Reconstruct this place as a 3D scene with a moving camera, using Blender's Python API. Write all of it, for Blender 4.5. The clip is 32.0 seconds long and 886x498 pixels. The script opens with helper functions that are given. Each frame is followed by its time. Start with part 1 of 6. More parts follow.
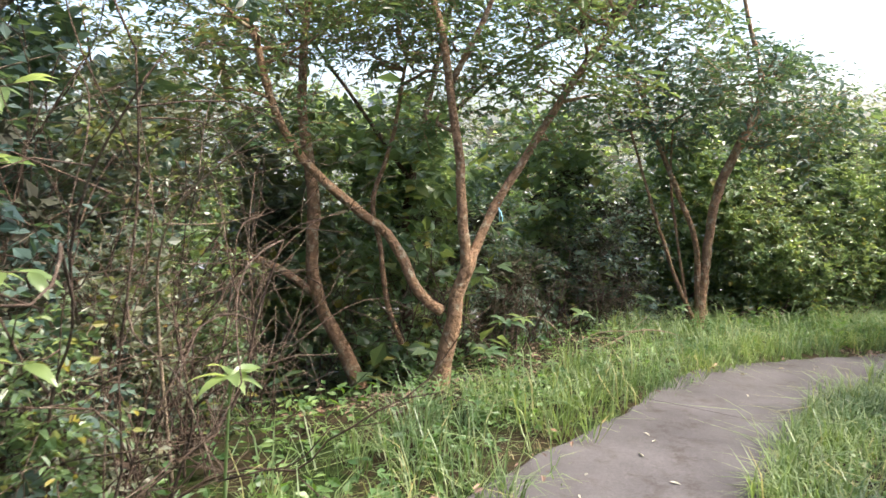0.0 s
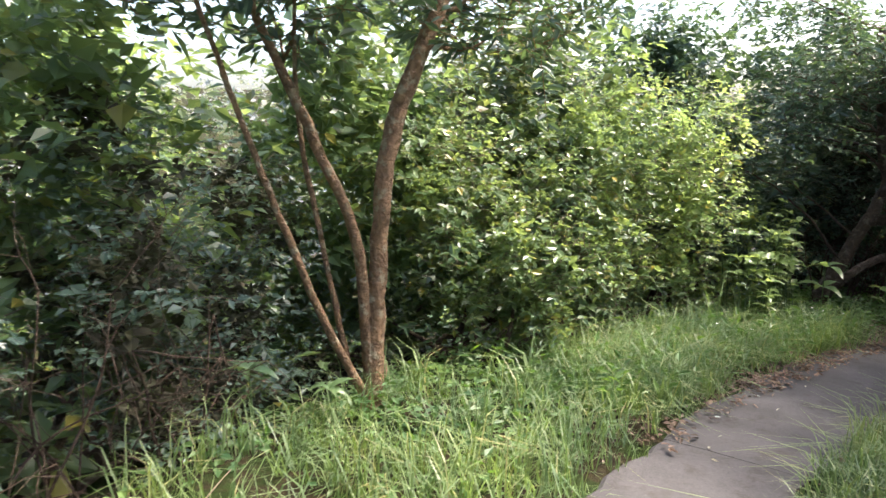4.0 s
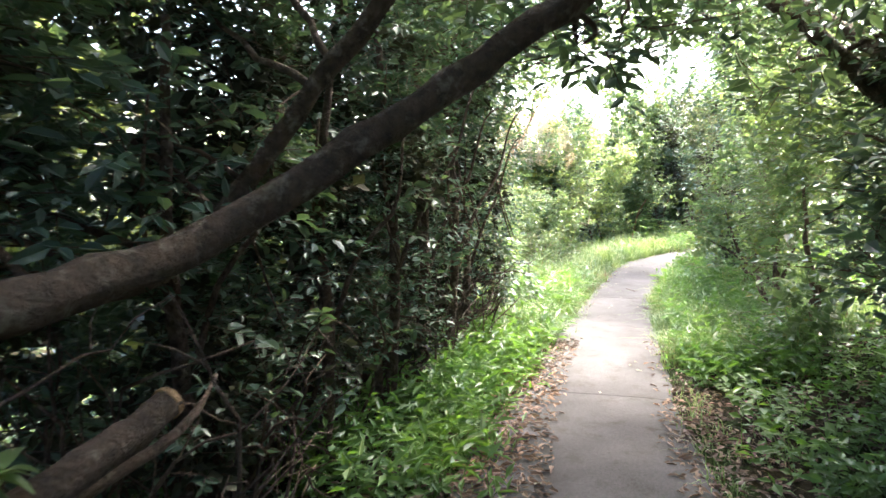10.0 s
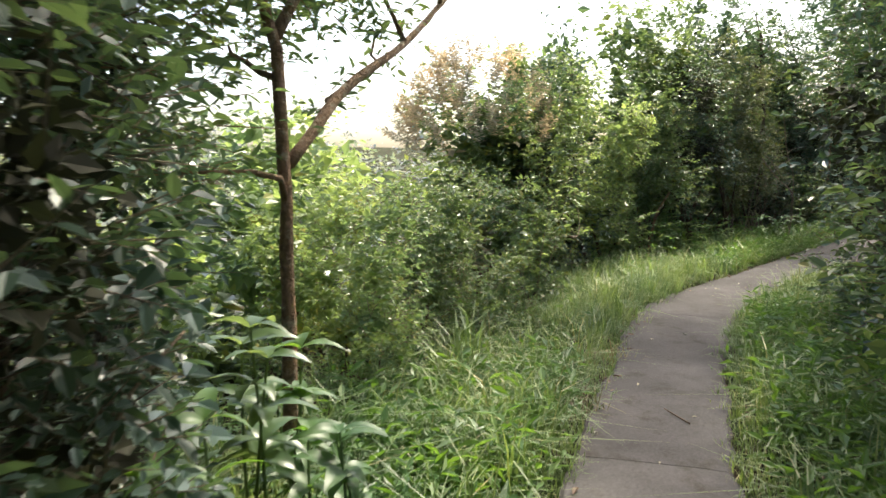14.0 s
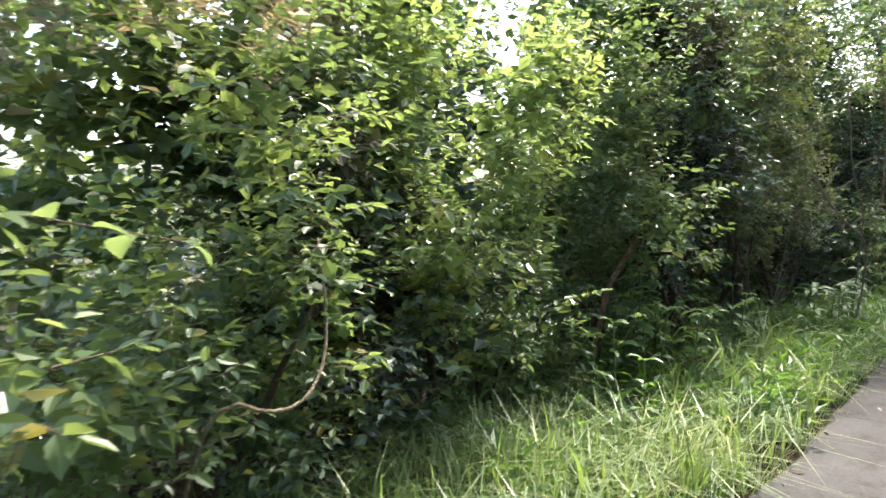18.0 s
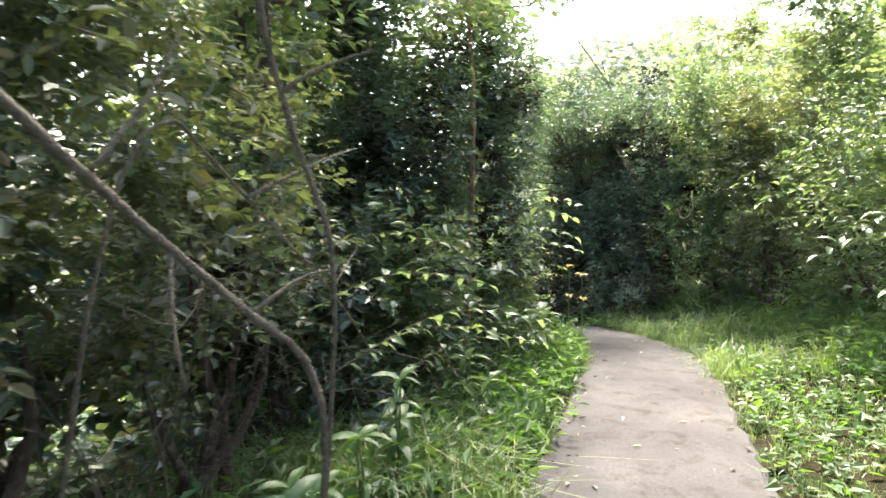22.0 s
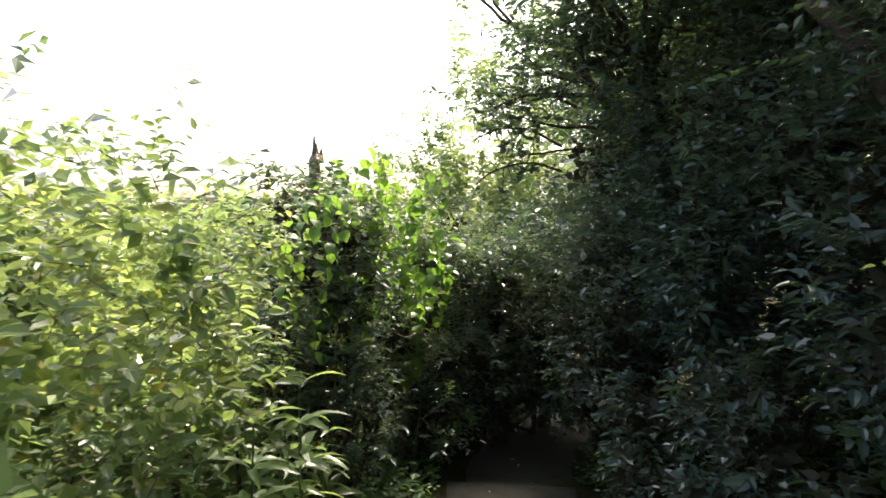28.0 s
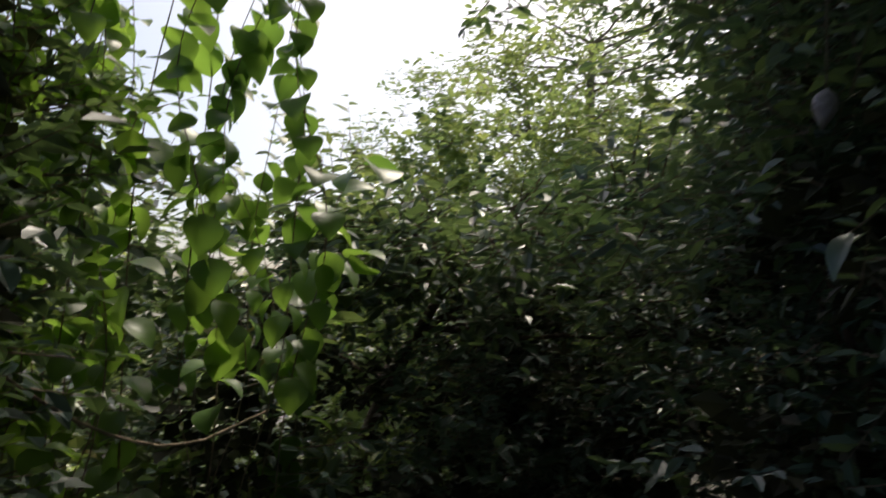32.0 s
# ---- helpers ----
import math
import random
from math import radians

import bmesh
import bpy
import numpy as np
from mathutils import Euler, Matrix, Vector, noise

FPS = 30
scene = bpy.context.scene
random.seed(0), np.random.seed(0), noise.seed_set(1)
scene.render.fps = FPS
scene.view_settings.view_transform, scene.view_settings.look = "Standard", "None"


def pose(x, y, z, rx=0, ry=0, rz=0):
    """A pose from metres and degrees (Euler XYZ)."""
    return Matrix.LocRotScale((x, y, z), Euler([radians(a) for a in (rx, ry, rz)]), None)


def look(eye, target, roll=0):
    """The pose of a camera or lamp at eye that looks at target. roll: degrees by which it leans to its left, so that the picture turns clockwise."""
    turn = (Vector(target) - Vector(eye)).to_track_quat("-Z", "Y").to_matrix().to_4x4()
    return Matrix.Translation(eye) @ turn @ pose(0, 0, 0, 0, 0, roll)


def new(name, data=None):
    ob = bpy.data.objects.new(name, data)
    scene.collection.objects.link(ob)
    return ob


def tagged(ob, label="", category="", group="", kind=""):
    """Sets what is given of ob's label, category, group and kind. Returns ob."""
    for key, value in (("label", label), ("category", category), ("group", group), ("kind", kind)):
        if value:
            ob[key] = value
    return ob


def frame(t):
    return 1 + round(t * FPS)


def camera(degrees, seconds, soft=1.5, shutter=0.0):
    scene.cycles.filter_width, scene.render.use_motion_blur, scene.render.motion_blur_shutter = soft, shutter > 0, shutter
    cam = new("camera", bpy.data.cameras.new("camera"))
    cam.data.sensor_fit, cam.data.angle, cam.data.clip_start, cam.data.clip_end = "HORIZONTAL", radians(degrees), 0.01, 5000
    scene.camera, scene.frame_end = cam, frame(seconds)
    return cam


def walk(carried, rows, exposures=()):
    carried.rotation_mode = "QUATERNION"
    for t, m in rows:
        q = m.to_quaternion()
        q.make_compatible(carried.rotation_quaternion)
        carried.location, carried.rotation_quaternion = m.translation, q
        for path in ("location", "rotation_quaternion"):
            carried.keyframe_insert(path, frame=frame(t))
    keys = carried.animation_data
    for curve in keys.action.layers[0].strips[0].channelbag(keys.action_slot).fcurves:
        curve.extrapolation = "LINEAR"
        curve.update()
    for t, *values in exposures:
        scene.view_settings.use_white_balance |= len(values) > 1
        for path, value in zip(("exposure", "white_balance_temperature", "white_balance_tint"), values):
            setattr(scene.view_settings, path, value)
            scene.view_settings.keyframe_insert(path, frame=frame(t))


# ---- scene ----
cam = camera(65.0, 32.0, 1.5, 0.2)
PATH = [
    (0, (0.000, 0.000, 1.400), (0.000, 1.978, 1.104), 0.0),
    (0.5, (0.044, 0.591, 1.334), (0.103, 2.572, 1.070), 0.2),
    (1, (0.132, 1.243, 1.236), (0.331, 3.215, 0.966), 0.2),
    (1.5, (0.220, 1.899, 1.161), (0.401, 3.871, 0.877), 0.1),
    (2, (0.506, 2.537, 1.110), (0.651, 4.497, 0.739), -0.1),
    (2.5, (0.858, 3.141, 1.131), (1.176, 5.077, 0.746), 0.3),
    (3, (1.144, 3.750, 1.040), (1.852, 5.583, 0.667), 0.2),
    (3.5, (1.518, 4.319, 0.977), (2.335, 6.106, 0.604), 0.3),
    (5.5, (3.520, 6.575, 0.595), (4.726, 8.130, 0.240), -0.1),
    (6, (4.158, 7.069, 0.477), (5.617, 8.396, 0.145), 0.1),
    (6.5, (4.884, 7.451, 0.353), (6.588, 8.447, 0.029), 0.0),
    (7, (5.632, 7.852, 0.204), (7.478, 8.561, -0.093), -0.4),
    (7.5, (6.358, 8.116, 0.187), (8.200, 8.835, -0.112), -0.4),
    (8, (7.084, 8.370, 0.105), (8.923, 9.099, -0.189), -0.4),
    (8.5, (7.832, 8.479, 0.088), (9.671, 9.208, -0.209), -0.4),
    (9, (8.580, 8.665, -0.006), (10.422, 9.388, -0.299), -0.5),
    (9.5, (9.350, 8.752, -0.019), (11.189, 9.482, -0.313), -0.5),
    (10, (10.142, 8.945, -0.070), (11.985, 9.683, -0.310), -0.6),
    (10.5, (10.934, 9.066, -0.155), (12.783, 9.788, -0.402), -0.7),
    (11, (11.682, 9.175, -0.171), (13.526, 9.906, -0.427), -0.7),
    (11.5, (12.452, 9.302, -0.213), (14.307, 10.004, -0.471), -0.7),
    (12, (13.200, 9.411, -0.229), (15.052, 10.120, -0.485), -0.8),
    (12.5, (13.970, 9.563, -0.252), (15.817, 10.285, -0.509), -0.7),
    (13, (14.740, 9.650, -0.265), (16.588, 10.369, -0.522), -0.9),
    (13.5, (15.488, 9.836, -0.359), (17.337, 10.555, -0.613), -0.9),
    (14, (16.280, 9.942, -0.397), (18.125, 10.671, -0.649), -1.1),
    (14.5, (17.094, 10.091, -0.442), (18.953, 10.785, -0.692), -1.1),
    (16.5, (20.282, 10.370, -0.602), (22.145, 11.066, -0.811), 0.0),
    (17, (21.037, 10.389, -0.604), (22.910, 11.067, -0.789), 0.2),
    (17.5, (21.810, 10.353, -0.635), (23.687, 11.025, -0.795), 0.1),
    (18, (22.505, 10.318, -0.658), (24.390, 10.971, -0.805), -0.1),
    (18.5, (23.246, 10.301, -0.629), (25.172, 10.824, -0.767), 0.1),
    (19, (24.006, 10.214, -0.671), (25.994, 10.392, -0.800), 0.1),
    (19.5, (24.712, 9.998, -0.645), (26.708, 10.019, -0.769), -0.1),
    (20, (25.413, 9.749, -0.632), (27.402, 9.575, -0.755), 0.3),
    (20.5, (26.110, 9.468, -0.632), (28.099, 9.293, -0.755), 0.1),
    (21, (26.854, 9.220, -0.652), (28.845, 9.070, -0.773), 0.1),
    (21.5, (27.539, 8.888, -0.649), (29.530, 8.741, -0.773), 0.1),
    (22, (28.247, 8.610, -0.680), (30.227, 8.359, -0.799), 0.1),
    (22.5, (28.922, 8.337, -0.707), (30.885, 7.975, -0.824), 0.1),
    (23, (29.557, 8.110, -0.659), (31.516, 7.724, -0.778), 0.0),
    (23.5, (30.183, 7.848, -0.667), (32.136, 7.435, -0.785), 0.0),
    (24, (30.783, 7.546, -0.628), (32.739, 7.147, -0.746), -0.0),
    (24.5, (31.383, 7.275, -0.618), (33.342, 6.886, -0.730), -0.0),
    (25, (31.984, 6.958, -0.622), (33.946, 6.586, -0.739), -0.1),
    (25.5, (32.634, 6.644, -0.733), (34.619, 6.434, -0.851), -0.0),
    (26, (33.208, 6.317, -0.734), (35.198, 6.180, -0.875), -0.1),
    (26.5, (33.870, 6.069, -0.790), (35.862, 5.967, -0.930), -0.1),
    (28.5, (36.932, 5.584, -0.914), (38.927, 5.688, -1.001), 0.0),
    (29, (37.536, 5.501, -1.075), (39.531, 5.616, -1.162), 0.1),
    (29.5, (38.163, 5.387, -1.051), (40.156, 5.544, -1.114), -0.3),
    (30, (38.636, 5.313, -1.041), (40.624, 5.468, -0.891), -0.2),
    (30.5, (38.976, 5.297, -1.056), (40.960, 5.368, -0.809), 0.2),
    (31, (39.208, 5.274, -1.147), (41.124, 4.799, -0.827), 0.0),
    (31.5, (39.453, 5.322, -1.257), (41.423, 5.110, -0.981), -0.2),
    (32, (39.771, 5.366, -1.433), (41.753, 5.580, -1.276), -0.3),
]
EXPOSURES = [(0, 2.05, 6500, 9), (3.5, 2.4, 6500, 9), (5.5, 2.7, 6500, 10), (7, 3.5, 6500, 10), (9, 4.4, 6250, 10), (10, 3.75, 6200, 9), (11, 3.3, 6400, 7), (12, 2.95, 6800, 4), (13, 2.4, 6800, 4), (14.5, 1.85, 6800, 4), (17, 1.8, 6350, 5), (18, 2.5, 6400, 5),
             (19.5, 3.0, 6500, 5), (24, 3.15, 6700, 5), (26.5, 3.2, 7000, 6), (28.5, 1.5, 6800, 10), (29, 1.0, 6800, 10), (30.0, 0.5, 6700, 10), (32, 0.45, 6700, 10)]
walk(cam, [(t, look(eye, target, roll)) for t, eye, target, roll in PATH], EXPOSURES)

# ---- world, sun ----
SUN_YAW, SUN_EL = -103.0, 55.0      # where the sun stands: turn from +y, height, in degrees
world = bpy.data.worlds.new("world")
scene.world = world
world.use_nodes = True
wn = world.node_tree
sky = wn.nodes.new("ShaderNodeTexSky")
sky.sky_type, sky.sun_disc = "NISHITA", False
sky.sun_elevation, sky.sun_rotation = radians(SUN_EL), radians(-SUN_YAW)
sky.air_density, sky.dust_density, sky.ozone_density = 0.8, 4.5, 0.5
wn.links.new(sky.outputs[0], wn.nodes["Background"].inputs[0])
wn.nodes["Background"].inputs[1].default_value = 0.15
sun = new("sun", bpy.data.lights.new("sun", "SUN"))
sun.data.energy, sun.data.angle, sun.data.color = 2.3, radians(8.0), (1.0, 0.92, 0.78)
a, e = radians(SUN_YAW), radians(SUN_EL)
sun.matrix_world = look((-math.sin(a) * math.cos(e) * 50, math.cos(a) * math.cos(e) * 50, math.sin(e) * 50), (0, 0, 0))

# ---- materials ----


def nodes_of(name):
    m = bpy.data.materials.new(name)
    m.use_nodes = True
    return m, m.node_tree.nodes, m.node_tree.links, m.node_tree.nodes["Principled BSDF"]


def ramp(ns, ls, fac, stops):
    r = ns.new("ShaderNodeValToRGB")
    el = r.color_ramp.elements
    while len(el) < len(stops):
        el.new(0.5)
    for s, (p, c) in zip(el, stops):
        s.position, s.color = p, (*c, 1)
    ls.new(fac, r.inputs[0])
    return r.outputs[0]


def noise_tex(ns, ls, scale, detail=4.0, rough=0.6, coord="Position"):
    t = ns.new("ShaderNodeTexNoise")
    t.inputs["Scale"].default_value, t.inputs["Detail"].default_value, t.inputs["Roughness"].default_value = scale, detail, rough
    if coord == "Position":
        g = ns.new("ShaderNodeNewGeometry")
        ls.new(g.outputs["Position"], t.inputs["Vector"])
    else:
        g = ns.new("ShaderNodeTexCoord")
        ls.new(g.outputs[coord], t.inputs["Vector"])
    return t.outputs[0]


def mixed(ns, ls, fac, a_out, b_out, mode="MIX"):
    m = ns.new("ShaderNodeMix")
    m.data_type, m.blend_type = "RGBA", mode
    for sock, v in ((m.inputs[0], fac), (m.inputs[6], a_out), (m.inputs[7], b_out)):
        if hasattr(v, "links"):
            ls.new(v, sock)
        else:
            sock.default_value = v if isinstance(v, float) else (*v, 1)
    return m.outputs[2]


def leaf_mat(name, dark, mid, light, through_col, thin=0.35, rough=0.4, old=None):
    """Leaves: each leaf its own tint, patches of lighter growth, light that shines through the blade."""
    m, ns, ls, bsdf = nodes_of(name)
    dark, mid, light = [(c[0] * 1.15, c[1], c[2] * 2.3) if c[1] > c[0] else c for c in (dark, mid, light)]
    geo = ns.new("ShaderNodeNewGeometry")
    stops = [(0.0, dark), (0.5, mid), (0.9, light)] + ([(0.97, old)] if old else [])
    tint = ramp(ns, ls, geo.outputs["Random Per Island"], stops)
    patch = ramp(ns, ls, noise_tex(ns, ls, 1.3, 3.0), [(0.35, (0.62, 0.7, 0.74)), (0.65, (1.28, 1.18, 1.0))])
    col = mixed(ns, ls, 1.0, tint, patch, "MULTIPLY")
    ls.new(col, bsdf.inputs["Base Color"])
    bsdf.inputs["Roughness"].default_value = rough
    bsdf.inputs["Specular IOR Level"].default_value = 0.55
    tr = ns.new("ShaderNodeBsdfTranslucent")
    tcol = mixed(ns, ls, 1.0, patch, through_col, "MULTIPLY")
    ls.new(tcol, tr.inputs[0])
    mx = ns.new("ShaderNodeMixShader")
    mx.inputs[0].default_value = thin
    ls.new(bsdf.outputs[0], mx.inputs[1])
    ls.new(tr.outputs[0], mx.inputs[2])
    ls.new(mx.outputs[0], ns["Material Output"].inputs[0])
    return m


def bark_mat(name, dark, light, scale=9.0, lichen=None):
    m, ns, ls, bsdf = nodes_of(name)
    n1 = noise_tex(ns, ls, scale, 6.0, 0.7)
    col = ramp(ns, ls, n1, [(0.3, dark), (0.7, light)])
    if lichen:
        n3 = noise_tex(ns, ls, 13.0, 4.0, 0.6)
        spots = ramp(ns, ls, n3, [(0.54, (0, 0, 0)), (0.66, (0.8, 0.8, 0.8))])
        col = mixed(ns, ls, spots, col, lichen)
    ls.new(col, bsdf.inputs["Base Color"])
    bsdf.inputs["Roughness"].default_value = 0.9
    b = ns.new("ShaderNodeBump")
    b.inputs["Strength"].default_value, b.inputs["Distance"].default_value = 1.0, 0.05
    n2 = noise_tex(ns, ls, scale * 2.2, 8.0, 0.62)
    ls.new(n2, b.inputs["Height"])
    ls.new(b.outputs[0], bsdf.inputs["Normal"])
    return m


L_MID = leaf_mat("leaf_mid", (0.035, 0.078, 0.02), (0.06, 0.12, 0.028), (0.1, 0.175, 0.04), (0.27, 0.37, 0.11), 0.38, 0.34, old=(0.2, 0.17, 0.03))
L_DARK = leaf_mat("leaf_dark", (0.035, 0.07, 0.029), (0.054, 0.104, 0.041), (0.085, 0.145, 0.057), (0.16, 0.25, 0.08), 0.3, 0.32)
L_BRIGHT = leaf_mat("leaf_bright", (0.06, 0.13, 0.025), (0.105, 0.185, 0.035), (0.16, 0.25, 0.05), (0.4, 0.52, 0.16), 0.45, 0.33, old=(0.3, 0.24, 0.03))
L_OLIVE = leaf_mat("leaf_olive", (0.055, 0.085, 0.028), (0.09, 0.12, 0.04), (0.135, 0.165, 0.06), (0.26, 0.31, 0.08), 0.36, 0.38, old=(0.16, 0.1, 0.04))
L_DRY = leaf_mat("leaf_dry", (0.06, 0.045, 0.03), (0.1, 0.075, 0.045), (0.15, 0.12, 0.06), (0.1, 0.08, 0.03), 0.15, 0.8)
L_PLUME = leaf_mat("seed_plume", (0.42, 0.34, 0.25), (0.54, 0.45, 0.35), (0.66, 0.57, 0.46), (0.5, 0.41, 0.28), 0.4, 0.8)
GRASS = leaf_mat("grass_blade", (0.065, 0.125, 0.02), (0.115, 0.19, 0.035), (0.18, 0.26, 0.06), (0.25, 0.37, 0.09), 0.38, 0.45, old=(0.34, 0.29, 0.14))
HERB = leaf_mat("herb_leaf", (0.035, 0.09, 0.018), (0.065, 0.145, 0.026), (0.11, 0.2, 0.035), (0.2, 0.38, 0.04), 0.38, 0.45)
LITTER = leaf_mat("fallen_leaf", (0.07, 0.042, 0.034), (0.15, 0.088, 0.066), (0.26, 0.17, 0.13), (0.12, 0.07, 0.03), 0.1, 0.7)
# far leaves: haze and glare of the distance put into a pale colour
L_FAR = leaf_mat("hazed_far_leaf", (0.16, 0.2, 0.1), (0.22, 0.26, 0.13), (0.3, 0.33, 0.19), (0.34, 0.4, 0.2), 0.4, 0.6)
STRAW = leaf_mat("straw", (0.15, 0.12, 0.06), (0.23, 0.19, 0.1), (0.32, 0.27, 0.15), (0.2, 0.16, 0.07), 0.2, 0.7)
PALE_LEAF = leaf_mat("pale_leaf", (0.3, 0.27, 0.2), (0.4, 0.37, 0.3), (0.5, 0.47, 0.4), (0.2, 0.18, 0.1), 0.1, 0.7)
YELLOW_LEAF = leaf_mat("yellow_leaf", (0.35, 0.2, 0.06), (0.45, 0.28, 0.07), (0.5, 0.36, 0.1), (0.5, 0.35, 0.08), 0.35, 0.5)
# inner leaves: deep shade inside dense shrubs put into the colour
L_INNER = leaf_mat("shade_inner_leaf", (0.03, 0.026, 0.016), (0.04, 0.038, 0.02), (0.055, 0.055, 0.028), (0.06, 0.07, 0.03), 0.2, 0.75)
VINE = leaf_mat("vine_leaf", (0.04, 0.12, 0.012), (0.07, 0.17, 0.018), (0.11, 0.22, 0.025), (0.24, 0.42, 0.06), 0.48, 0.42)
BARK_BROWN = bark_mat("bark_brown", (0.1, 0.058, 0.034), (0.36, 0.215, 0.125), 15.0, (0.36, 0.31, 0.22))
BARK_DARK = bark_mat("bark_dark", (0.032, 0.02, 0.014), (0.125, 0.078, 0.053), 15.0, (0.2, 0.16, 0.12))
BARK_GREY = bark_mat("bark_grey", (0.12, 0.1, 0.08), (0.3, 0.26, 0.21), 9.0, (0.34, 0.34, 0.27))
TWIG = bark_mat("twig", (0.12, 0.09, 0.065), (0.28, 0.22, 0.16), 20.0)
DEAD_WOOD = bark_mat("dead_wood", (0.14, 0.1, 0.07), (0.38, 0.3, 0.21), 14.0)
CUT_WOOD = bark_mat("cut_wood", (0.3, 0.16, 0.07), (0.55, 0.36, 0.2), 22.0)


def ground_mat():
    m, ns, ls, bsdf = nodes_of("forest_soil")
    c1 = ramp(ns, ls, noise_tex(ns, ls, 2.2, 6.0, 0.65), [(0.3, (0.02, 0.017, 0.011)), (0.48, (0.036, 0.03, 0.018)), (0.54, (0.024, 0.04, 0.012))])
    c2 = ramp(ns, ls, noise_tex(ns, ls, 34.0, 4.0, 0.7), [(0.35, (0.55, 0.5, 0.45)), (0.7, (1.3, 1.2, 1.05))])
    ls.new(mixed(ns, ls, 1.0, c1, c2, "MULTIPLY"), bsdf.inputs["Base Color"])
    bsdf.inputs["Roughness"].default_value = 0.95
    bsdf.inputs["Specular IOR Level"].default_value = 0.1
    b = ns.new("ShaderNodeBump")
    b.inputs["Strength"].default_value, b.inputs["Distance"].default_value = 0.8, 0.04
    ls.new(noise_tex(ns, ls, 26.0, 6.0, 0.7), b.inputs["Height"])
    ls.new(b.outputs[0], bsdf.inputs["Normal"])
    return m


def concrete_mat(name="worn_concrete", stops=((0.066, 0.062, 0.066), (0.092, 0.087, 0.092), (0.12, 0.114, 0.12))):
    m, ns, ls, bsdf = nodes_of(name)
    c1 = ramp(ns, ls, noise_tex(ns, ls, 1.6, 5.0, 0.6), list(zip((0.3, 0.55, 0.75), stops)))
    c2 = ramp(ns, ls, noise_tex(ns, ls, 60.0, 5.0, 0.75), [(0.3, (0.72, 0.7, 0.68)), (0.7, (1.18, 1.16, 1.14))])
    dirt = ramp(ns, ls, noise_tex(ns, ls, 5.5, 6.0, 0.7), [(0.52, (1, 1, 1)), (0.72, (0.62, 0.56, 0.5))])
    col = mixed(ns, ls, 1.0, c1, c2, "MULTIPLY")
    col = mixed(ns, ls, 1.0, col, dirt, "MULTIPLY")
    ls.new(col, bsdf.inputs["Base Color"])
    bsdf.inputs["Roughness"].default_value = 0.95
    bsdf.inputs["Specular IOR Level"].default_value = 0.12
    b = ns.new("ShaderNodeBump")
    b.inputs["Strength"].default_value, b.inputs["Distance"].default_value = 0.45, 0.01
    ls.new(noise_tex(ns, ls, 90.0, 6.0, 0.75), b.inputs["Height"])
    ls.new(b.outputs[0], bsdf.inputs["Normal"])
    return m


SOIL, CONCRETE = ground_mat(), concrete_mat()
# concrete of the lower steps, darkened in colour for the shade there
STEP = concrete_mat("shaded_step", ((0.035, 0.036, 0.03), (0.055, 0.054, 0.048), (0.085, 0.082, 0.075)))

# ---- mesh helpers ----
R = np.random.default_rng(7)


def mesh_of(name, verts, polys, mat, smooth=False):
    """polys: list of integer arrays, each of one polygon size."""
    me = bpy.data.meshes.new(name)
    verts = np.asarray(verts, np.float32)
    polys = [np.asarray(p, np.int32) for p in polys if len(p)]
    me.vertices.add(len(verts))
    me.vertices.foreach_set("co", verts.ravel())
    loops = np.concatenate([p.ravel() for p in polys])
    sizes = np.concatenate([np.full(len(p), p.shape[1], np.int32) for p in polys])
    me.loops.add(len(loops))
    me.loops.foreach_set("vertex_index", loops)
    me.polygons.add(len(sizes))
    me.polygons.foreach_set("loop_start", np.r_[0, np.cumsum(sizes)[:-1]].astype(np.int32))
    me.polygons.foreach_set("loop_total", sizes)
    me.polygons.foreach_set("use_smooth", np.full(len(sizes), smooth))
    me.materials.append(mat)
    me.update(calc_edges=True)
    return me


def under(ob, parent):
    """ob becomes a part of parent without moving."""
    ob.parent = parent
    return ob


def root(name, x, y, z, **tags):
    ob = new(name)
    ob.location = (x, y, z)
    ob.empty_display_size = 0.2
    return tagged(ob, **tags)


def part(name, me, parent, label=""):
    """A mesh part, given in its thing's own coordinates."""
    return tagged(under(new(name, me), parent), label)


def unit(v):
    return v / np.maximum(np.linalg.norm(v, axis=-1, keepdims=True), 1e-9)


def turned(n, rng):
    return unit(rng.normal(size=(n, 3)))


def blades_at(base, way, up, length, width, shape="oval"):
    """Leaves with a fold along the midrib, from rows of base, direction, face normal, length and width."""
    side = unit(np.cross(up, way))
    up = np.cross(way, side)
    n = len(base)
    if shape == "oval":
        prof = [(0, 0, 0), (0.3, 0.42, 0.07), (0.68, 0.36, 0.02), (1.0, 0, -0.12), (0.68, -0.36, 0.02), (0.3, -0.42, 0.07)]
        polys = [(0, 3, 2, 1), (0, 5, 4, 3)]
    elif shape == "lance":
        prof = [(0, 0, 0), (0.25, 0.5, 0.05), (0.6, 0.4, 0.0), (1.0, 0, -0.2), (0.6, -0.4, 0.0), (0.25, -0.5, 0.05)]
        polys = [(0, 3, 2, 1), (0, 5, 4, 3)]
    else:
        prof = [(0, 0, 0), (0.45, 0.5, 0.06), (1.0, 0, -0.1), (0.45, -0.5, 0.06)]
        polys = [(0, 2, 1), (0, 3, 2)]
    k = len(prof)
    v = np.empty((n, k, 3))
    for i, (f, w, h) in enumerate(prof):
        v[:, i] = base + way * (f * length)[:, None] + side * (w * width)[:, None] + up * (h * length)[:, None]
    idx = np.arange(n)[:, None] * k
    return v.reshape(-1, 3), [np.concatenate([idx + np.array(p)[None] for p in polys])]


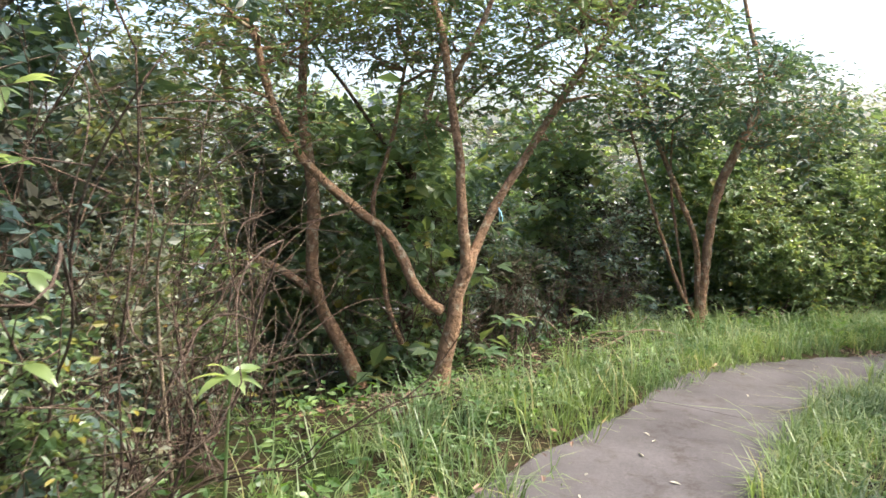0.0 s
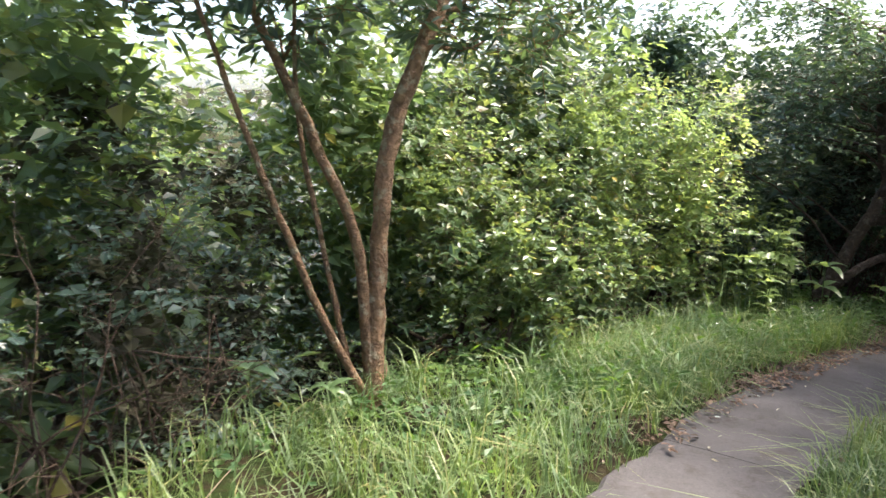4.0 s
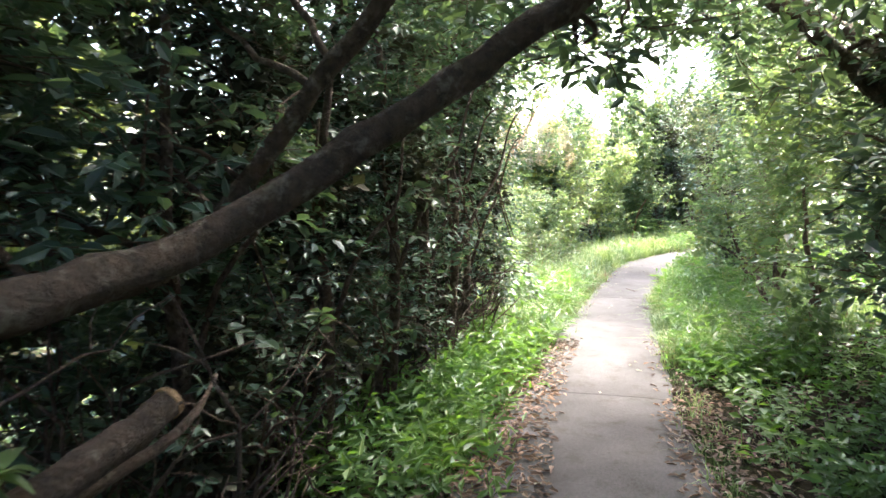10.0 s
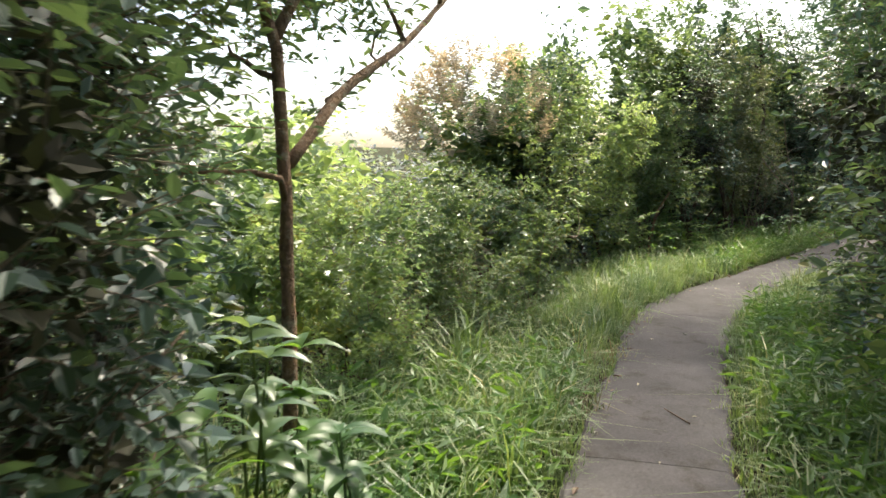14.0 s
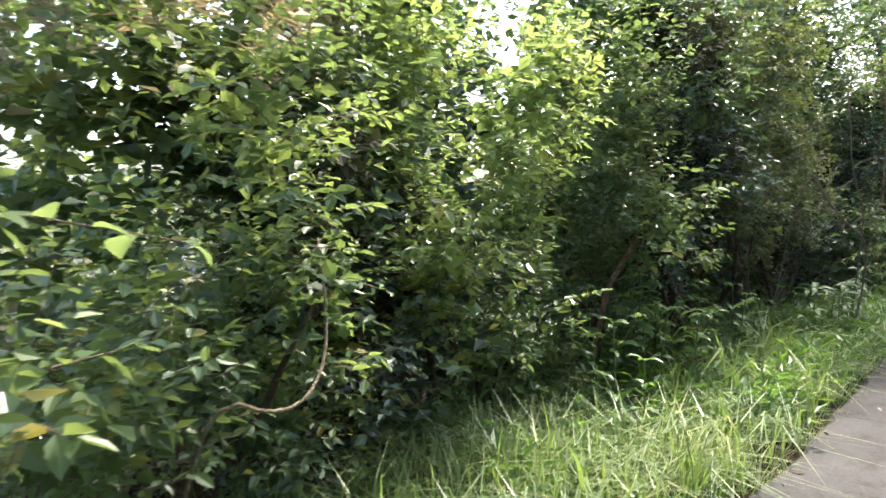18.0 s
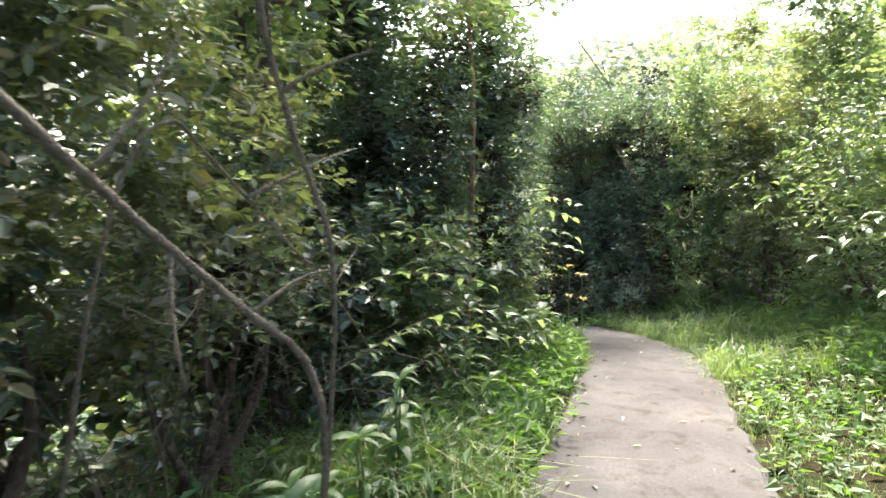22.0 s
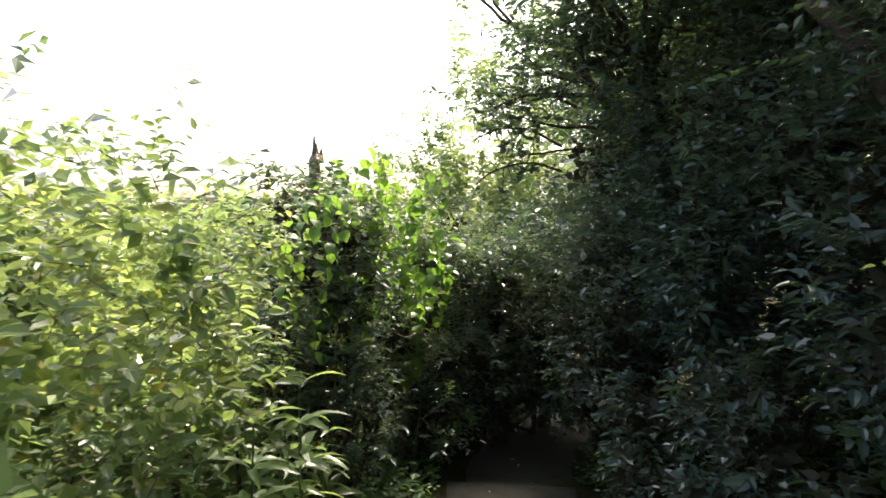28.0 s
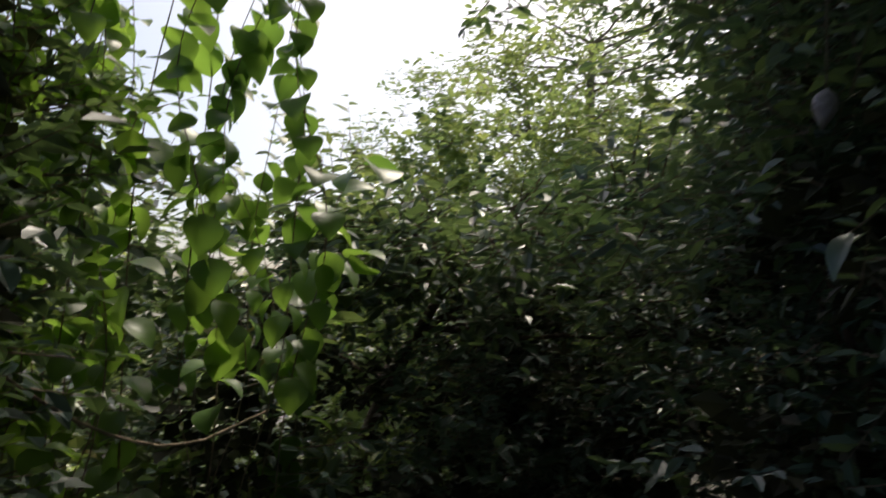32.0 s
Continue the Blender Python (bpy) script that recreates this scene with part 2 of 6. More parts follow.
def joined(chunks):
    """Joins (verts, polys) pairs."""
    vs, by, at = [], {}, 0
    for v, ps in chunks:
        vs.append(v)
        for p in ps:
            by.setdefault(p.shape[1], []).append(p + at)
        at += len(v)
    return np.concatenate(vs), [np.concatenate(b) for b in by.values()]


def tube(points, radii, sides=7, wob=0.0, rng=R):
    """A tapered, slightly uneven tube along points."""
    p = np.asarray(points, float)
    r = np.interp(np.linspace(0, 1, len(p)), np.linspace(0, 1, len(radii)), radii)
    tang = unit(np.gradient(p, axis=0))
    ref = np.where(np.abs(tang[:, 2:3]) > 0.9, np.array([[1.0, 0, 0]]), np.array([[0, 0, 1.0]]))
    s = unit(np.cross(tang, ref))
    for i in range(1, len(s)):
        s[i] = unit(s[i - 1] - tang[i] * (s[i - 1] @ tang[i]))
    u = np.cross(tang, s)
    ang = np.arange(sides) / sides * 2 * np.pi
    rr = r[:, None] * (1 + wob * rng.normal(size=(len(p), sides)))
    v = p[:, None] + s[:, None] * (np.cos(ang) * rr)[..., None] + u[:, None] * (np.sin(ang) * rr)[..., None]
    n = len(p)
    i, j = np.meshgrid(np.arange(n - 1), np.arange(sides), indexing="ij")
    a0, a1 = i * sides + j, i * sides + (j + 1) % sides
    quads = np.stack([a0, a1, a1 + sides, a0 + sides], -1).reshape(-1, 4)
    v = np.concatenate([v.reshape(-1, 3), p[:1], p[-1:]])
    j = np.arange(sides)
    top = (n - 1) * sides
    caps = np.concatenate([np.stack([(j + 1) % sides, j, np.full(sides, n * sides)], -1),
                           np.stack([top + j, top + (j + 1) % sides, np.full(sides, n * sides + 1)], -1)])
    return v, [quads, caps]


def smooth_line(points, step=0.12, jitter=0.0, rng=R):
    """A rounded line through control points."""
    p = np.asarray(points, float)
    if len(p) > 2:
        for _ in range(2):
            q = [p[0]]
            for a0, b0 in zip(p[:-1], p[1:]):
                q += [a0 * 0.75 + b0 * 0.25, a0 * 0.25 + b0 * 0.75]
            p = np.array(q + [p[-1]])
    d = np.r_[0, np.cumsum(np.linalg.norm(np.diff(p, axis=0), axis=1))]
    s = np.linspace(0, d[-1], max(3, int(d[-1] / step) + 1))
    out = np.stack([np.interp(s, d, p[:, i]) for i in range(3)], -1)
    if jitter:
        out[1:-1] += rng.normal(size=out[1:-1].shape) * jitter
    return out


# ---- plan: the path's middle line (x, y, height of the ground) ----
LINE = np.array([(-0.4, -12, 1.4), (-0.3, -8, 1.0), (-0.2, -4, 0.5), (0, -1, 0.1), (0.1, 0.5, -0.08), (0.35, 1.6, -0.2), (0.85, 2.9, -0.36), (1.6, 4.2, -0.5),
                 (2.6, 5.6, -0.68), (3.9, 6.8, -0.9), (5.4, 7.7, -1.1), (6.9, 8.2, -1.25), (8.3, 8.6, -1.36), (10.5, 8.85, -1.52), (12.4, 9.15, -1.63),
                 (14.4, 9.6, -1.7), (17.2, 9.93, -1.82), (19.8, 10.18, -1.9), (22, 10.25, -1.97), (23.6, 10.15, -2.0), (25, 9.85, -2.02), (27.5, 8.85, -2.05),
                 (30.15, 7.75, -2.08), (33, 6.5, -2.12), (35.2, 5.6, -2.19), (37.65, 5.42, -2.4), (38.85, 5.55, -2.54), (40.4, 5.4, -2.8), (42, 5.3, -3.0),
                 (43.2, 5.0, -3.1), (44.6, 4.4, -3.2), (46.5, 3.6, -3.3), (49, 2.6, -3.35), (54, 1, -3.4), (62, -1, -3.5)])
MID = smooth_line(LINE, 0.15)


def along(x, y):
    """For points of the plan: signed distance from the path's middle (left is positive), ground height there, and length along it."""
    x, y = np.atleast_1d(np.asarray(x, float)), np.atleast_1d(np.asarray(y, float))
    shape = x.shape
    x, y = x.ravel(), y.ravel()
    best = np.empty(len(x), int)
    for lo in range(0, len(x), 20000):
        dx = x[lo:lo + 20000, None] - MID[None, :, 0]
        dy = y[lo:lo + 20000, None] - MID[None, :, 1]
        best[lo:lo + 20000] = np.argmin(dx * dx + dy * dy, 1)
    tang = unit(np.gradient(MID[:, :2], axis=0))[best]
    off = np.stack([x - MID[best, 0], y - MID[best, 1]], -1)
    d = np.hypot(*off.T) * np.sign(tang[:, 0] * off[:, 1] - tang[:, 1] * off[:, 0])
    return d.reshape(shape), MID[best, 2].reshape(shape), (best * 0.15).reshape(shape)


# how far the concrete reaches to both sides of the middle line, by x
LEFT_EDGE = ((0, 0.4, 0.9, 1.9, 2.5, 3.2, 4, 5, 7, 8.6, 10.7, 13, 16, 17.6, 18.4, 19, 20, 20.6, 21.4, 22.5, 24, 26, 29, 31, 34, 35.5, 37, 38),
             (0.6, 0.85, 0.88, 0.6, 0.72, 0.74, 0.56, 0.5, 0.56, 0.64, 0.74, 0.8, 0.6, 0.54, 0.46, 0.42, 0.44, 0.44, 0.42, 0.5, 0.56, 0.46, 0.54, 0.64, 0.56, 0.5, 0.5, 0.48))
RIGHT_EDGE = ((0, 2, 3, 5, 7, 8, 13, 17, 19.6, 21, 24.5, 26, 29, 33, 35.5, 36.5, 38),
              (0.5, 0.45, 0.38, 0.36, 0.48, 0.54, 0.52, 0.46, 0.32, 0.4, 0.38, 0.5, 0.63, 0.63, 0.6, 0.54, 0.5))


def bumps(x, y):
    return 0.05 * np.sin(1.3 * x + 0.7 * y) + 0.04 * np.sin(2.9 * y - 1.7 * x) + 0.02 * np.sin(6.1 * x + 4.3 * y)


def ground_z(x, y):
    d, z, _ = along(x, y)
    out = np.abs(d)
    right = 0.3 * np.clip(out - 1.1, 0, 2) + 0.45 * np.clip(out - 3.1, 0, 8) + 0.1 * np.clip(out - 11, 0, 40)
    left = -0.04 * np.clip(out - 0.6, 0, 1.6) - 0.3 * np.clip(out - 2.2, 0, 10) + 0.15 * np.clip(out - 22, 0, 70)
    rough = bumps(np.asarray(x, float), np.asarray(y, float)) * np.clip((out - 0.7) / 1.5, 0, 1)
    xx = np.asarray(x, float)
    edge = np.where(d > 0, np.interp(xx, *LEFT_EDGE), np.interp(xx, *RIGHT_EDGE))
    under_slab = np.where(xx > 35.9, -0.16, -0.06) * np.clip((edge + 0.06 - out) / 0.16, 0, 1)
    hill = 7 * np.exp(-((np.asarray(x, float) - 80) ** 2 + (np.asarray(y, float) + 16) ** 2) / 320)
    return z + np.where(d > 0, left, right) + rough + under_slab + hill


def gz(x, y):
    return float(ground_z(x, y)[0])


# ---- ground ----
def ground():
    def axis(lo, hi, step):
        mid = np.arange(lo, hi, step)
        far = np.cumsum(step * 1.35 ** np.arange(1, 22))
        return np.r_[(lo - far)[::-1], mid, hi + far]
    xs, ys = axis(-8, 52, 0.36), axis(-6, 24, 0.36)
    X, Y = np.meshgrid(xs, ys, indexing="ij")
    Z = ground_z(X, Y)
    d = np.maximum(np.hypot(X - 20, Y - 8) - 90, 0)
    Z = np.where(d > 0, Z * np.exp(-d / 60), Z)
    n, m = X.shape
    i, j = np.meshgrid(np.arange(n - 1), np.arange(m - 1), indexing="ij")
    q = i * m + j
    polys = np.stack([q, q + m, q + m + 1, q + 1], -1).reshape(-1, 4)
    ob = new("ground", mesh_of("ground", np.stack([X, Y, Z], -1).reshape(-1, 3), [polys], SOIL, True))
    return tagged(ob, "brown forest soil of a wooded hillside", "ground", kind="structure")


ground()


# ---- concrete path: slabs laid end to end, three of them as steps down ----
def path():
    base = tagged(new("pavement"), "narrow grey concrete footpath through woods, worn and littered", "path", kind="structure")
    rng = np.random.default_rng(3)
    tang = unit(np.gradient(MID[:, :2], axis=0))
    left = np.stack([-tang[:, 1], tang[:, 0]], -1)
    length = np.arange(len(MID)) * 0.15
    step_x = (36.1, 38.6, 40.0, 41.5)
    cuts, at = [2], 2
    while at < len(MID) - 20:
        nxt = at + int(rng.integers(26, 36))
        for sx in step_x:
            k = int(np.argmin(np.abs(MID[:, 0] - sx)))
            if at + 4 < k < nxt + 4:
                nxt = k
                break
        cuts.append(nxt)
        at = nxt
    flat = 0.0
    for c0, c1 in zip(cuts[:-1], cuts[1:]):
        rows = np.linspace(c0, c1, (c1 - c0) + 1)
        x0 = MID[c0, 0]
        stair = 35.9 < x0 < 42.5
        verts, m = [], len(rows)
        for n, r in enumerate(rows):
            i = min(int(round(r)), len(MID) - 1)
            s = length[i]
            wave = 0.015 * math.sin(s * 1.1) + 0.01 * math.sin(s * 3.7 + 1)
            z = MID[i, 2] - (0.09 * (1 - n / (m - 1)) if stair else 0)
            c = MID[i, :2] + tang[i] * (0.0025 if n == 0 else -0.0025 if n == m - 1 else 0)
            eL = float(np.interp(MID[i, 0], LEFT_EDGE[0], LEFT_EDGE[1])) + wave + rng.normal() * 0.012
            eR = float(np.interp(MID[i, 0], RIGHT_EDGE[0], RIGHT_EDGE[1])) + wave + rng.normal() * 0.012
            sag = -0.005 if n in (0, m - 1) else 0.0
            for k, (off, dz) in enumerate(((eL + 0.01, -0.2), (eL, -0.018), (eL - 0.025, 0.0), (0.2, 0.006), (-0.2, 0.006), (-eR + 0.025, 0.0), (-eR, -0.018), (-eR - 0.01, -0.2))):
                p = c + left[i] * off
                verts.append((p[0], p[1], z + dz + (sag * 0.5 if -0.02 < dz else 0)))
        m8 = np.arange(m - 1)[:, None] * 8 + np.arange(7)[None]
        quads = np.stack([m8, m8 + 8, m8 + 9, m8 + 1], -1).reshape(-1, 4)[:, ::-1]
        ends = np.array([[0, 1, 2, 3, 4, 5, 6, 7], [(m - 1) * 8 + k for k in range(7, -1, -1)]])
        # slabs past x 38.4 take the concrete with shade in its colour
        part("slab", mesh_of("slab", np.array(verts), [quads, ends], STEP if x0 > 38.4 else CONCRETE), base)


path()


# ---- plant builders ----
def sprigs(start, way, long, per, leaf, wide, rng, shape="oval", lay=0.6, flat=False, stalk=1.0, level=0.5):
    """Leaves set along stalks: from rows of foot, direction and length. flat: leaves in two rows, as on a fern or an arching shoot."""
    count = len(start)
    ref = unit(np.cross(way, np.array([0.03, 0.05, 1.0])))
    ref2 = np.cross(ref, way)
    long, leaf = np.broadcast_to(long, count), np.broadcast_to(leaf, count)
    bases, ways, ups, lens = [], [], [], []
    for k in range(per):
        f = (k + 0.6) / per
        ang = (k % 2) * np.pi + rng.normal(size=count) * 0.25 if flat else k * 2.4 + rng.random(count) * 0.8
        around = ref * np.cos(ang)[:, None] + ref2 * np.sin(ang)[:, None]
        bend = np.array([0, 0, -0.25]) * (long * f * f)[:, None] if flat else 0.0
        bases.append(start + way * (long * f)[:, None] + bend)
        w = way * (0.3 + 0.55 * f) + around * 0.9 + rng.normal(size=(count, 3)) * 0.15
        w[:, 2] = w[:, 2] * level - 0.12
        ways.append(unit(w))
        ups.append(unit((ref2 if flat else np.array([0, 0, 1.0]) + way * 0.3) + rng.normal(size=(count, 3)) * lay))
        lens.append(leaf * (0.6 + 0.65 * rng.random(count)))
    base, ways, ups, lens = (np.concatenate(v) for v in (bases, ways, ups, lens))
    leaves = blades_at(base, ways, ups, lens, lens * wide, shape)
    r = ((leaf * 0.03 + 0.0012) * stalk)[:, None]
    tri = [start + ref * r, start - ref * 0.5 * r + ref2 * r, start - ref * 0.5 * r - ref2 * r, start + way * long[:, None] + (np.array([0, 0, -0.25]) * long[:, None] if flat else 0.0)]
    v = np.stack(tri, 1).reshape(-1, 3)
    i = np.arange(count)[:, None] * 4
    return leaves, (v, [np.concatenate([i + np.array(t)[None] for t in ((0, 1, 3), (1, 2, 3), (2, 0, 3))])])


def spray(lobes, count, per, leaf, wide, rng, shape="oval", rise=0.35, lay=0.6, inner=0.5, spread=3.0, shoots=0.035, outer=1.04, front=None, thin=0.22, gaps=2.0):
    """Leafy sprigs over the lobes (rows of centre and radii), some of them longer shoots that stand out of the outline."""
    lobes = np.asarray(lobes, float)
    area = (lobes[:, 3] * lobes[:, 4] + lobes[:, 4] * lobes[:, 5] + lobes[:, 3] * lobes[:, 5])
    pick = rng.choice(len(lobes), count, p=area / area.sum())
    out = turned(count, rng)
    if front is not None:
        keep = (out @ np.array([front[0], front[1], 0.35]) > -0.12) | (rng.random(count) < thin)
        pick, out, count = pick[keep], out[keep], int(keep.sum())
    rad = inner + (outer - inner) * rng.random(count) ** 0.6
    start = lobes[pick, :3] + out * lobes[pick, 3:] * rad[:, None]
    wave = np.prod(np.sin(start * (4.3, 3.9, 5.2) + rng.random(3) * 6), axis=1)
    keep = (wave > -gaps) | (rng.random(count) < 0.12)
    pick, out, start, count = pick[keep], out[keep], start[keep], int(keep.sum())
    way = unit(out * (0.9, 0.9, 0.4) + np.array([0, 0, rise * 0.6]) + rng.normal(size=(count, 3)) * (0.45, 0.45, 0.3))
    long = leaf * spread * (0.6 + 0.7 * rng.random(count))
    size = leaf * rng.choice([0.7, 0.9, 1.1, 1.4], count, p=[0.25, 0.35, 0.28, 0.12])
    far = rng.random(count) < shoots
    a0, t0 = sprigs(start[~far], way[~far], long[~far], per, size[~far], wide, rng, shape, lay)
    if not far.any():
        return a0, t0
    w1 = unit(out[far] * 0.7 + np.array([0, 0, 0.55]) + rng.normal(size=(far.sum(), 3)) * 0.35)
    a1, t1 = sprigs(start[far], w1, long[far] * 2.0, per * 2, size[far], wide, rng, shape, 0.35, True, 1.4)
    return joined([a0, a1]), joined([t0, t1])


def lobed(cx, cy, cz, rx, ry, rz, n, rng, size=(0.28, 0.54)):
    """n rounded lobes that fill a rounded block unevenly, down to its foot."""
    zz = np.linspace(-0.72, 0.72, n) + rng.normal(size=n) * 0.12
    ang = np.arange(n) * 2.4 + rng.normal(size=n) * 0.5
    r = (0.3 + 0.55 * rng.random(n)) * (1 - 0.35 * np.clip(zz, 0, 1) ** 2)
    c = np.c_[np.cos(ang) * r, np.sin(ang) * r, zz]
    s = rng.uniform(*size, (n, 1)) * (0.85 + 0.3 * rng.random((n, 3))) * (1, 1, 0.8)
    return np.concatenate([np.array([cx, cy, cz]) + c * (rx, ry, rz), s * (rx, ry, rz) * (1, 1, 1.0)], 1)


def leaf_count(lobes, leaf, wide, dens):
    lobes = np.asarray(lobes)
    area = 4.2 * (lobes[:, 3] * lobes[:, 4] + lobes[:, 4] * lobes[:, 5] + lobes[:, 3] * lobes[:, 5]).sum()
    return int(dens * area / (leaf * leaf * wide * 0.6))


LOOKS = {
    "mid": (L_MID, "dense green leafy shrub beside the footpath"),
    "dark": (L_DARK, "dense dark green glossy-leaved shrub in shade"),
    "bright": (L_BRIGHT, "fresh yellow-green leafy shrub in the light"),
    "olive": (L_OLIVE, "dull olive-green fine-leaved shrub"),
    "dry": (L_DRY, "dry brown tangled brush"),
}


def bush(x, y, rx, ry, h, look_of="mid", leaf=0.085, wide=0.56, dens=0.3, fill_dens=0.42, low=0.12, n=12, seed=0, lift=0.0, name="shrub", label="", shape="", stems=4, bark=None, lay=0.38, top=None, group="roadside shrubs", crown2=None):
    """A shrub: stems from the ground to its lobes, twigs, and a crown of separate leaves. low: where the crown starts, as a part of its height."""
    rng = np.random.default_rng(1000 + seed + int(abs(x) * 97 + abs(y) * 31))
    mat, words = LOOKS[look_of]
    z = gz(x, y)
    thing = root(name, x, y, z, label=label or words, category="shrub", group=group)
    bottom, height = h * low + lift, h
    off = abs(float(along(x, y)[0][0]))
    near = off < 2.75 or (x < 5 and off < 4.6 and h < 3)
    shape = shape or ("oval" if off < 2.3 else "kite")
    leaf *= 0.85 if near else 1.2 if off < 3.5 else 1.4
    rz = (height - bottom) / 2
    lobes = lobed(0, 0, bottom + rz, rx, ry, rz, n, rng)
    total = leaf_count(lobes, leaf, wide, dens)
    per = 6
    i = int(np.argmin(np.hypot(MID[:, 0] - x, MID[:, 1] - y)))
    front = unit(MID[i, :2] - np.array([x, y]))
    leaves, twigs = spray(lobes, max(20, int(total / per / 0.62)), per, leaf, wide, rng, shape, lay=lay, inner=0.7, front=front, thin=0.07, gaps=0.125 if near and dens < 0.6 else 2.0, shoots=0.035 if near else 0.0)
    big = min(leaf * 1.15, 0.075) if near else min(leaf * 1.6, 0.15)
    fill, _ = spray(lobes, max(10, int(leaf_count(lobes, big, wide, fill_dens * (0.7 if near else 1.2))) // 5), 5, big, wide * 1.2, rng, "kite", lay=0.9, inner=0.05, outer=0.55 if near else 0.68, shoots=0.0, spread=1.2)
    # near dark shrubs: the inner leaves carry shade as a dark colour
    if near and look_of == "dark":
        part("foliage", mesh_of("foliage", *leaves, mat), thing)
        part("inner_foliage", mesh_of("inner_foliage", *fill, L_INNER), thing, "dull inner leaves, coloured dark to stand in for shade")
    else:
        part("foliage", mesh_of("foliage", *joined([leaves, fill]), mat), thing)
    if near:
        tagged(part("twig_mass", mesh_of("twig_mass", *twigs, bark or TWIG), thing), kind="stuff")
    if near and not crown2 and look_of in ("mid", "olive"):
        crown2 = (L_BRIGHT, 0.14 if h > 3.5 else 0.08, leaf * 0.8)
    if crown2:
        m2, share, leaf2 = crown2
        lv2, _ = spray(lobes, max(10, int(total * share) // per), per, leaf2, wide, rng, shape, lay=lay, inner=0.85, front=front, thin=0.1)
        part("young_leaves", mesh_of("young_leaves", *lv2, m2), thing)
    for k in range(stems):
        lb = lobes[k % len(lobes)]
        foot = np.array([rng.normal() * 0.12 * rx, rng.normal() * 0.12 * ry, -0.06])
        bend = foot * 0.5 + lb[:3] * 0.5 + rng.normal(size=3) * 0.1 * rx
        line = smooth_line([foot, (foot[0] * 1.2, foot[1] * 1.2, lb[2] * 0.3), bend, lb[:3]], 0.15, 0.008, rng)
        part("stem", mesh_of("stem", *tube(line, (0.022 + 0.006 * h, 0.006), 6, 0.06, rng), bark or BARK_DARK, True), thing)
    return thing


def tree(x, y, limbs, crowns, mat, bark, leaf=0.09, wide=0.45, dens=0.6, label="", name="tree", seed=0, shape="oval", boughs=5, per=6, lay=0.6, z=None):
    """limbs: (world points, radius at start, radius at end), the first is the trunk. crowns: world rows of centre and radii."""
    rng = np.random.default_rng(5000 + seed)
    z = gz(x, y) if z is None else z
    o = np.array([x, y, z])
    thing = root(name, x, y, z, label=label, category="tree")
    ends = []
    for k, (pts, r0, r1) in enumerate(limbs):
        p = np.array(pts, float) - o
        if k == 0:
            p[0, 2] = min(p[0, 2], 0) - 0.12
        line = smooth_line(p, 0.13, 0.14 * r1 + 0.001, rng)
        radii = (r0 * 1.45, r0 * 1.05, r0, (r0 + r1) / 2, r1) if k == 0 else (r0, (r0 + r1) / 2, r1)
        part("trunk" if k == 0 else "limb", mesh_of("limb", *tube(line, radii, 10, 0.075, rng), bark, True), thing)
        ends.append(line)
    pool = np.concatenate(ends)
    if len(crowns):
        lobes = np.concatenate([lobed(*(np.array(c[:3]) - o), *c[3:6], 5, rng) for c in crowns])
        total = leaf_count(lobes, leaf, wide, dens)
        leaves, twigs = spray(lobes, max(20, total // per), per, leaf, wide, rng, shape, lay=lay, inner=0.3)
        part("foliage", mesh_of("foliage", *leaves, mat), thing)
        tagged(part("twig_mass", mesh_of("twig_mass", *twigs, bark), thing), kind="stuff")
        for k in range(min(boughs * len(crowns), len(lobes))):
            lb = lobes[k * len(lobes) // min(boughs * len(crowns), len(lobes))]
            dist = np.linalg.norm(pool - lb[:3], axis=1) + 0.6 * np.maximum(pool[:, 2] - lb[2] + 0.2, 0)
            a0 = pool[int(np.argmin(dist))]
            m0 = (a0 + lb[:3]) / 2 + rng.normal(size=3) * 0.12
            part("bough", mesh_of("bough", *tube(smooth_line([a0, m0, lb[:3]], 0.12, 0.01, rng), (0.018, 0.006), 6, 0.06, rng), bark, True), thing)
    return thing


def bare_branches(x, y, z, reach, count, seed, label, bark=BARK_DARK, r=0.018, up=0.5, toward=(0, 0)):
    """Crooked leafless branches that fork and fork again, from one foot."""
    rng = np.random.default_rng(9000 + seed)
    thing = root("bare_shrub", x, y, z, label=label, category="shrub")
    for k in range(count):
        p, d = np.array([rng.normal() * 0.15, rng.normal() * 0.15, -0.08]), unit(np.array([toward[0] + rng.normal() * 0.5, toward[1] + rng.normal() * 0.5, up + 0.4 * rng.random()]))
        chunks, todo = [], [(p, d, reach * (0.7 + 0.5 * rng.random()), r * (0.7 + 0.6 * rng.random()), 0)]
        while todo:
            p0, d0, ln, r0, lev = todo.pop()
            pts = [p0]
            for _ in range(5):
                d0 = unit(d0 + rng.normal(size=3) * 0.28 + np.array([0, 0, 0.16 if lev == 0 else 0.0]))
                pts.append(pts[-1] + d0 * ln / 5)
                if lev < 2 and rng.random() < 0.55:
                    todo.append((pts[-1], unit(d0 + rng.normal(size=3) * 0.75), ln * 0.5, r0 * 0.55, lev + 1))
            chunks.append(tube(smooth_line(pts, 0.12), (r0, r0 * 0.45), 4, 0.05, rng))
        part("branch", mesh_of("branch", *joined(chunks), bark, True), thing)
    return thing


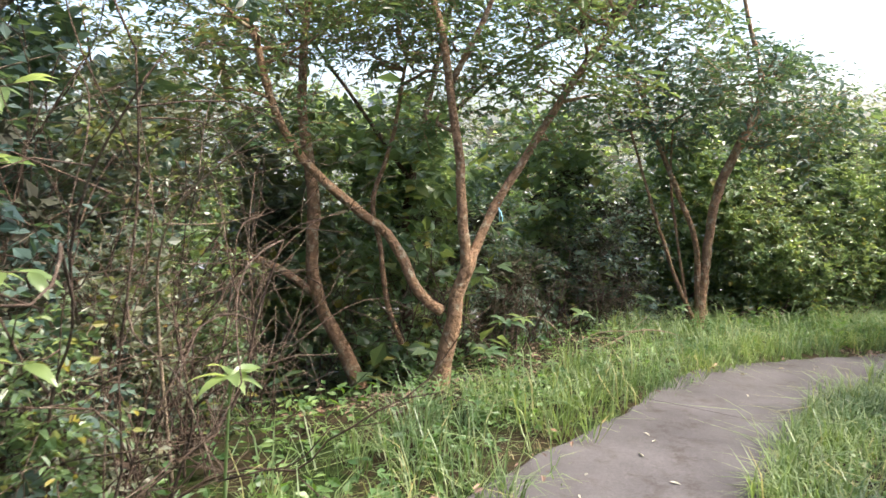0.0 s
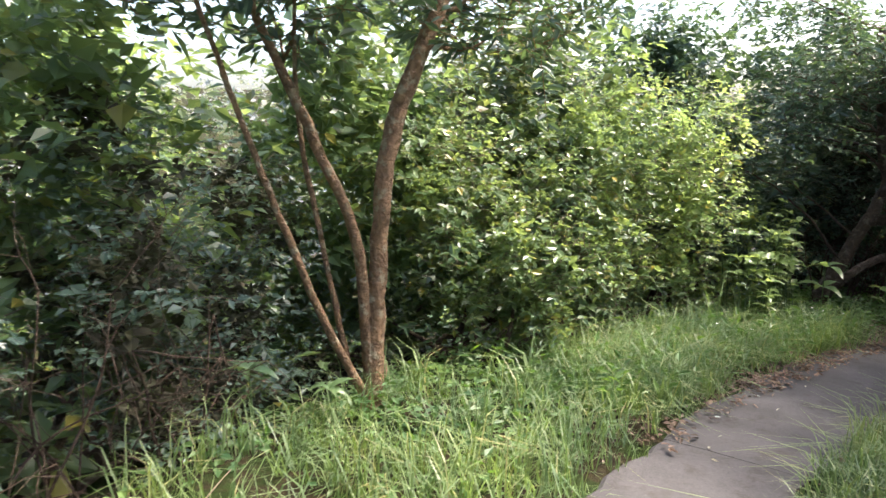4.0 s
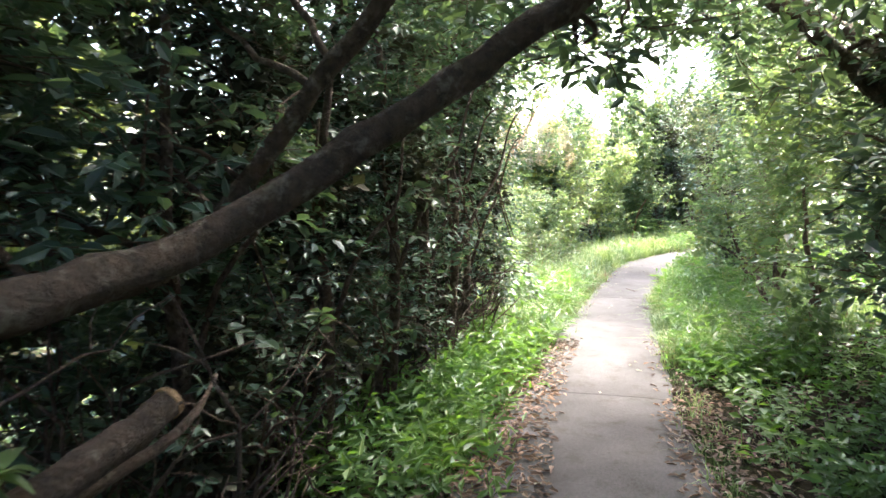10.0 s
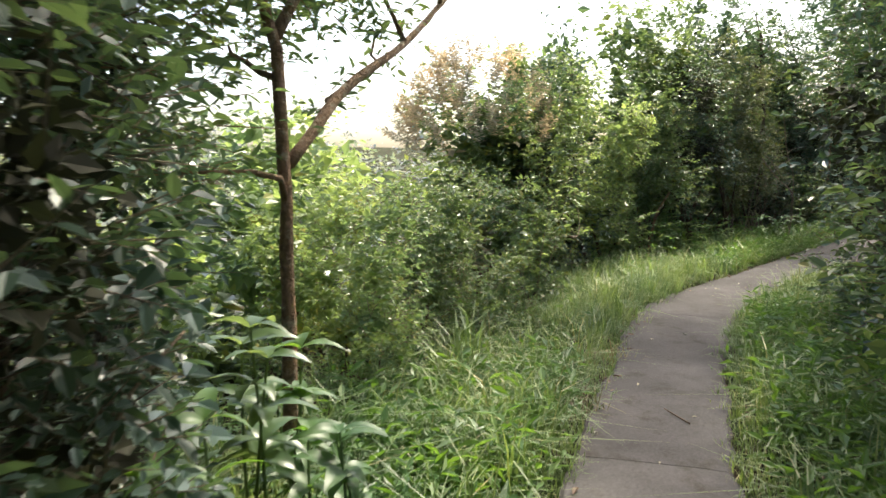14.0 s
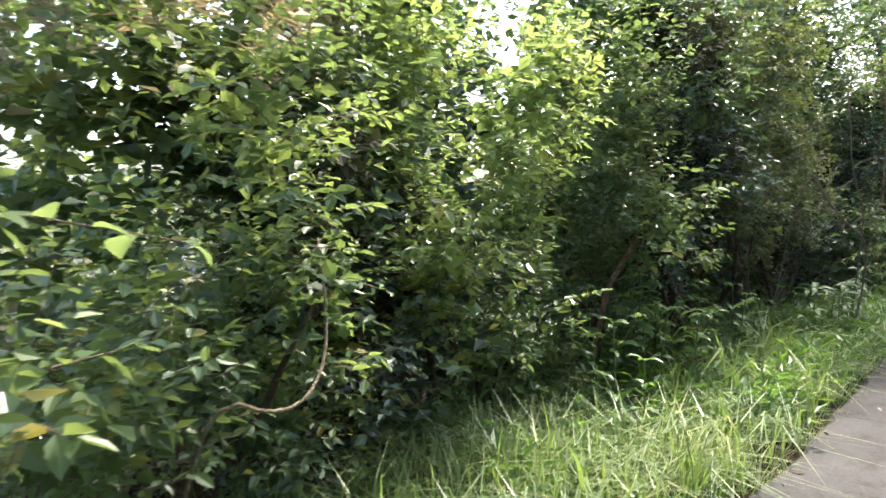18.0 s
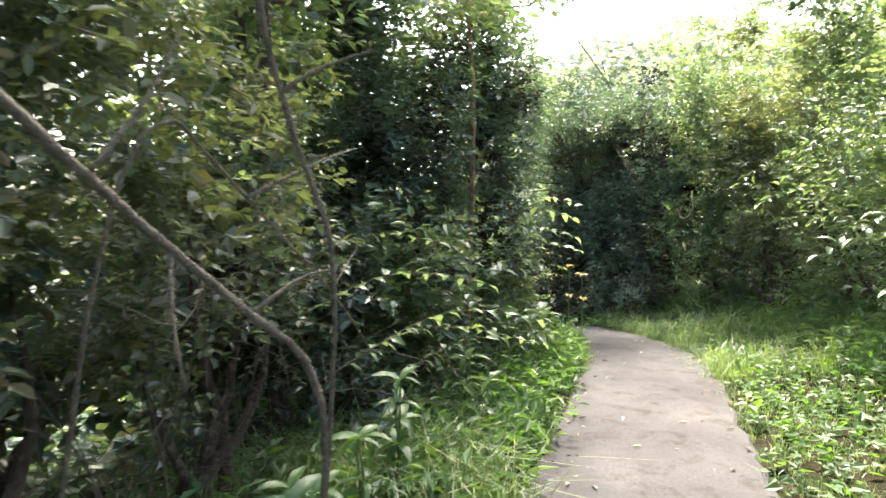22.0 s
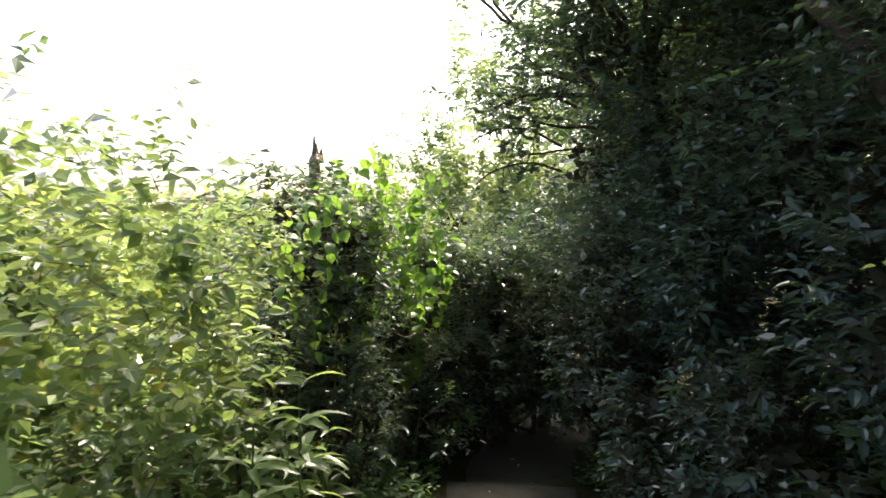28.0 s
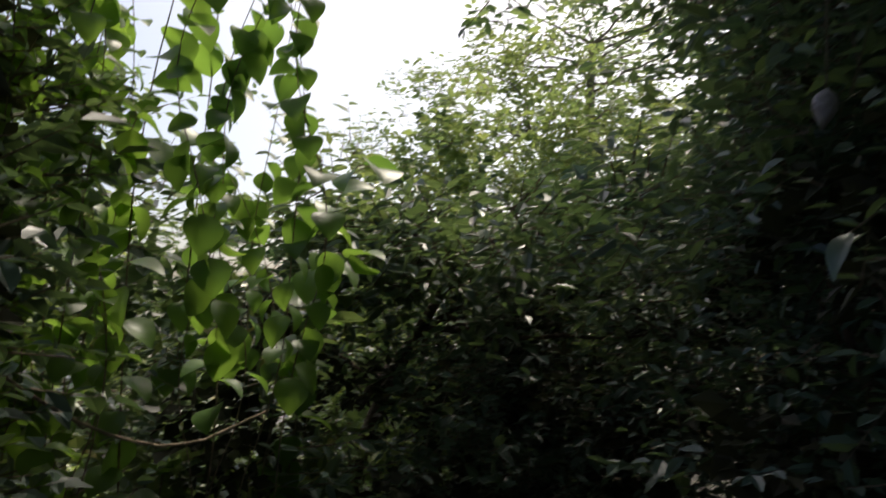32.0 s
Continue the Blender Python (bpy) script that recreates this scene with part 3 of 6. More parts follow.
def big_leaf(length, width, droop=0.25, fold=0.12, mat=L_BRIGHT, wave=0.02):
    """One large leaf along +x with a midrib groove, curved blade and wavy rim."""
    n, verts = 9, []
    for i in range(n):
        f = i / (n - 1)
        w = width * 0.5 * math.sin(math.pi * min(1.0, f ** 0.8)) ** 0.8 if 0 < f < 1 else 0.002
        zc = length * (0.12 * math.sin(f * 2.2) - droop * f * f)
        for s in (-1, -0.5, 0, 0.5, 1):
            verts.append((length * f, w * s, zc + abs(s) * fold * w * 2 + wave * length * math.sin(f * 14 + s * 2) * abs(s) * 0.4))
    m = np.arange(n - 1)[:, None] * 5 + np.arange(4)[None]
    quads = np.stack([m, m + 5, m + 6, m + 1], -1).reshape(-1, 4)
    return mesh_of("leaf", np.array(verts), [quads], mat, True)


def leafy_plant(x, y, height, leaves, length, width, seed, label, mat=L_BRIGHT, z=None, stems=1, lean=(0, 0), name="broadleaf_plant", tiers=1, droop=0.3):
    """A herb with stalk and countable large leaves in whorls."""
    rng = np.random.default_rng(300 + seed)
    z = gz(x, y) if z is None else z
    thing = root(name, x, y, z, label=label, category="plant")
    shapes = [big_leaf(length * s, width * s, droop + 0.1 * k, mat=mat) for k, s in enumerate((1.0, 0.85, 0.7))]
    for st in range(stems):
        foot = np.array([rng.normal() * 0.05, rng.normal() * 0.05, -0.04]) * (st > 0) + np.array([0, 0, -0.04])
        tip = np.array([lean[0] + rng.normal() * 0.12 * (st > 0), lean[1] + rng.normal() * 0.12 * (st > 0), height * (1 - 0.25 * rng.random() * (st > 0))])
        line = smooth_line([foot, foot * 0.5 + tip * 0.5 + rng.normal(size=3) * 0.03, tip], 0.06)
        part("stalk", mesh_of("stalk", *tube(line, (0.008, 0.004), 6, 0.0, rng), L_MID, True), thing)
        for k in range(leaves):
            tier = k * tiers // leaves
            f = 1.0 - 0.55 * (tiers - 1 - tier) / max(1, tiers)
            at = line[int(f * (len(line) - 1))]
            yaw = k * 2.399 + rng.normal() * 0.2
            lift = (0.9 - 1.2 * ((k % max(1, leaves // tiers)) / max(1, leaves // tiers))) * 0.7
            ob = part("leaf", shapes[int(rng.integers(3))], thing)
            ob.matrix_local = Matrix.Translation(at) @ Euler((rng.normal() * 0.25, -lift * 0.7, yaw)).to_matrix().to_4x4()
    return thing


def blades(points, length, width, lean, rng, per=7):
    """Tufts of curved grass blades at points of the ground."""
    n = len(points) * per
    foot = np.repeat(points, per, 0) + np.c_[rng.normal(size=(n, 2)) * 0.025, np.full(n, -0.02)]
    ang = rng.random(n) * 2 * np.pi
    out = np.c_[np.cos(ang), np.sin(ang), np.zeros(n)]
    ln = np.repeat(length, per) * (0.5 + 0.7 * rng.random(n))
    ben = np.repeat(lean, per) * (0.4 + 0.9 * rng.random(n))
    side = np.c_[-np.sin(ang), np.cos(ang), np.zeros(n)] * (width * (0.6 + 0.8 * rng.random(n)))[:, None]
    v = np.empty((n, 5, 3))
    for i, f in enumerate((0.0, 0.55)):
        c = foot + out * (ln * ben * f * f)[:, None] + np.array([0, 0, 1.0]) * (ln * (f - 0.45 * np.minimum(ben, 1.2) * f ** 3))[:, None]
        w = (1.0, 0.75)[i] * 0.5
        v[:, 2 * i], v[:, 2 * i + 1] = c - side * w, c + side * w
    v[:, 4] = foot + out * (ln * ben)[:, None] + np.array([0, 0, 1.0]) * (ln * (1 - 0.55 * np.minimum(ben, 1.2)))[:, None]
    i = np.arange(n)[:, None] * 5
    return v.reshape(-1, 3), [i + np.array([[0, 1, 3, 2]]), i + np.array([[2, 3, 4]])]


def strip(x0, x1, d0, d1, count, rng, power=1.0):
    """Random ground points beside the path, between two places along it (by x) and two distances from its middle (left positive)."""
    keep = np.where((MID[:, 0] >= x0) & (MID[:, 0] <= x1))[0]
    i = keep[rng.integers(0, len(keep), count)]
    tang = unit(np.gradient(MID[:, :2], axis=0))[i]
    d = d0 + (d1 - d0) * rng.random(count) ** power
    p = MID[i, :2] + np.stack([-tang[:, 1], tang[:, 0]], -1) * d[:, None] + rng.normal(size=(count, 2)) * 0.08
    dd, _, _ = along(p[:, 0], p[:, 1])
    ok = (np.abs(dd) > min(abs(d0), abs(d1)) - 0.05) & (np.sign(dd) == np.sign(d0 + d1))
    p = p[ok]
    return np.c_[p, ground_z(p[:, 0], p[:, 1])]


# ---- trees ----
tree(-0.04, 5.8, [
    ([(-0.06, 5.75, -0.6), (0.05, 5.75, -0.14), (0.18, 5.75, 0.32), (0.24, 5.78, 0.54)], 0.068, 0.060),
    ([(0.2, 5.75, 0.32), (0.16, 5.75, 0.83), (0.13, 5.75, 1.43), (0.05, 5.75, 1.8), (0.03, 5.75, 2.2), (-0.2, 5.75, 2.9)], 0.048, 0.024),
    ([(0.22, 5.78, 0.42), (0.47, 5.95, 0.95), (0.71, 6.0, 1.29), (0.96, 6.0, 1.72), (1.17, 6.0, 2.04), (1.6, 6.0, 2.6)], 0.044, 0.020),
    ([(0.07, 5.8, 1.9), (0.26, 5.8, 2.24), (0.5, 5.8, 2.8)], 0.028, 0.016),
    ([(0.0, 5.75, 0.0), (-0.21, 5.8, 0.11), (-0.4, 5.85, 0.59), (-0.63, 5.85, 0.8), (-0.86, 5.8, 0.97), (-1.13, 5.75, 1.25), (-1.35, 5.7, 1.61), (-1.5, 5.7, 2.3)], 0.048, 0.028),
], [(-0.3, 5.8, 2.6, 1.1, 0.9, 0.8), (1.4, 6.1, 2.4, 1.0, 0.8, 0.7), (0.5, 6.3, 1.9, 1.0, 0.6, 0.6), (-1.6, 5.8, 2.2, 0.9, 0.8, 0.8), (0.5, 5.9, 2.9, 1.2, 0.9, 0.5)], L_MID, BARK_BROWN,
    leaf=0.085, wide=0.36, dens=0.42, label="forked multi-limbed small tree with peeling reddish-brown bark", seed=1)
tree(-0.8, 6.4, [
    ([(-0.75, 6.4, -0.7), (-0.99, 6.4, -0.4), (-1.19, 6.4, -0.04), (-1.23, 6.4, 0.39), (-1.17, 6.4, 0.9), (-1.3, 6.4, 1.8), (-1.2, 6.4, 2.6)], 0.060, 0.032),
    ([(-0.4, 6.5, -0.5), (-0.55, 6.5, -0.09), (-0.59, 6.5, 0.5), (-0.7, 6.5, 0.87), (-0.48, 6.5, 1.33), (-0.33, 6.5, 2.2)], 0.028, 0.016),
    ([(-1.19, 6.4, 0.0), (-1.5, 6.3, 0.3), (-2.1, 6.2, 0.5), (-2.8, 6.1, 1.1)], 0.040, 0.020),
], [(-1.3, 6.5, 2.8, 1.2, 0.9, 0.7), (-0.2, 6.8, 2.6, 0.8, 0.7, 0.6), (-2.6, 6.2, 2.0, 0.8, 0.8, 0.6)], L_OLIVE, BARK_BROWN,
    leaf=0.08, wide=0.32, dens=0.42, label="leaning small tree with rough brown trunk and dead twigs", seed=2)
tree(3.45, 9.25, [
    ([(3.5, 9.3, -0.95), (3.55, 9.3, -0.22), (3.64, 9.3, 0.7), (3.8, 9.3, 1.15), (4.13, 9.3, 1.82), (4.17, 9.3, 2.32), (3.99, 9.3, 2.82), (3.82, 9.3, 3.4)], 0.060, 0.020),
    ([(3.49, 9.28, -0.9), (3.44, 9.3, 0.09), (3.23, 9.3, 0.55), (2.97, 9.3, 1.15), (2.8, 9.3, 1.52), (2.5, 9.3, 2.3)], 0.048, 0.020),
    ([(3.4, 9.2, -0.95), (3.08, 9.2, -0.28), (2.87, 9.2, 0.34), (2.65, 9.2, 0.94), (2.45, 9.2, 1.6)], 0.032, 0.014),
    ([(3.36, 9.3, -0.9), (3.2, 9.4, 0.1), (3.05, 9.4, 0.9), (3.1, 9.5, 1.7)], 0.024, 0.012),
], [(3.7, 9.4, 2.1, 1.5, 1.2, 0.8), (2.6, 9.5, 2.0, 0.9, 0.8, 0.55), (4.6, 9.5, 2.0, 0.8, 0.8, 0.6)], L_DARK, BARK_BROWN,
    leaf=0.12, wide=0.44, dens=1.0, label="several-stemmed small tree with dark glossy drooping leaves", seed=3)

tree(10.1, 10.75, [
    ([(10.1, 10.75, -1.5), (10.22, 10.6, -1.05), (10.42, 10.6, -0.86), (10.62, 10.6, -0.64), (10.82, 10.6, -0.4), (11.03, 10.6, -0.17), (11.18, 10.6, 0.1), (11.06, 10.6, 0.28), (10.92, 10.6, 0.55), (10.85, 10.7, 2.0)], 0.078, 0.055),
    ([(10.98, 10.58, -0.1), (11.21, 10.5, 0.27), (11.3, 10.5, 0.8), (11.5, 10.5, 1.7)], 0.045, 0.03),
    ([(10.85, 10.6, -0.42), (11.5, 10.62, -0.42), (12.03, 10.62, -0.34), (12.25, 10.43, -0.19), (12.4, 10.17, 0.0), (12.6, 9.83, 0.27), (12.8, 9.5, 0.53), (13.0, 9.2, 0.78), (13.5, 8.6, 1.4)], 0.075, 0.045),
    ([(11.4, 10.62, -0.42), (12.1, 10.9, -0.48), (12.45, 10.92, -0.35), (12.54, 10.58, 0.09), (12.62, 10.24, 0.5), (12.7, 9.95, 0.85), (12.95, 9.5, 1.4)], 0.05, 0.03),
    ([(10.8, 10.45, -0.92), (11.1, 10.5, -0.92), (11.5, 10.5, -0.93), (11.9, 10.55, -0.92), (12.2, 10.7, -0.85)], 0.036, 0.008),
], [(10.4, 11.0, 1.9, 1.3, 1.0, 0.8), (12.2, 10.6, 2.1, 1.3, 0.9, 0.7), (14.2, 9.8, 2.3, 1.4, 1.1, 0.7), (13.2, 11.3, 1.2, 1.2, 0.9, 0.9), (11.8, 12.0, 0.6, 1.2, 0.7, 1.0), (11.4, 9.9, 1.5, 1.3, 0.9, 0.6), (13.0, 9.4, 1.8, 1.3, 1.0, 0.6), (13.4, 9.8, 0.8, 0.9, 0.8, 0.3), (15.0, 9.5, 0.9, 1.0, 0.9, 0.4), (11.9, 11.3, 0.0, 1.2, 0.5, 0.6), (9.4, 10.95, 0.7, 0.9, 0.6, 0.7), (10.3, 10.6, 1.4, 1.0, 0.8, 0.4), (15.4, 10.8, 1.3, 1.0, 0.7, 0.4)], L_DARK, BARK_DARK,
    leaf=0.1, wide=0.45, dens=0.75, label="large old leaning tree with blotched bark and long low limb", seed=4)
tree(18.85, 11.75, [
    ([(18.85, 11.75, -2.0), (18.85, 11.7, -1.23), (18.86, 11.7, -0.7), (18.86, 11.7, -0.25), (18.92, 11.75, 0.19), (18.7, 11.8, 0.6), (18.5, 11.8, 1.6)], 0.029, 0.018),
    ([(18.9, 11.7, -0.4), (19.3, 11.7, -0.1), (19.54, 11.7, 0.03), (20.2, 11.7, 0.3), (20.9, 11.7, 0.72), (21.8, 11.7, 1.2)], 0.028, 0.012),
    ([(18.92, 11.75, 0.15), (19.38, 11.7, 0.77), (19.7, 11.7, 1.6)], 0.028, 0.014),
], [(18.45, 11.8, 0.35, 0.5, 0.4, 0.4), (19.25, 11.9, 0.25, 0.5, 0.4, 0.35), (19.9, 11.8, 0.55, 0.5, 0.35, 0.3), (18.2, 11.9, -0.2, 0.4, 0.35, 0.35), (18.3, 11.75, 0.9, 0.6, 0.5, 0.4), (19.6, 11.8, 0.95, 0.7, 0.5, 0.35), (18.6, 11.9, 1.7, 0.9, 0.8, 0.6), (19.8, 11.8, 1.6, 0.8, 0.7, 0.5), (21.2, 11.8, 1.4, 0.8, 0.6, 0.4), (17.8, 11.9, 0.8, 0.6, 0.6, 0.6)], L_MID, BARK_BROWN,
    leaf=0.07, wide=0.45, dens=0.5, label="slender grey-brown tree with sparse open crown", seed=5, boughs=1)
tree(34.3, 7.65, [
    ([(34.35, 7.65, -2.2), (34.33, 7.6, -1.4), (34.32, 7.6, -0.96), (34.2, 7.6, -0.7), (34.16, 7.6, -0.48), (34.23, 7.6, -0.16), (34.1, 7.6, 0.2), (34.2, 7.7, 1.6)], 0.023, 0.014),
    ([(34.22, 7.6, -0.2), (34.5, 7.5, -0.14), (35.0, 7.4, -0.2)], 0.01, 0.004),
], [(34.2, 7.9, 1.2, 0.9, 0.8, 0.9), (35.0, 7.5, 0.5, 0.7, 0.6, 0.6)], L_MID, BARK_BROWN,
    leaf=0.09, wide=0.5, dens=0.55, label="thin straight sapling with reddish-brown stem", seed=6)
tree(32.5, 9.1, [
    ([(32.55, 9.1, -2.3), (32.58, 9.1, -1.1), (32.44, 9.1, -0.73), (32.36, 9.1, -0.3), (32.25, 9.1, 0.3), (32.2, 9.2, 2.0)], 0.045, 0.03),
    ([(32.73, 9.3, -2.2), (32.76, 9.3, -0.5), (32.66, 9.3, 0.1), (32.7, 9.3, 1.8)], 0.04, 0.03),
], [(32.4, 9.3, 1.6, 1.2, 0.9, 1.0), (31.2, 9.8, 1.3, 1.0, 0.8, 1.0), (33.3, 8.6, 1.5, 0.9, 0.8, 0.9)], L_DARK, BARK_DARK,
    leaf=0.095, wide=0.5, dens=0.4, label="pair of dark straight trunks under a shady crown", seed=7)

# overhead crowns outside the view, added so the dry thicket falls dark
tree(-2.7, 3.2, [
    ([(-2.7, 3.2, -0.5), (-2.6, 3.1, 0.8), (-2.4, 3.2, 1.9), (-2.2, 3.4, 2.9)], 0.06, 0.03),
    ([(-2.5, 3.15, 1.3), (-2.1, 2.4, 2.1), (-1.8, 1.8, 2.7)], 0.035, 0.015),
    ([(-2.4, 3.2, 1.8), (-2.2, 4.2, 2.4), (-2.1, 4.9, 2.8)], 0.035, 0.015),
], [(-1.9, 3.0, 2.9, 1.1, 1.2, 0.5), (-2.2, 4.8, 2.9, 1.2, 1.1, 0.5), (-1.7, 1.5, 2.8, 0.9, 1.0, 0.45), (-2.9, 2.6, 1.8, 0.8, 1.2, 0.8)], L_DARK, BARK_DARK,
    leaf=0.1, wide=0.48, dens=0.9, label="dark spreading tree added out of view to shade a dry thicket", seed=8)
tree(14.6, 11.9, [
    ([(14.6, 11.9, -1.8), (14.5, 11.8, -0.6), (14.6, 11.6, 0.6), (14.8, 11.4, 1.8)], 0.07, 0.035),
    ([(14.55, 11.7, 0.1), (13.7, 11.4, 0.8), (12.9, 11.2, 1.4)], 0.04, 0.015),
    ([(14.6, 11.6, 0.4), (15.6, 11.4, 0.8), (16.6, 11.3, 1.1)], 0.04, 0.015),
], [(13.0, 11.3, 1.2, 1.1, 0.8, 0.5), (14.2, 11.2, 1.3, 1.1, 0.8, 0.5), (15.4, 11.3, 1.1, 1.1, 0.8, 0.5), (16.5, 11.6, 0.9, 1.0, 0.7, 0.5), (15.9, 10.7, 1.5, 0.9, 0.6, 0.35), (17.4, 11.9, 0.6, 0.8, 0.5, 0.6), (13.5, 11.9, 0.1, 1.0, 0.5, 0.7), (15.2, 12.0, 0.0, 1.0, 0.5, 0.7), (16.6, 12.2, -0.2, 0.9, 0.5, 0.7)], L_DARK, BARK_DARK,
    leaf=0.1, wide=0.48, dens=0.65, label="dark broad-crowned tree shading a thicket", seed=9)
tree(39.6, 3.3, [
    ([(39.6, 3.3, -2.0), (39.5, 3.4, -0.6), (39.6, 3.6, 0.3), (39.7, 3.9, 0.8)], 0.07, 0.035),
    ([(39.5, 3.4, -0.3), (40.6, 3.7, 0.2), (41.8, 3.9, 0.6)], 0.04, 0.015),
    ([(39.5, 3.5, -0.1), (38.6, 3.8, 0.3), (37.9, 4.0, 0.6)], 0.04, 0.015),
], [(40.4, 4.0, 0.7, 1.0, 0.8, 0.4), (41.5, 4.2, 0.6, 1.2, 1.0, 0.45), (43.0, 3.8, 0.4, 1.2, 1.0, 0.6), (38.9, 3.4, 0.2, 1.1, 0.6, 0.8), (40.5, 3.5, 0.1, 1.1, 0.6, 0.9), (42.2, 3.5, 0.0, 1.1, 0.7, 0.9),  (40.2, 4.3, -0.9, 0.8, 0.4, 0.6), (41.4, 4.4, -1.0, 0.8, 0.4, 0.7)], L_DARK, BARK_DARK,
    leaf=0.065, wide=0.48, dens=0.8, label="dense dark tree closing over the steps", seed=10)
tree(43.0, 6.3, [
    ([(43.0, 6.3, -3.3), (42.95, 6.2, -2.4), (43.1, 6.0, -1.8), (43.3, 5.7, -1.3)], 0.04, 0.02),
    ([(42.9, 6.1, -1.9), (43.3, 5.8, -1.5), (43.8, 5.3, -1.2)], 0.025, 0.012),
], [(42.7, 5.6, -1.3, 0.7, 0.8, 0.25), (43.6, 5.4, -1.15, 0.9, 0.9, 0.3), (44.6, 4.9, -1.0, 0.9, 0.9, 0.35), (42.8, 6.4, -1.35, 0.6, 0.4, 0.35), (42.6, 4.8, -1.3, 0.7, 0.4, 0.35)], L_DARK, BARK_DARK,
    leaf=0.08, wide=0.5, dens=0.95, label="low leafy tree arching over the steps", seed=12, boughs=1)

# crowns kept above the view, added to darken the thicket below
tree(17.6, 12.3, [
    ([(17.6, 12.3, -2.1), (17.5, 12.1, -0.6), (17.4, 11.7, 0.6), (17.3, 11.4, 1.6), (17.2, 11.3, 2.8)], 0.05, 0.016),
    ([(17.4, 11.7, 0.6), (17.9, 11.4, 1.9), (18.6, 11.2, 3.0)], 0.03, 0.012),
], [(17.2, 11.5, 3.2, 1.3, 1.2, 0.45), (18.9, 11.3, 3.3, 1.4, 1.2, 0.45), (15.8, 11.4, 3.1, 1.2, 1.1, 0.45)], L_MID, BARK_DARK,
    leaf=0.15, wide=0.48, dens=0.7, shape="kite", label="tall dark tree with a high unseen crown added to shade the thicket", seed=14, boughs=5)

# its crowns are added overhead, out of view, to shade the shrubs
tree(-0.4, 8.3, [
    ([(-0.4, 8.3, -1.2), (-0.5, 8.3, 0.4), (-0.2, 8.3, 1.8), (0.1, 8.3, 3.0)], 0.05, 0.025),
    ([(-0.3, 8.3, 1.4), (0.9, 8.6, 2.5), (2.4, 9.0, 3.1)], 0.03, 0.012),
    ([(-0.4, 8.3, 1.0), (-1.2, 8.0, 2.2), (-1.8, 7.8, 3.0)], 0.03, 0.012),
], [(-1.6, 7.9, 3.2, 1.3, 1.1, 0.5), (-0.2, 8.3, 3.4, 1.4, 1.1, 0.5), (1.4, 8.7, 3.3, 1.4, 1.0, 0.5), (2.8, 9.0, 3.4, 1.3, 1.0, 0.5), (2.2, 6.7, 3.7, 1.2, 1.1, 0.45), (0.9, 7.1, 3.7, 1.2, 1.0, 0.45)], L_MID, BARK_DARK,
    leaf=0.15, wide=0.48, dens=0.7, shape="kite", label="tall thin tree with a high unseen crown added to shade the shrubs", seed=15)

tree(17.3, 12.4, [
    ([(17.3, 12.4, -2.1), (17.2, 12.1, -0.6), (17.2, 11.6, 0.6), (17.2, 11.0, 1.2), (17.1, 10.2, 1.45)], 0.035, 0.01),
    ([(17.2, 11.7, 0.3), (17.9, 11.3, 0.9), (18.5, 10.6, 1.3)], 0.02, 0.008),
], [(17.0, 10.5, 1.35, 1.2, 0.9, 0.35), (18.5, 10.7, 1.35, 1.0, 0.8, 0.35), (16.0, 10.1, 1.4, 0.9, 0.7, 0.3)], L_MID, BARK_DARK,
    leaf=0.08, wide=0.45, dens=0.22, label="thin dark tree with open twigs reaching over the path", seed=16, boughs=4)

# ---- shrubs: (x, y, rx, ry, height, look, leaf, lower edge, density of leaves) ----
def shrubs(rows):
    for x, y, rx, ry, h, what, leaf, low, *more in rows:
        bush(x, y, rx, ry, h, what, leaf, low=min(low, 0.02) if low < 0.12 else low, dens=more[0] if more else 0.3)


# beside the first bend
shrubs([
    (-2.5, 5.2, 0.6, 0.7, 3.0, "dark", 0.07, 0.03, 0.15), (-2.2, 2.2, 0.5, 0.7, 1.1, "dark", 0.08, 0.03), (-3.2, 4.4, 1.0, 1.0, 3.8, "dark", 0.07, 0.05),
    # (-2.6, 1.4): tall shrub out of view, added to shade the left side
    (-3.4, 6.0, 1.2, 1.2, 4.2, "olive", 0.06, 0.05), (-1.95, 2.7, 0.4, 0.5, 2.6, "dark", 0.085, 0.2), (-1.7, 3.5, 0.35, 0.5, 2.1, "olive", 0.05, 0.1, 0.16), (-1.6, 4.5, 0.35, 0.5, 1.7, "mid", 0.05, 0.05, 0.16), (-1.5, 2.3, 0.3, 0.4, 1.1, "mid", 0.05, 0.03, 0.2), (-2.6, 1.4, 0.7, 0.8, 4.2, "dark", 0.08, 0.05),
])
shrubs([
    (-3.6, 2.6, 1.0, 1.2, 4.4, "mid", 0.08, 0.05), (-2.6, 7.8, 1.4, 1.0, 4.6, "olive", 0.08, 0.05), (-1.0, 9.0, 1.3, 1.0, 3.6, "mid", 0.085, 0.05), (0.4, 8.6, 1.0, 0.7, 2.1, "dark", 0.075, 0.03),
    (1.7, 9.5, 1.0, 0.8, 2.2, "dark", 0.085, 0.03), (2.7, 10.6, 1.1, 0.8, 2.2, "dark", 0.085, 0.03), (1.2, 12.2, 2.0, 1.3, 4.0, "bright", 0.1, 0.1),
])
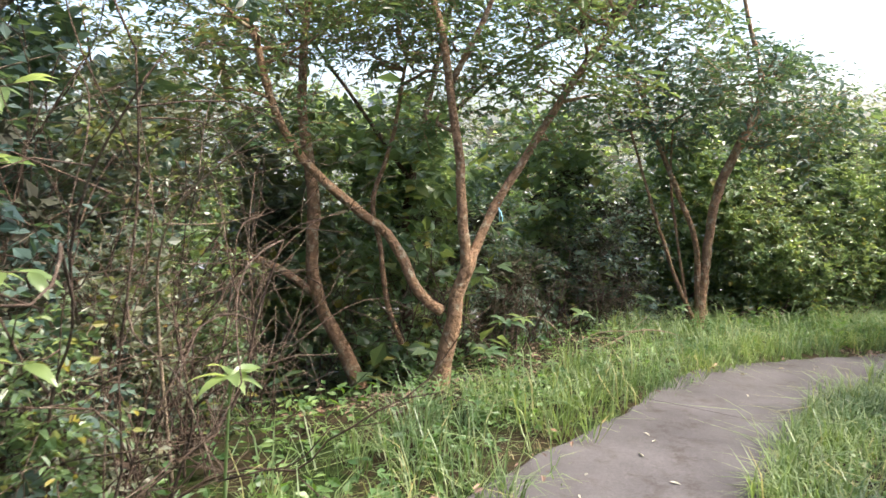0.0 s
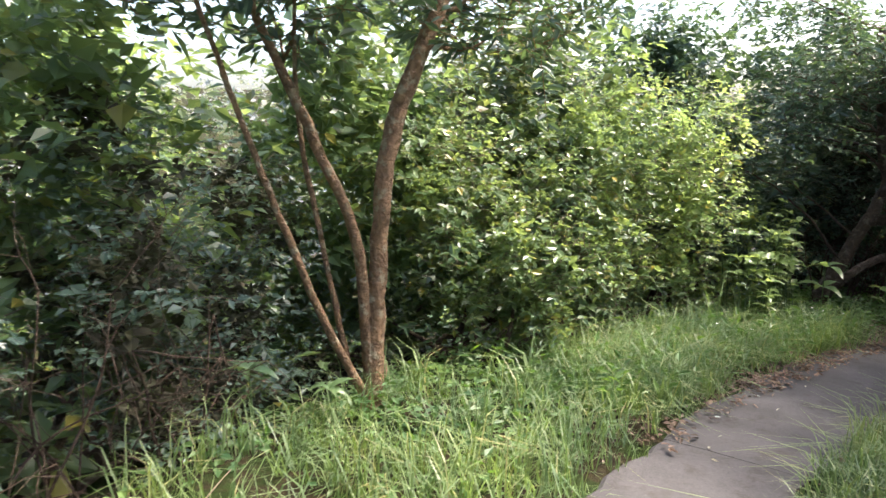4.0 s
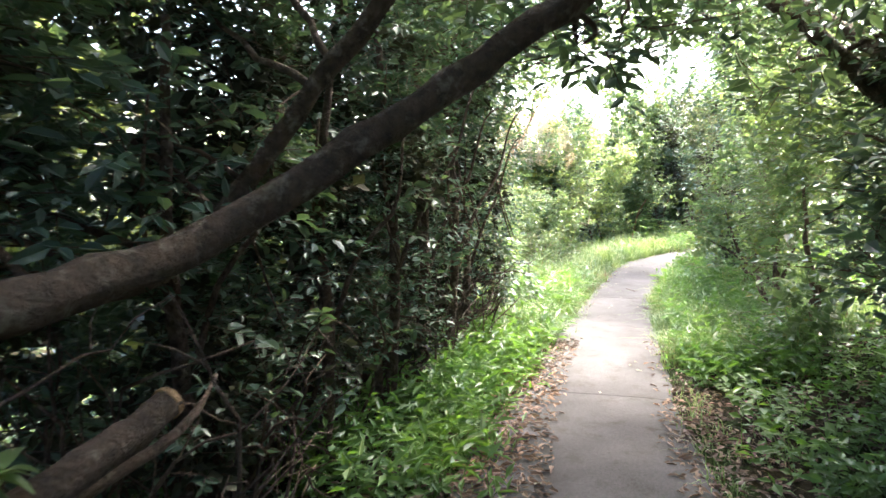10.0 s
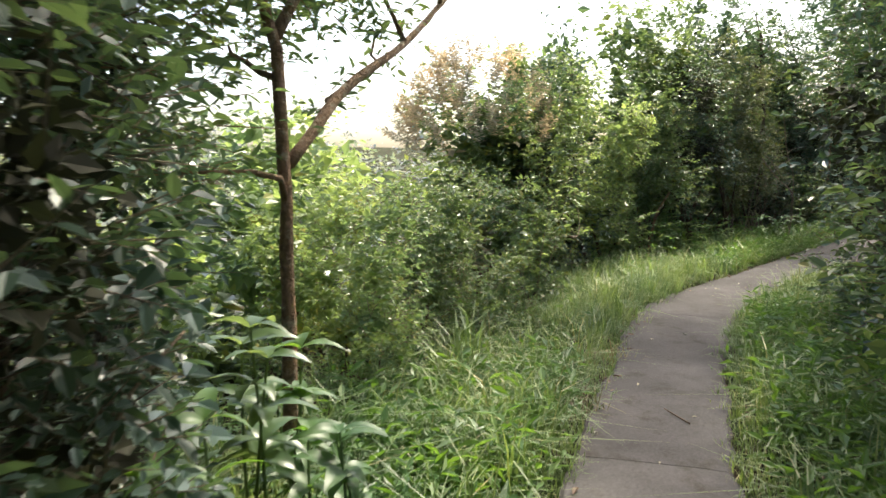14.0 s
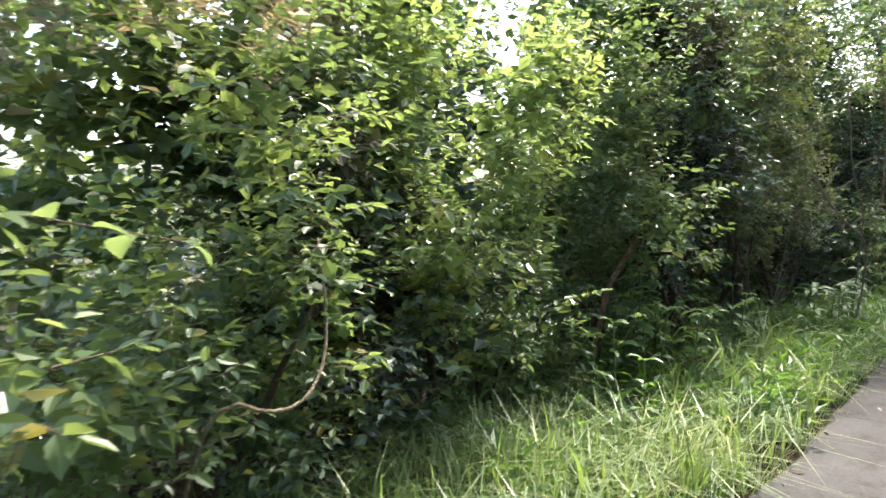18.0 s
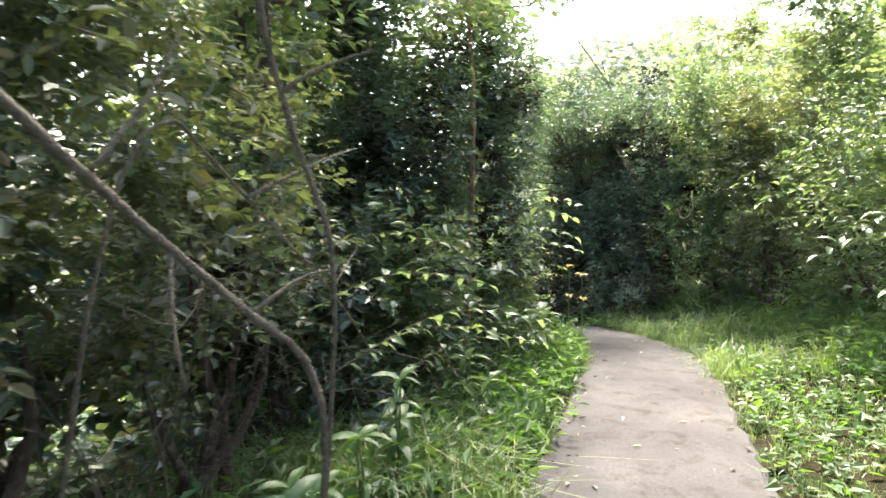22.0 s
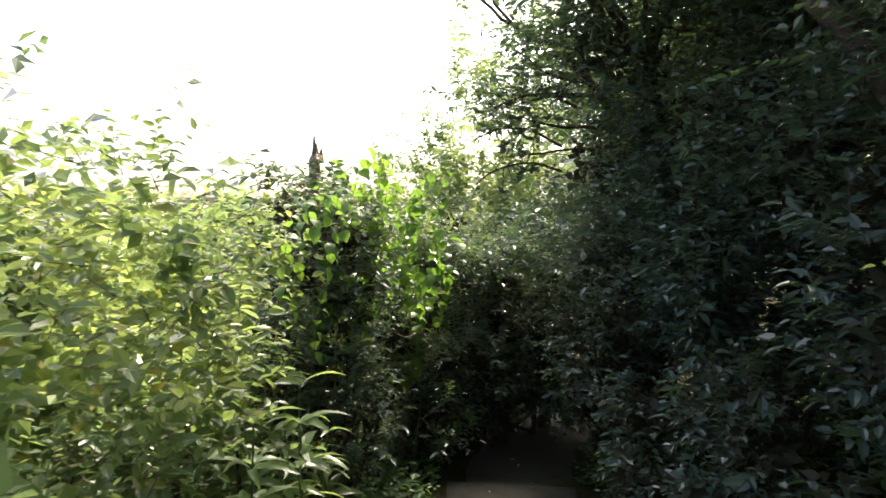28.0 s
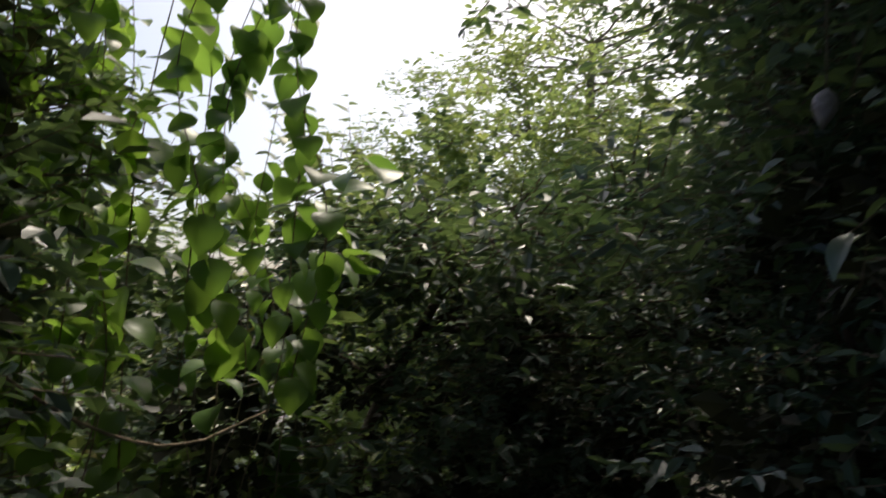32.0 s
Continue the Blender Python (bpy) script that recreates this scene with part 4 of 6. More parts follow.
shrubs([
    (-2.3, 11.8, 2.0, 1.3, 5.4, "bright", 0.1, 0.1), (4.6, 12.2, 1.5, 1.1, 3.6, "bright", 0.1, 0.1), (4.9, 10.9, 1.1, 0.8, 2.6, "mid", 0.085, 0.03), (6.3, 12.4, 1.5, 1.2, 4.2, "olive", 0.08, 0.05),
    # (-2.2, 0.0): out of view, made tall to block sky light
    (8.4, 12.9, 1.4, 1.2, 4.4, "dark", 0.08, 0.05), (-2.2, 0.0, 0.8, 1.0, 4.2, "mid", 0.09, 0.05), (-2.0, -2.5, 0.9, 1.4, 3.4, "mid", 0.09, 0.05),
])
# lit bushes before the shade
shrubs([
    (4.9, 9.9, 0.8, 0.6, 1.3, "mid", 0.08, 0.03), (5.9, 10.4, 0.9, 0.7, 2.3, "mid", 0.085, 0.03), (7.2, 10.8, 1.0, 0.8, 2.9, "bright", 0.08, 0.03), (8.5, 11.2, 0.9, 0.7, 2.9, "bright", 0.085, 0.03),
    (6.6, 11.8, 1.3, 0.9, 3.8, "mid", 0.085, 0.1), (8.9, 12.2, 1.2, 0.9, 4.0, "dark", 0.085, 0.1),
])
# round the leaning tree
shrubs([
    (10.2, 12.3, 1.2, 0.9, 4.2, "dark", 0.09, 0.03, 0.2), (12.2, 12.2, 1.3, 0.9, 4.2, "dark", 0.09, 0.03, 0.45), (14.0, 11.8, 1.1, 0.8, 4.0, "dark", 0.09, 0.03), (15.4, 11.6, 0.9, 0.7, 3.2, "dark", 0.08, 0.03),
    (16.7, 11.7, 0.9, 0.7, 3.2, "dark", 0.075, 0.02, 0.4), (17.7, 12.0, 0.8, 0.7, 4.0, "dark", 0.075, 0.02, 0.5),
])
shrubs([
    (18.5, 12.5, 0.7, 0.6, 4.2, "dark", 0.08, 0.02, 0.4), (12.7, 11.15, 0.6, 0.4, 2.8, "dark", 0.075, 0.02, 0.4), (14.2, 11.0, 0.7, 0.45, 3.0, "dark", 0.075, 0.02, 0.4), (16.9, 13.2, 1.2, 0.6, 3.0, "dark", 0.09, 0.02, 0.4),
    (13.2, 11.2, 0.7, 0.5, 2.2, "dark", 0.075, 0.03), (11.6, 11.5, 0.8, 0.5, 2.4, "dark", 0.08, 0.03),
])
# uphill side
shrubs([
    (3.0, 2.0, 0.8, 0.8, 1.2, "mid", 0.08, 0.05), (4.8, 4.2, 1.0, 1.0, 2.4, "mid", 0.09, 0.05), (6.4, 5.4, 1.1, 0.9, 3.2, "dark", 0.09, 0.05), (8.2, 6.0, 1.1, 0.9, 3.6, "dark", 0.09, 0.05),
    (10.0, 6.3, 1.1, 0.9, 3.8, "dark", 0.09, 0.03, 0.4), (11.8, 6.5, 1.1, 0.9, 3.8, "dark", 0.09, 0.03, 0.4), (13.5, 6.9, 1.1, 0.9, 3.8, "dark", 0.085, 0.03, 0.4), (15.1, 7.5, 1.0, 0.8, 3.6, "dark", 0.08, 0.03),
])
shrubs([
    (16.6, 8.1, 0.9, 0.7, 3.4, "mid", 0.08, 0.03), (18.2, 8.3, 0.9, 0.7, 3.4, "mid", 0.08, 0.03), (19.9, 8.5, 0.9, 0.7, 3.4, "mid", 0.08, 0.03), (21.6, 8.5, 0.9, 0.7, 3.4, "dark", 0.08, 0.03),
    (23.3, 8.3, 0.9, 0.7, 3.8, "mid", 0.08, 0.03), (25.0, 7.6, 1.0, 0.8, 2.4, "dark", 0.08, 0.03), (26.8, 6.6, 1.0, 0.8, 2.2, "mid", 0.08, 0.03), (28.6, 5.7, 1.0, 0.8, 2.6, "mid", 0.09, 0.03),
])
shrubs([
    (30.3, 5.0, 1.0, 0.8, 3.4, "dark", 0.08, 0.03, 0.42), (31.9, 4.3, 1.0, 0.8, 4.0, "dark", 0.075, 0.03, 0.42), (33.4, 3.8, 1.0, 0.8, 4.2, "mid", 0.09, 0.03, 0.42), (34.9, 3.4, 1.0, 0.8, 4.3, "mid", 0.08, 0.03, 0.42),
    (36.3, 3.3, 0.9, 0.8, 4.1, "olive", 0.075, 0.03, 0.42), (37.6, 3.5, 0.8, 0.7, 3.7, "mid", 0.075, 0.03, 0.4), (38.8, 3.7, 0.8, 0.7, 3.7, "dark", 0.08, 0.03, 0.45),
])
shrubs([
    (9.4, 6.6, 0.9, 0.6, 3.6, "dark", 0.085, 0.35, 0.62), (10.9, 6.85, 0.9, 0.6, 3.6, "dark", 0.085, 0.35, 0.62), (12.4, 7.1, 0.9, 0.6, 3.6, "dark", 0.085, 0.35, 0.62), (13.9, 7.5, 0.9, 0.6, 3.4, "dark", 0.085, 0.35, 0.62),
])
# downhill side in the open
shrubs([
    (20.6, 12.4, 1.0, 0.7, 1.5, "bright", 0.05, 0.03), (22.1, 12.3, 0.9, 0.7, 1.5, "mid", 0.05, 0.03), (21.6, 13.4, 1.3, 0.9, 2.2, "bright", 0.08, 0.05), (23.5, 11.8, 0.7, 0.6, 1.3, "mid", 0.07, 0.03),
    (24.6, 12.0, 0.55, 0.5, 3.1, "mid", 0.065, 0.03), (25.9, 12.3, 0.9, 0.7, 3.4, "bright", 0.07, 0.03), (25.7, 12.1, 0.7, 0.6, 2.2, "dark", 0.08, 0.03), (26.6, 11.6, 0.85, 0.65, 3.0, "bright", 0.075, 0.03),
    (26.4, 12.4, 1.0, 0.8, 3.6, "dark", 0.1, 0.03), (28.2, 12.4, 1.0, 0.8, 3.8, "dark", 0.1, 0.03),
])
# along the second bend
shrubs([
    (28.1, 11.05, 0.85, 0.7, 3.2, "mid", 0.08, 0.16), (29.15, 10.35, 0.85, 0.65, 3.4, "dark", 0.085, 0.2), (30.25, 9.8, 0.85, 0.65, 3.5, "olive", 0.065, 0.18), (31.4, 9.3, 0.85, 0.65, 3.6, "olive", 0.065, 0.16),
    (32.5, 8.95, 0.75, 0.5, 1.5, "dark", 0.1, 0.03), (33.5, 8.2, 0.7, 0.5, 1.5, "mid", 0.09, 0.03), (34.1, 8.4, 0.8, 0.6, 4.4, "dark", 0.085, 0.06, 0.65), (35.3, 7.5, 0.75, 0.6, 4.4, "dark", 0.085, 0.03, 0.65),
    (36.2, 7.9, 0.8, 0.6, 3.2, "dark", 0.1, 0.03, 0.4), (34.7, 7.2, 0.5, 0.35, 1.1, "mid", 0.085, 0.03),
])
shrubs([
    (36.25, 6.95, 0.65, 0.5, 3.9, "dark", 0.085, 0.03, 0.45), (36.4, 6.65, 0.4, 0.3, 1.0, "bright", 0.06, 0.03), (36.9, 7.6, 0.6, 0.5, 3.0, "mid", 0.08, 0.03), (29.6, 11.2, 1.2, 0.9, 4.8, "mid", 0.09, 0.03),
    (31.6, 10.4, 1.2, 0.9, 4.8, "dark", 0.09, 0.03), (33.4, 9.6, 1.2, 0.9, 4.8, "mid", 0.09, 0.03), (35.4, 8.8, 0.9, 0.8, 4.2, "dark", 0.09, 0.03, 0.4), (34.5, 9.2, 0.9, 0.7, 4.6, "dark", 0.09, 0.03, 0.4),
    (36.2, 8.6, 0.6, 0.5, 3.6, "dark", 0.09, 0.03, 0.4),
])
# at the steps
shrubs([
    (37.2, 6.75, 0.55, 0.4, 1.2, "bright", 0.09, 0.03), (38.5, 7.0, 0.8, 0.6, 1.8, "bright", 0.075, 0.03), (39.9, 7.15, 0.8, 0.6, 2.0, "bright", 0.08, 0.03), (40.95, 6.75, 0.6, 0.45, 2.3, "dark", 0.07, 0.03, 0.62),
    (41.8, 7.0, 0.6, 0.5, 2.3, "mid", 0.08, 0.03), (40.2, 8.2, 0.9, 0.7, 2.3, "bright", 0.08, 0.03), (42.6, 6.6, 0.9, 0.7, 2.2, "mid", 0.08, 0.03), (45.6, 5.6, 1.2, 0.9, 4.2, "bright", 0.08, 0.03),
    (44.3, 6.4, 1.0, 0.7, 2.3, "bright", 0.08, 0.03),
])
shrubs([
    (46.2, 6.6, 1.2, 0.9, 3.6, "bright", 0.08, 0.03), (46.5, 5.4, 1.2, 1.0, 2.8, "bright", 0.08, 0.03), (43.0, 8.4, 1.4, 1.0, 3.2, "bright", 0.09, 0.05), (39.8, 9.0, 1.4, 1.0, 3.0, "mid", 0.09, 0.05),
    (37.3, 8.4, 1.0, 0.8, 2.6, "mid", 0.09, 0.05), (40.0, 3.85, 0.7, 0.55, 3.5, "dark", 0.068, 0.03, 0.55), (41.3, 4.4, 0.8, 0.7, 3.6, "dark", 0.068, 0.22, 0.5), (42.6, 4.0, 0.9, 0.7, 3.6, "dark", 0.07, 0.03, 0.5),
    (43.2, 2.8, 1.0, 0.8, 3.5, "dark", 0.1, 0.02, 0.45),
])
shrubs([
    (41.6, 3.4, 0.8, 0.6, 3.0, "dark", 0.09, 0.02, 0.45), (45.2, 2.6, 1.1, 0.8, 3.5, "dark", 0.1, 0.02, 0.45), (44.0, 3.6, 1.0, 0.8, 3.6, "dark", 0.09, 0.03, 0.4), (40.6, 2.7, 1.1, 0.9, 3.8, "dark", 0.1, 0.02, 0.45),
    (42.4, 2.5, 1.1, 0.9, 3.8, "dark", 0.1, 0.02, 0.45), (38.6, 2.5, 1.1, 0.9, 3.8, "dark", 0.12, 0.03, 0.4), (39.3, 4.45, 0.5, 0.3, 1.0, "dark", 0.07, 0.03, 0.4), (40.4, 4.55, 0.5, 0.3, 1.0, "dark", 0.07, 0.03, 0.4),
    (38.3, 4.35, 0.5, 0.35, 0.8, "dark", 0.07, 0.03, 0.4),
])
shrubs([
    (43.0, 5.4, 0.8, 0.8, 1.8, "dark", 0.07, 0.14, 0.5), (42.3, 4.45, 0.6, 0.4, 1.3, "dark", 0.07, 0.02, 0.5), (43.6, 5.1, 0.7, 0.6, 1.6, "dark", 0.07, 0.02, 0.5), (43.9, 4.9, 0.8, 0.8, 2.1, "dark", 0.07, 0.4, 0.45),
    (44.2, 5.4, 0.9, 0.7, 2.4, "dark", 0.07, 0.03), (42.3, 6.1, 0.7, 0.45, 1.5, "dark", 0.07, 0.03),
])


def beside(x, d):
    """The place d metres beside the path's middle (left positive), where it passes x."""
    i = int(np.argmin(np.abs(MID[:, 0] - x) + (MID[:, 1] < 0) * (x > 0.3)))
    t = unit(MID[min(i + 2, len(MID) - 1), :2] - MID[max(i - 2, 0), :2])
    return MID[i, 0] - t[1] * d, MID[i, 1] + t[0] * d


# second rows that close the sides
rng = np.random.default_rng(77)
for x in np.arange(0.6, 46, 1.7):
    bx, by = beside(x, 4.6 + rng.normal() * 0.3)
    tall = 3.6 if x < 8 else 3.3 if x < 17 else 2.3 if x < 27 else 4.2 if x < 34.5 else 2.2 if x < 38 else 1.9
    bush(bx, by, 1.3, 1.1, tall * (0.85 + 0.3 * rng.random()), str(rng.choice(["mid", "olive", "bright", "dark"])), 0.15, low=0.02, dens=0.22, shape="kite", stems=3, group="shrubs behind")
for x in np.arange(2.0, 46, 1.8):
    bx, by = beside(x, -4.6 + rng.normal() * 0.3)
    bush(bx, by, 1.3, 1.1, (2.0 if 19 < x < 31 else 3.4) * (0.85 + 0.35 * rng.random()), str(rng.choice(["mid", "dark", "mid"])), 0.17, low=0.02, dens=0.24, shape="kite", stems=3, group="shrubs behind")

# trees of the uphill side that reach over the path, some with added unseen crowns
def bank_tree(k, x, y, crowns, leaves, dens=0.5, r=0.06, leaf=0.1):
    z0 = gz(x, y)
    c = crowns[-1]
    tree(x, y, [([(x, y, z0), (x + 0.1, y + 0.15, z0 + 0.9), (x + 0.2, y + 0.4, (z0 + c[2]) / 2 + 0.2), (c[0], c[1], c[2])], r, r / 2),
                ([(x + 0.1, y + 0.15, z0 + 0.8), (crowns[0][0], crowns[0][1], crowns[0][2])], r * 0.66, r / 3)], crowns, leaves, BARK_DARK, leaf=leaf, wide=0.5, dens=dens, shape="oval" if leaf < 0.1 else "kite",
         label="dark spreading bank tree over the footpath, some crowns added unseen for shade", seed=20 + k)


bank_tree(0, 7.3, 5.9, [(7.6, 6.6, 1.5, 1.2, 0.8, 0.8), (8.3, 7.3, 2.5, 1.4, 1.1, 0.5)], L_DARK)
# next two: the crown at z 3.5 is unseen, added as a sunshade
bank_tree(1, 9.2, 6.7, [(10.0, 7.2, 1.0, 1.2, 0.8, 0.8), (9.4, 8.3, 2.3, 1.4, 1.1, 0.5), (11.0, 7.3, 3.5, 1.5, 1.0, 0.45), (10.8, 7.9, 1.9, 1.2, 1.0, 0.7)], L_DARK)
bank_tree(2, 12.0, 6.9, [(12.0, 7.4, 1.0, 1.3, 0.8, 0.9), (11.8, 9.2, 2.5, 1.5, 1.1, 0.5), (13.2, 7.5, 3.5, 1.5, 1.0, 0.45), (13.0, 8.4, 2.0, 1.3, 1.1, 0.7)], L_DARK)
bank_tree(3, 21.3, 8.1, [(21.6, 8.6, 1.6, 1.2, 0.7, 0.7), (22.2, 9.4, 2.5, 1.5, 1.1, 0.5)], L_MID)
bank_tree(4, 24.6, 7.7, [(24.8, 8.4, 1.6, 1.2, 0.7, 0.7), (25.4, 9.5, 2.6, 1.5, 1.1, 0.5)], L_DARK)
# next three: high crowns out of view, added to block sun and sky
bank_tree(5, 31.6, 4.9, [(30.4, 6.7, 3.8, 1.4, 1.5, 0.5), (33.2, 5.8, 3.8, 1.3, 1.4, 0.5), (33.4, 7.9, 4.0, 1.2, 0.9, 0.45), (34.3, 7.3, 4.0, 1.0, 0.9, 0.45), (31.9, 6.3, 3.9, 1.4, 1.5, 0.5)], L_MID, 0.8, 0.03, 0.15)
bank_tree(14, 28.4, 6.2, [(25.2, 10.3, 4.1, 1.3, 1.0, 0.45), (26.5, 10.0, 4.1, 1.3, 1.0, 0.45), (27.0, 8.0, 4.0, 1.3, 1.4, 0.5), (28.7, 7.4, 4.0, 1.3, 1.4, 0.5)], L_MID, 0.7, 0.03, 0.15)
bank_tree(15, 40.2, 3.0, [(39.1, 5.2, 3.3, 1.2, 0.9, 0.45), (39.6, 6.9, 3.5, 1.2, 0.9, 0.45), (40.1, 5.7, 3.4, 1.3, 1.1, 0.45)], L_DARK, 0.9, 0.014, 0.15)
bank_tree(6, 14.8, 7.3, [(14.8, 7.8, 1.4, 1.2, 0.8, 1.0), (16.2, 9.0, 1.5, 1.2, 1.0, 0.5)], L_DARK)
bank_tree(7, 41.0, 3.6, [(41.2, 4.4, 0.2, 1.0, 0.8, 1.0), (40.3, 5.2, 0.9, 1.1, 0.9, 0.35), (39.1, 5.5, 0.95, 1.2, 1.1, 0.35), (40.4, 5.7, 1.05, 1.0, 0.7, 0.3), (41.75, 5.35, 0.0, 0.5, 0.35, 0.45), (41.9, 4.9, 0.5, 0.8, 0.6, 0.6)], L_DARK, leaf=0.065)
bank_tree(8, 38.6, 3.6, [(38.8, 4.1, 0.2, 1.2, 0.6, 1.0), (40.1, 4.3, 0.8, 1.0, 0.8, 0.5)], L_DARK, leaf=0.065)
bank_tree(10, 8.9, 6.3, [(9.4, 6.6, 0.5, 0.8, 0.5, 0.8), (9.6, 6.9, -0.2, 0.8, 0.5, 0.6), (9.6, 7.4, 1.6, 1.1, 0.9, 0.5)], L_DARK, 0.6)
bank_tree(11, 10.9, 6.6, [(10.9, 6.9, -0.1, 1.0, 0.5, 0.8), (11.2, 7.2, 0.9, 1.1, 0.7, 0.6), (11.2, 8.4, 1.7, 1.3, 1.0, 0.4)], L_DARK, 0.6)
bank_tree(12, 12.9, 7.0, [(12.9, 7.3, -0.1, 1.0, 0.5, 0.8), (13.3, 7.7, 0.8, 1.1, 0.7, 0.6), (13.2, 8.8, 1.5, 1.3, 1.0, 0.4)], L_DARK, 0.6)
bank_tree(13, 14.9, 7.5, [(14.8, 7.8, -0.3, 0.9, 0.5, 0.7), (15.2, 8.2, 0.6, 1.0, 0.6, 0.6), (15.0, 9.4, 1.5, 1.2, 1.0, 0.35)], L_DARK, 0.7)
tree(48.3, 4.4, [
    ([(48.3, 4.4, -3.4), (48.2, 4.4, -1.8), (48.3, 4.5, 0.0), (48.4, 4.4, 1.8)], 0.09, 0.04),
    ([(48.25, 4.4, -1.2), (48.0, 4.9, -0.2), (47.9, 5.2, 0.6)], 0.045, 0.02),
], [(48.0, 5.0, 0.4, 0.9, 0.8, 0.9), (48.6, 4.2, 1.7, 1.2, 1.0, 0.9), (47.7, 3.5, 0.6, 1.2, 0.9, 1.2), (48.4, 5.0, -1.2, 0.9, 0.9, 0.9), (47.6, 3.0, 2.0, 1.1, 0.9, 0.6), (48.2, 5.5, 1.6, 0.9, 0.6, 0.8)], L_BRIGHT, BARK_GREY,
    leaf=0.1, wide=0.5, dens=0.55, label="sunlit yellow-green tree beyond the steps", seed=13)
bank_tree(9, 43.6, 3.4, [(43.6, 4.2, 0.2, 1.2, 0.9, 1.0)], L_DARK)


# ---- ground cover ----
def herbs(points, tall, leaf, rng, per=7, wide=0.5, shape="oval", mat=HERB):
    n = len(points)
    way = unit(np.c_[rng.normal(size=(n, 2)) * 0.45, np.ones(n)])
    leaves, stalks = sprigs(points - np.array([0, 0, 0.02]), way, tall * (0.5 + 0.8 * rng.random(n)), per, leaf * (0.7 + 0.6 * rng.random(n)), wide, rng, shape, 0.45)
    return joined([leaves, stalks])


def cover():
    rng = np.random.default_rng(21)
    for words, spots, ln, wd, lean in (
            ("long bright green grass along the outer edge of the path", [strip(-2, 5.5, 0.58, 1.7, 2400, rng, 1.2), strip(3.4, 5.5, 1.4, 2.4, 300, rng), strip(5.5, 9.2, 0.6, 1.9, 2300, rng), strip(16.5, 26, 0.6, 2.0, 3200, rng, 1.2), strip(24, 31.5, 0.55, 2.2, 2400, rng, 1.1)], (0.25, 0.35), 0.009, 0.9),
            ("long green grass on the bank side of the path", [strip(-2, 8.5, -2.4, -0.5, 2600, rng, 1.0), strip(0.8, 7, -0.9, -0.45, 500, rng), strip(16, 27, -2.2, -0.5, 3600, rng, 1.0), strip(34, 38.5, -2.4, -0.65, 1300, rng, 1.0)], (0.22, 0.3), 0.009, 0.9)):
        pts = np.concatenate(spots)
        pts = pts[np.sin(pts[:, 0] * 3.1) * np.sin(pts[:, 1] * 2.7 + pts[:, 0]) + 0.5 * np.sin(pts[:, 0] * 9.1 + pts[:, 1] * 7.3) + rng.normal(size=len(pts)) * 0.3 > -0.3]
        ob = new("grass", mesh_of("grass", *blades(pts, ln[0] + ln[1] * rng.random(len(pts)), wd, lean * (0.5 + rng.random(len(pts))), rng, 6), GRASS))
        tagged(ob, words, "grass", kind="stuff")
    pts = np.concatenate([strip(26.5, 38.5, -2.4, -0.62, 3600, rng), strip(26, 38, 0.62, 1.2, 500, rng), strip(34, 37.6, 0.46, 0.7, 500, rng), strip(34, 37.6, -0.8, -0.46, 700, rng), strip(-2, 27, 0.5, 0.72, 900, rng), strip(16, 25, 0.4, 0.6, 700, rng), strip(-2, 27, -0.72, -0.44, 1300, rng), strip(0.5, 8, -0.6, -0.36, 700, rng), strip(17, 26, -0.6, -0.34, 900, rng)])
    ob = new("short_grass", mesh_of("short_grass", *blades(pts, 0.06 + 0.12 * rng.random(len(pts)), 0.006, 0.5 + 0.6 * rng.random(len(pts)), rng, 6), GRASS))
    tagged(ob, "short trodden grass on the bank side of the path", "grass", kind="stuff")
    pts = np.concatenate([strip(-2, 4.5, 0.9, 1.6, 700, rng), strip(4.5, 12, 0.9, 3.2, 1900, rng), strip(-2, 4.5, 1.6, 3.4, 800, rng), strip(10, 14, 0.7, 3.0, 350, rng), strip(14, 38, 0.7, 3.0, 4300, rng), strip(38, 46, 0.7, 3.0, 900, rng), strip(-2, 16, -3.4, -0.8, 2600, rng), strip(5, 16, -3.2, -0.9, 2600, rng), strip(16, 38, -3.4, -0.7, 5000, rng), strip(37, 46, -3, -0.6, 1700, rng), strip(37, 46, 0.6, 1.6, 700, rng)])
    ob = new("weeds", mesh_of("weeds", *herbs(pts, 0.2, 0.075, rng, 6, shape="kite"), HERB))
    tagged(ob, "low leafy green weeds covering the ground beside the path", "weeds", kind="stuff")
    pts = np.concatenate([strip(5, 17, 0.34, 1.5, 4200, rng, 1.3), strip(6.5, 17, 0.34, 0.85, 5200, rng, 0.8), strip(6.5, 15, -0.75, -0.36, 2600, rng), strip(5, 17, -2.6, -0.36, 8500, rng, 1.2), strip(-1, 5, 0.5, 0.8, 120, rng), strip(1.2, 3.2, 1.7, 2.9, 900, rng), strip(37.4, 43, -0.5, 0.5, 500, rng), strip(17, 38, 0.4, 0.75, 300, rng), strip(17, 38, -0.8, -0.4, 260, rng)])
    n = len(pts)
    d, _, _ = along(pts[:, 0], pts[:, 1])
    slab = np.abs(d) < np.where(d > 0, np.interp(pts[:, 0], *LEFT_EDGE), np.interp(pts[:, 0], *RIGHT_EDGE))
    pts[:, 2] = np.where(slab, np.interp(pts[:, 0], MID[20:, 0], MID[20:, 2]) + 0.012, pts[:, 2] + 0.015)
    ang = rng.random(n) * 6.283
    ln = 0.028 + 0.05 * rng.random(n) ** 1.5
    ob = new("leaf_litter", mesh_of("leaf_litter", *blades_at(pts, np.c_[np.cos(ang), np.sin(ang), rng.normal(size=n) * 0.15], unit(np.c_[rng.normal(size=(n, 2)) * 0.25, np.ones(n)]), ln, ln * 0.45), LITTER))
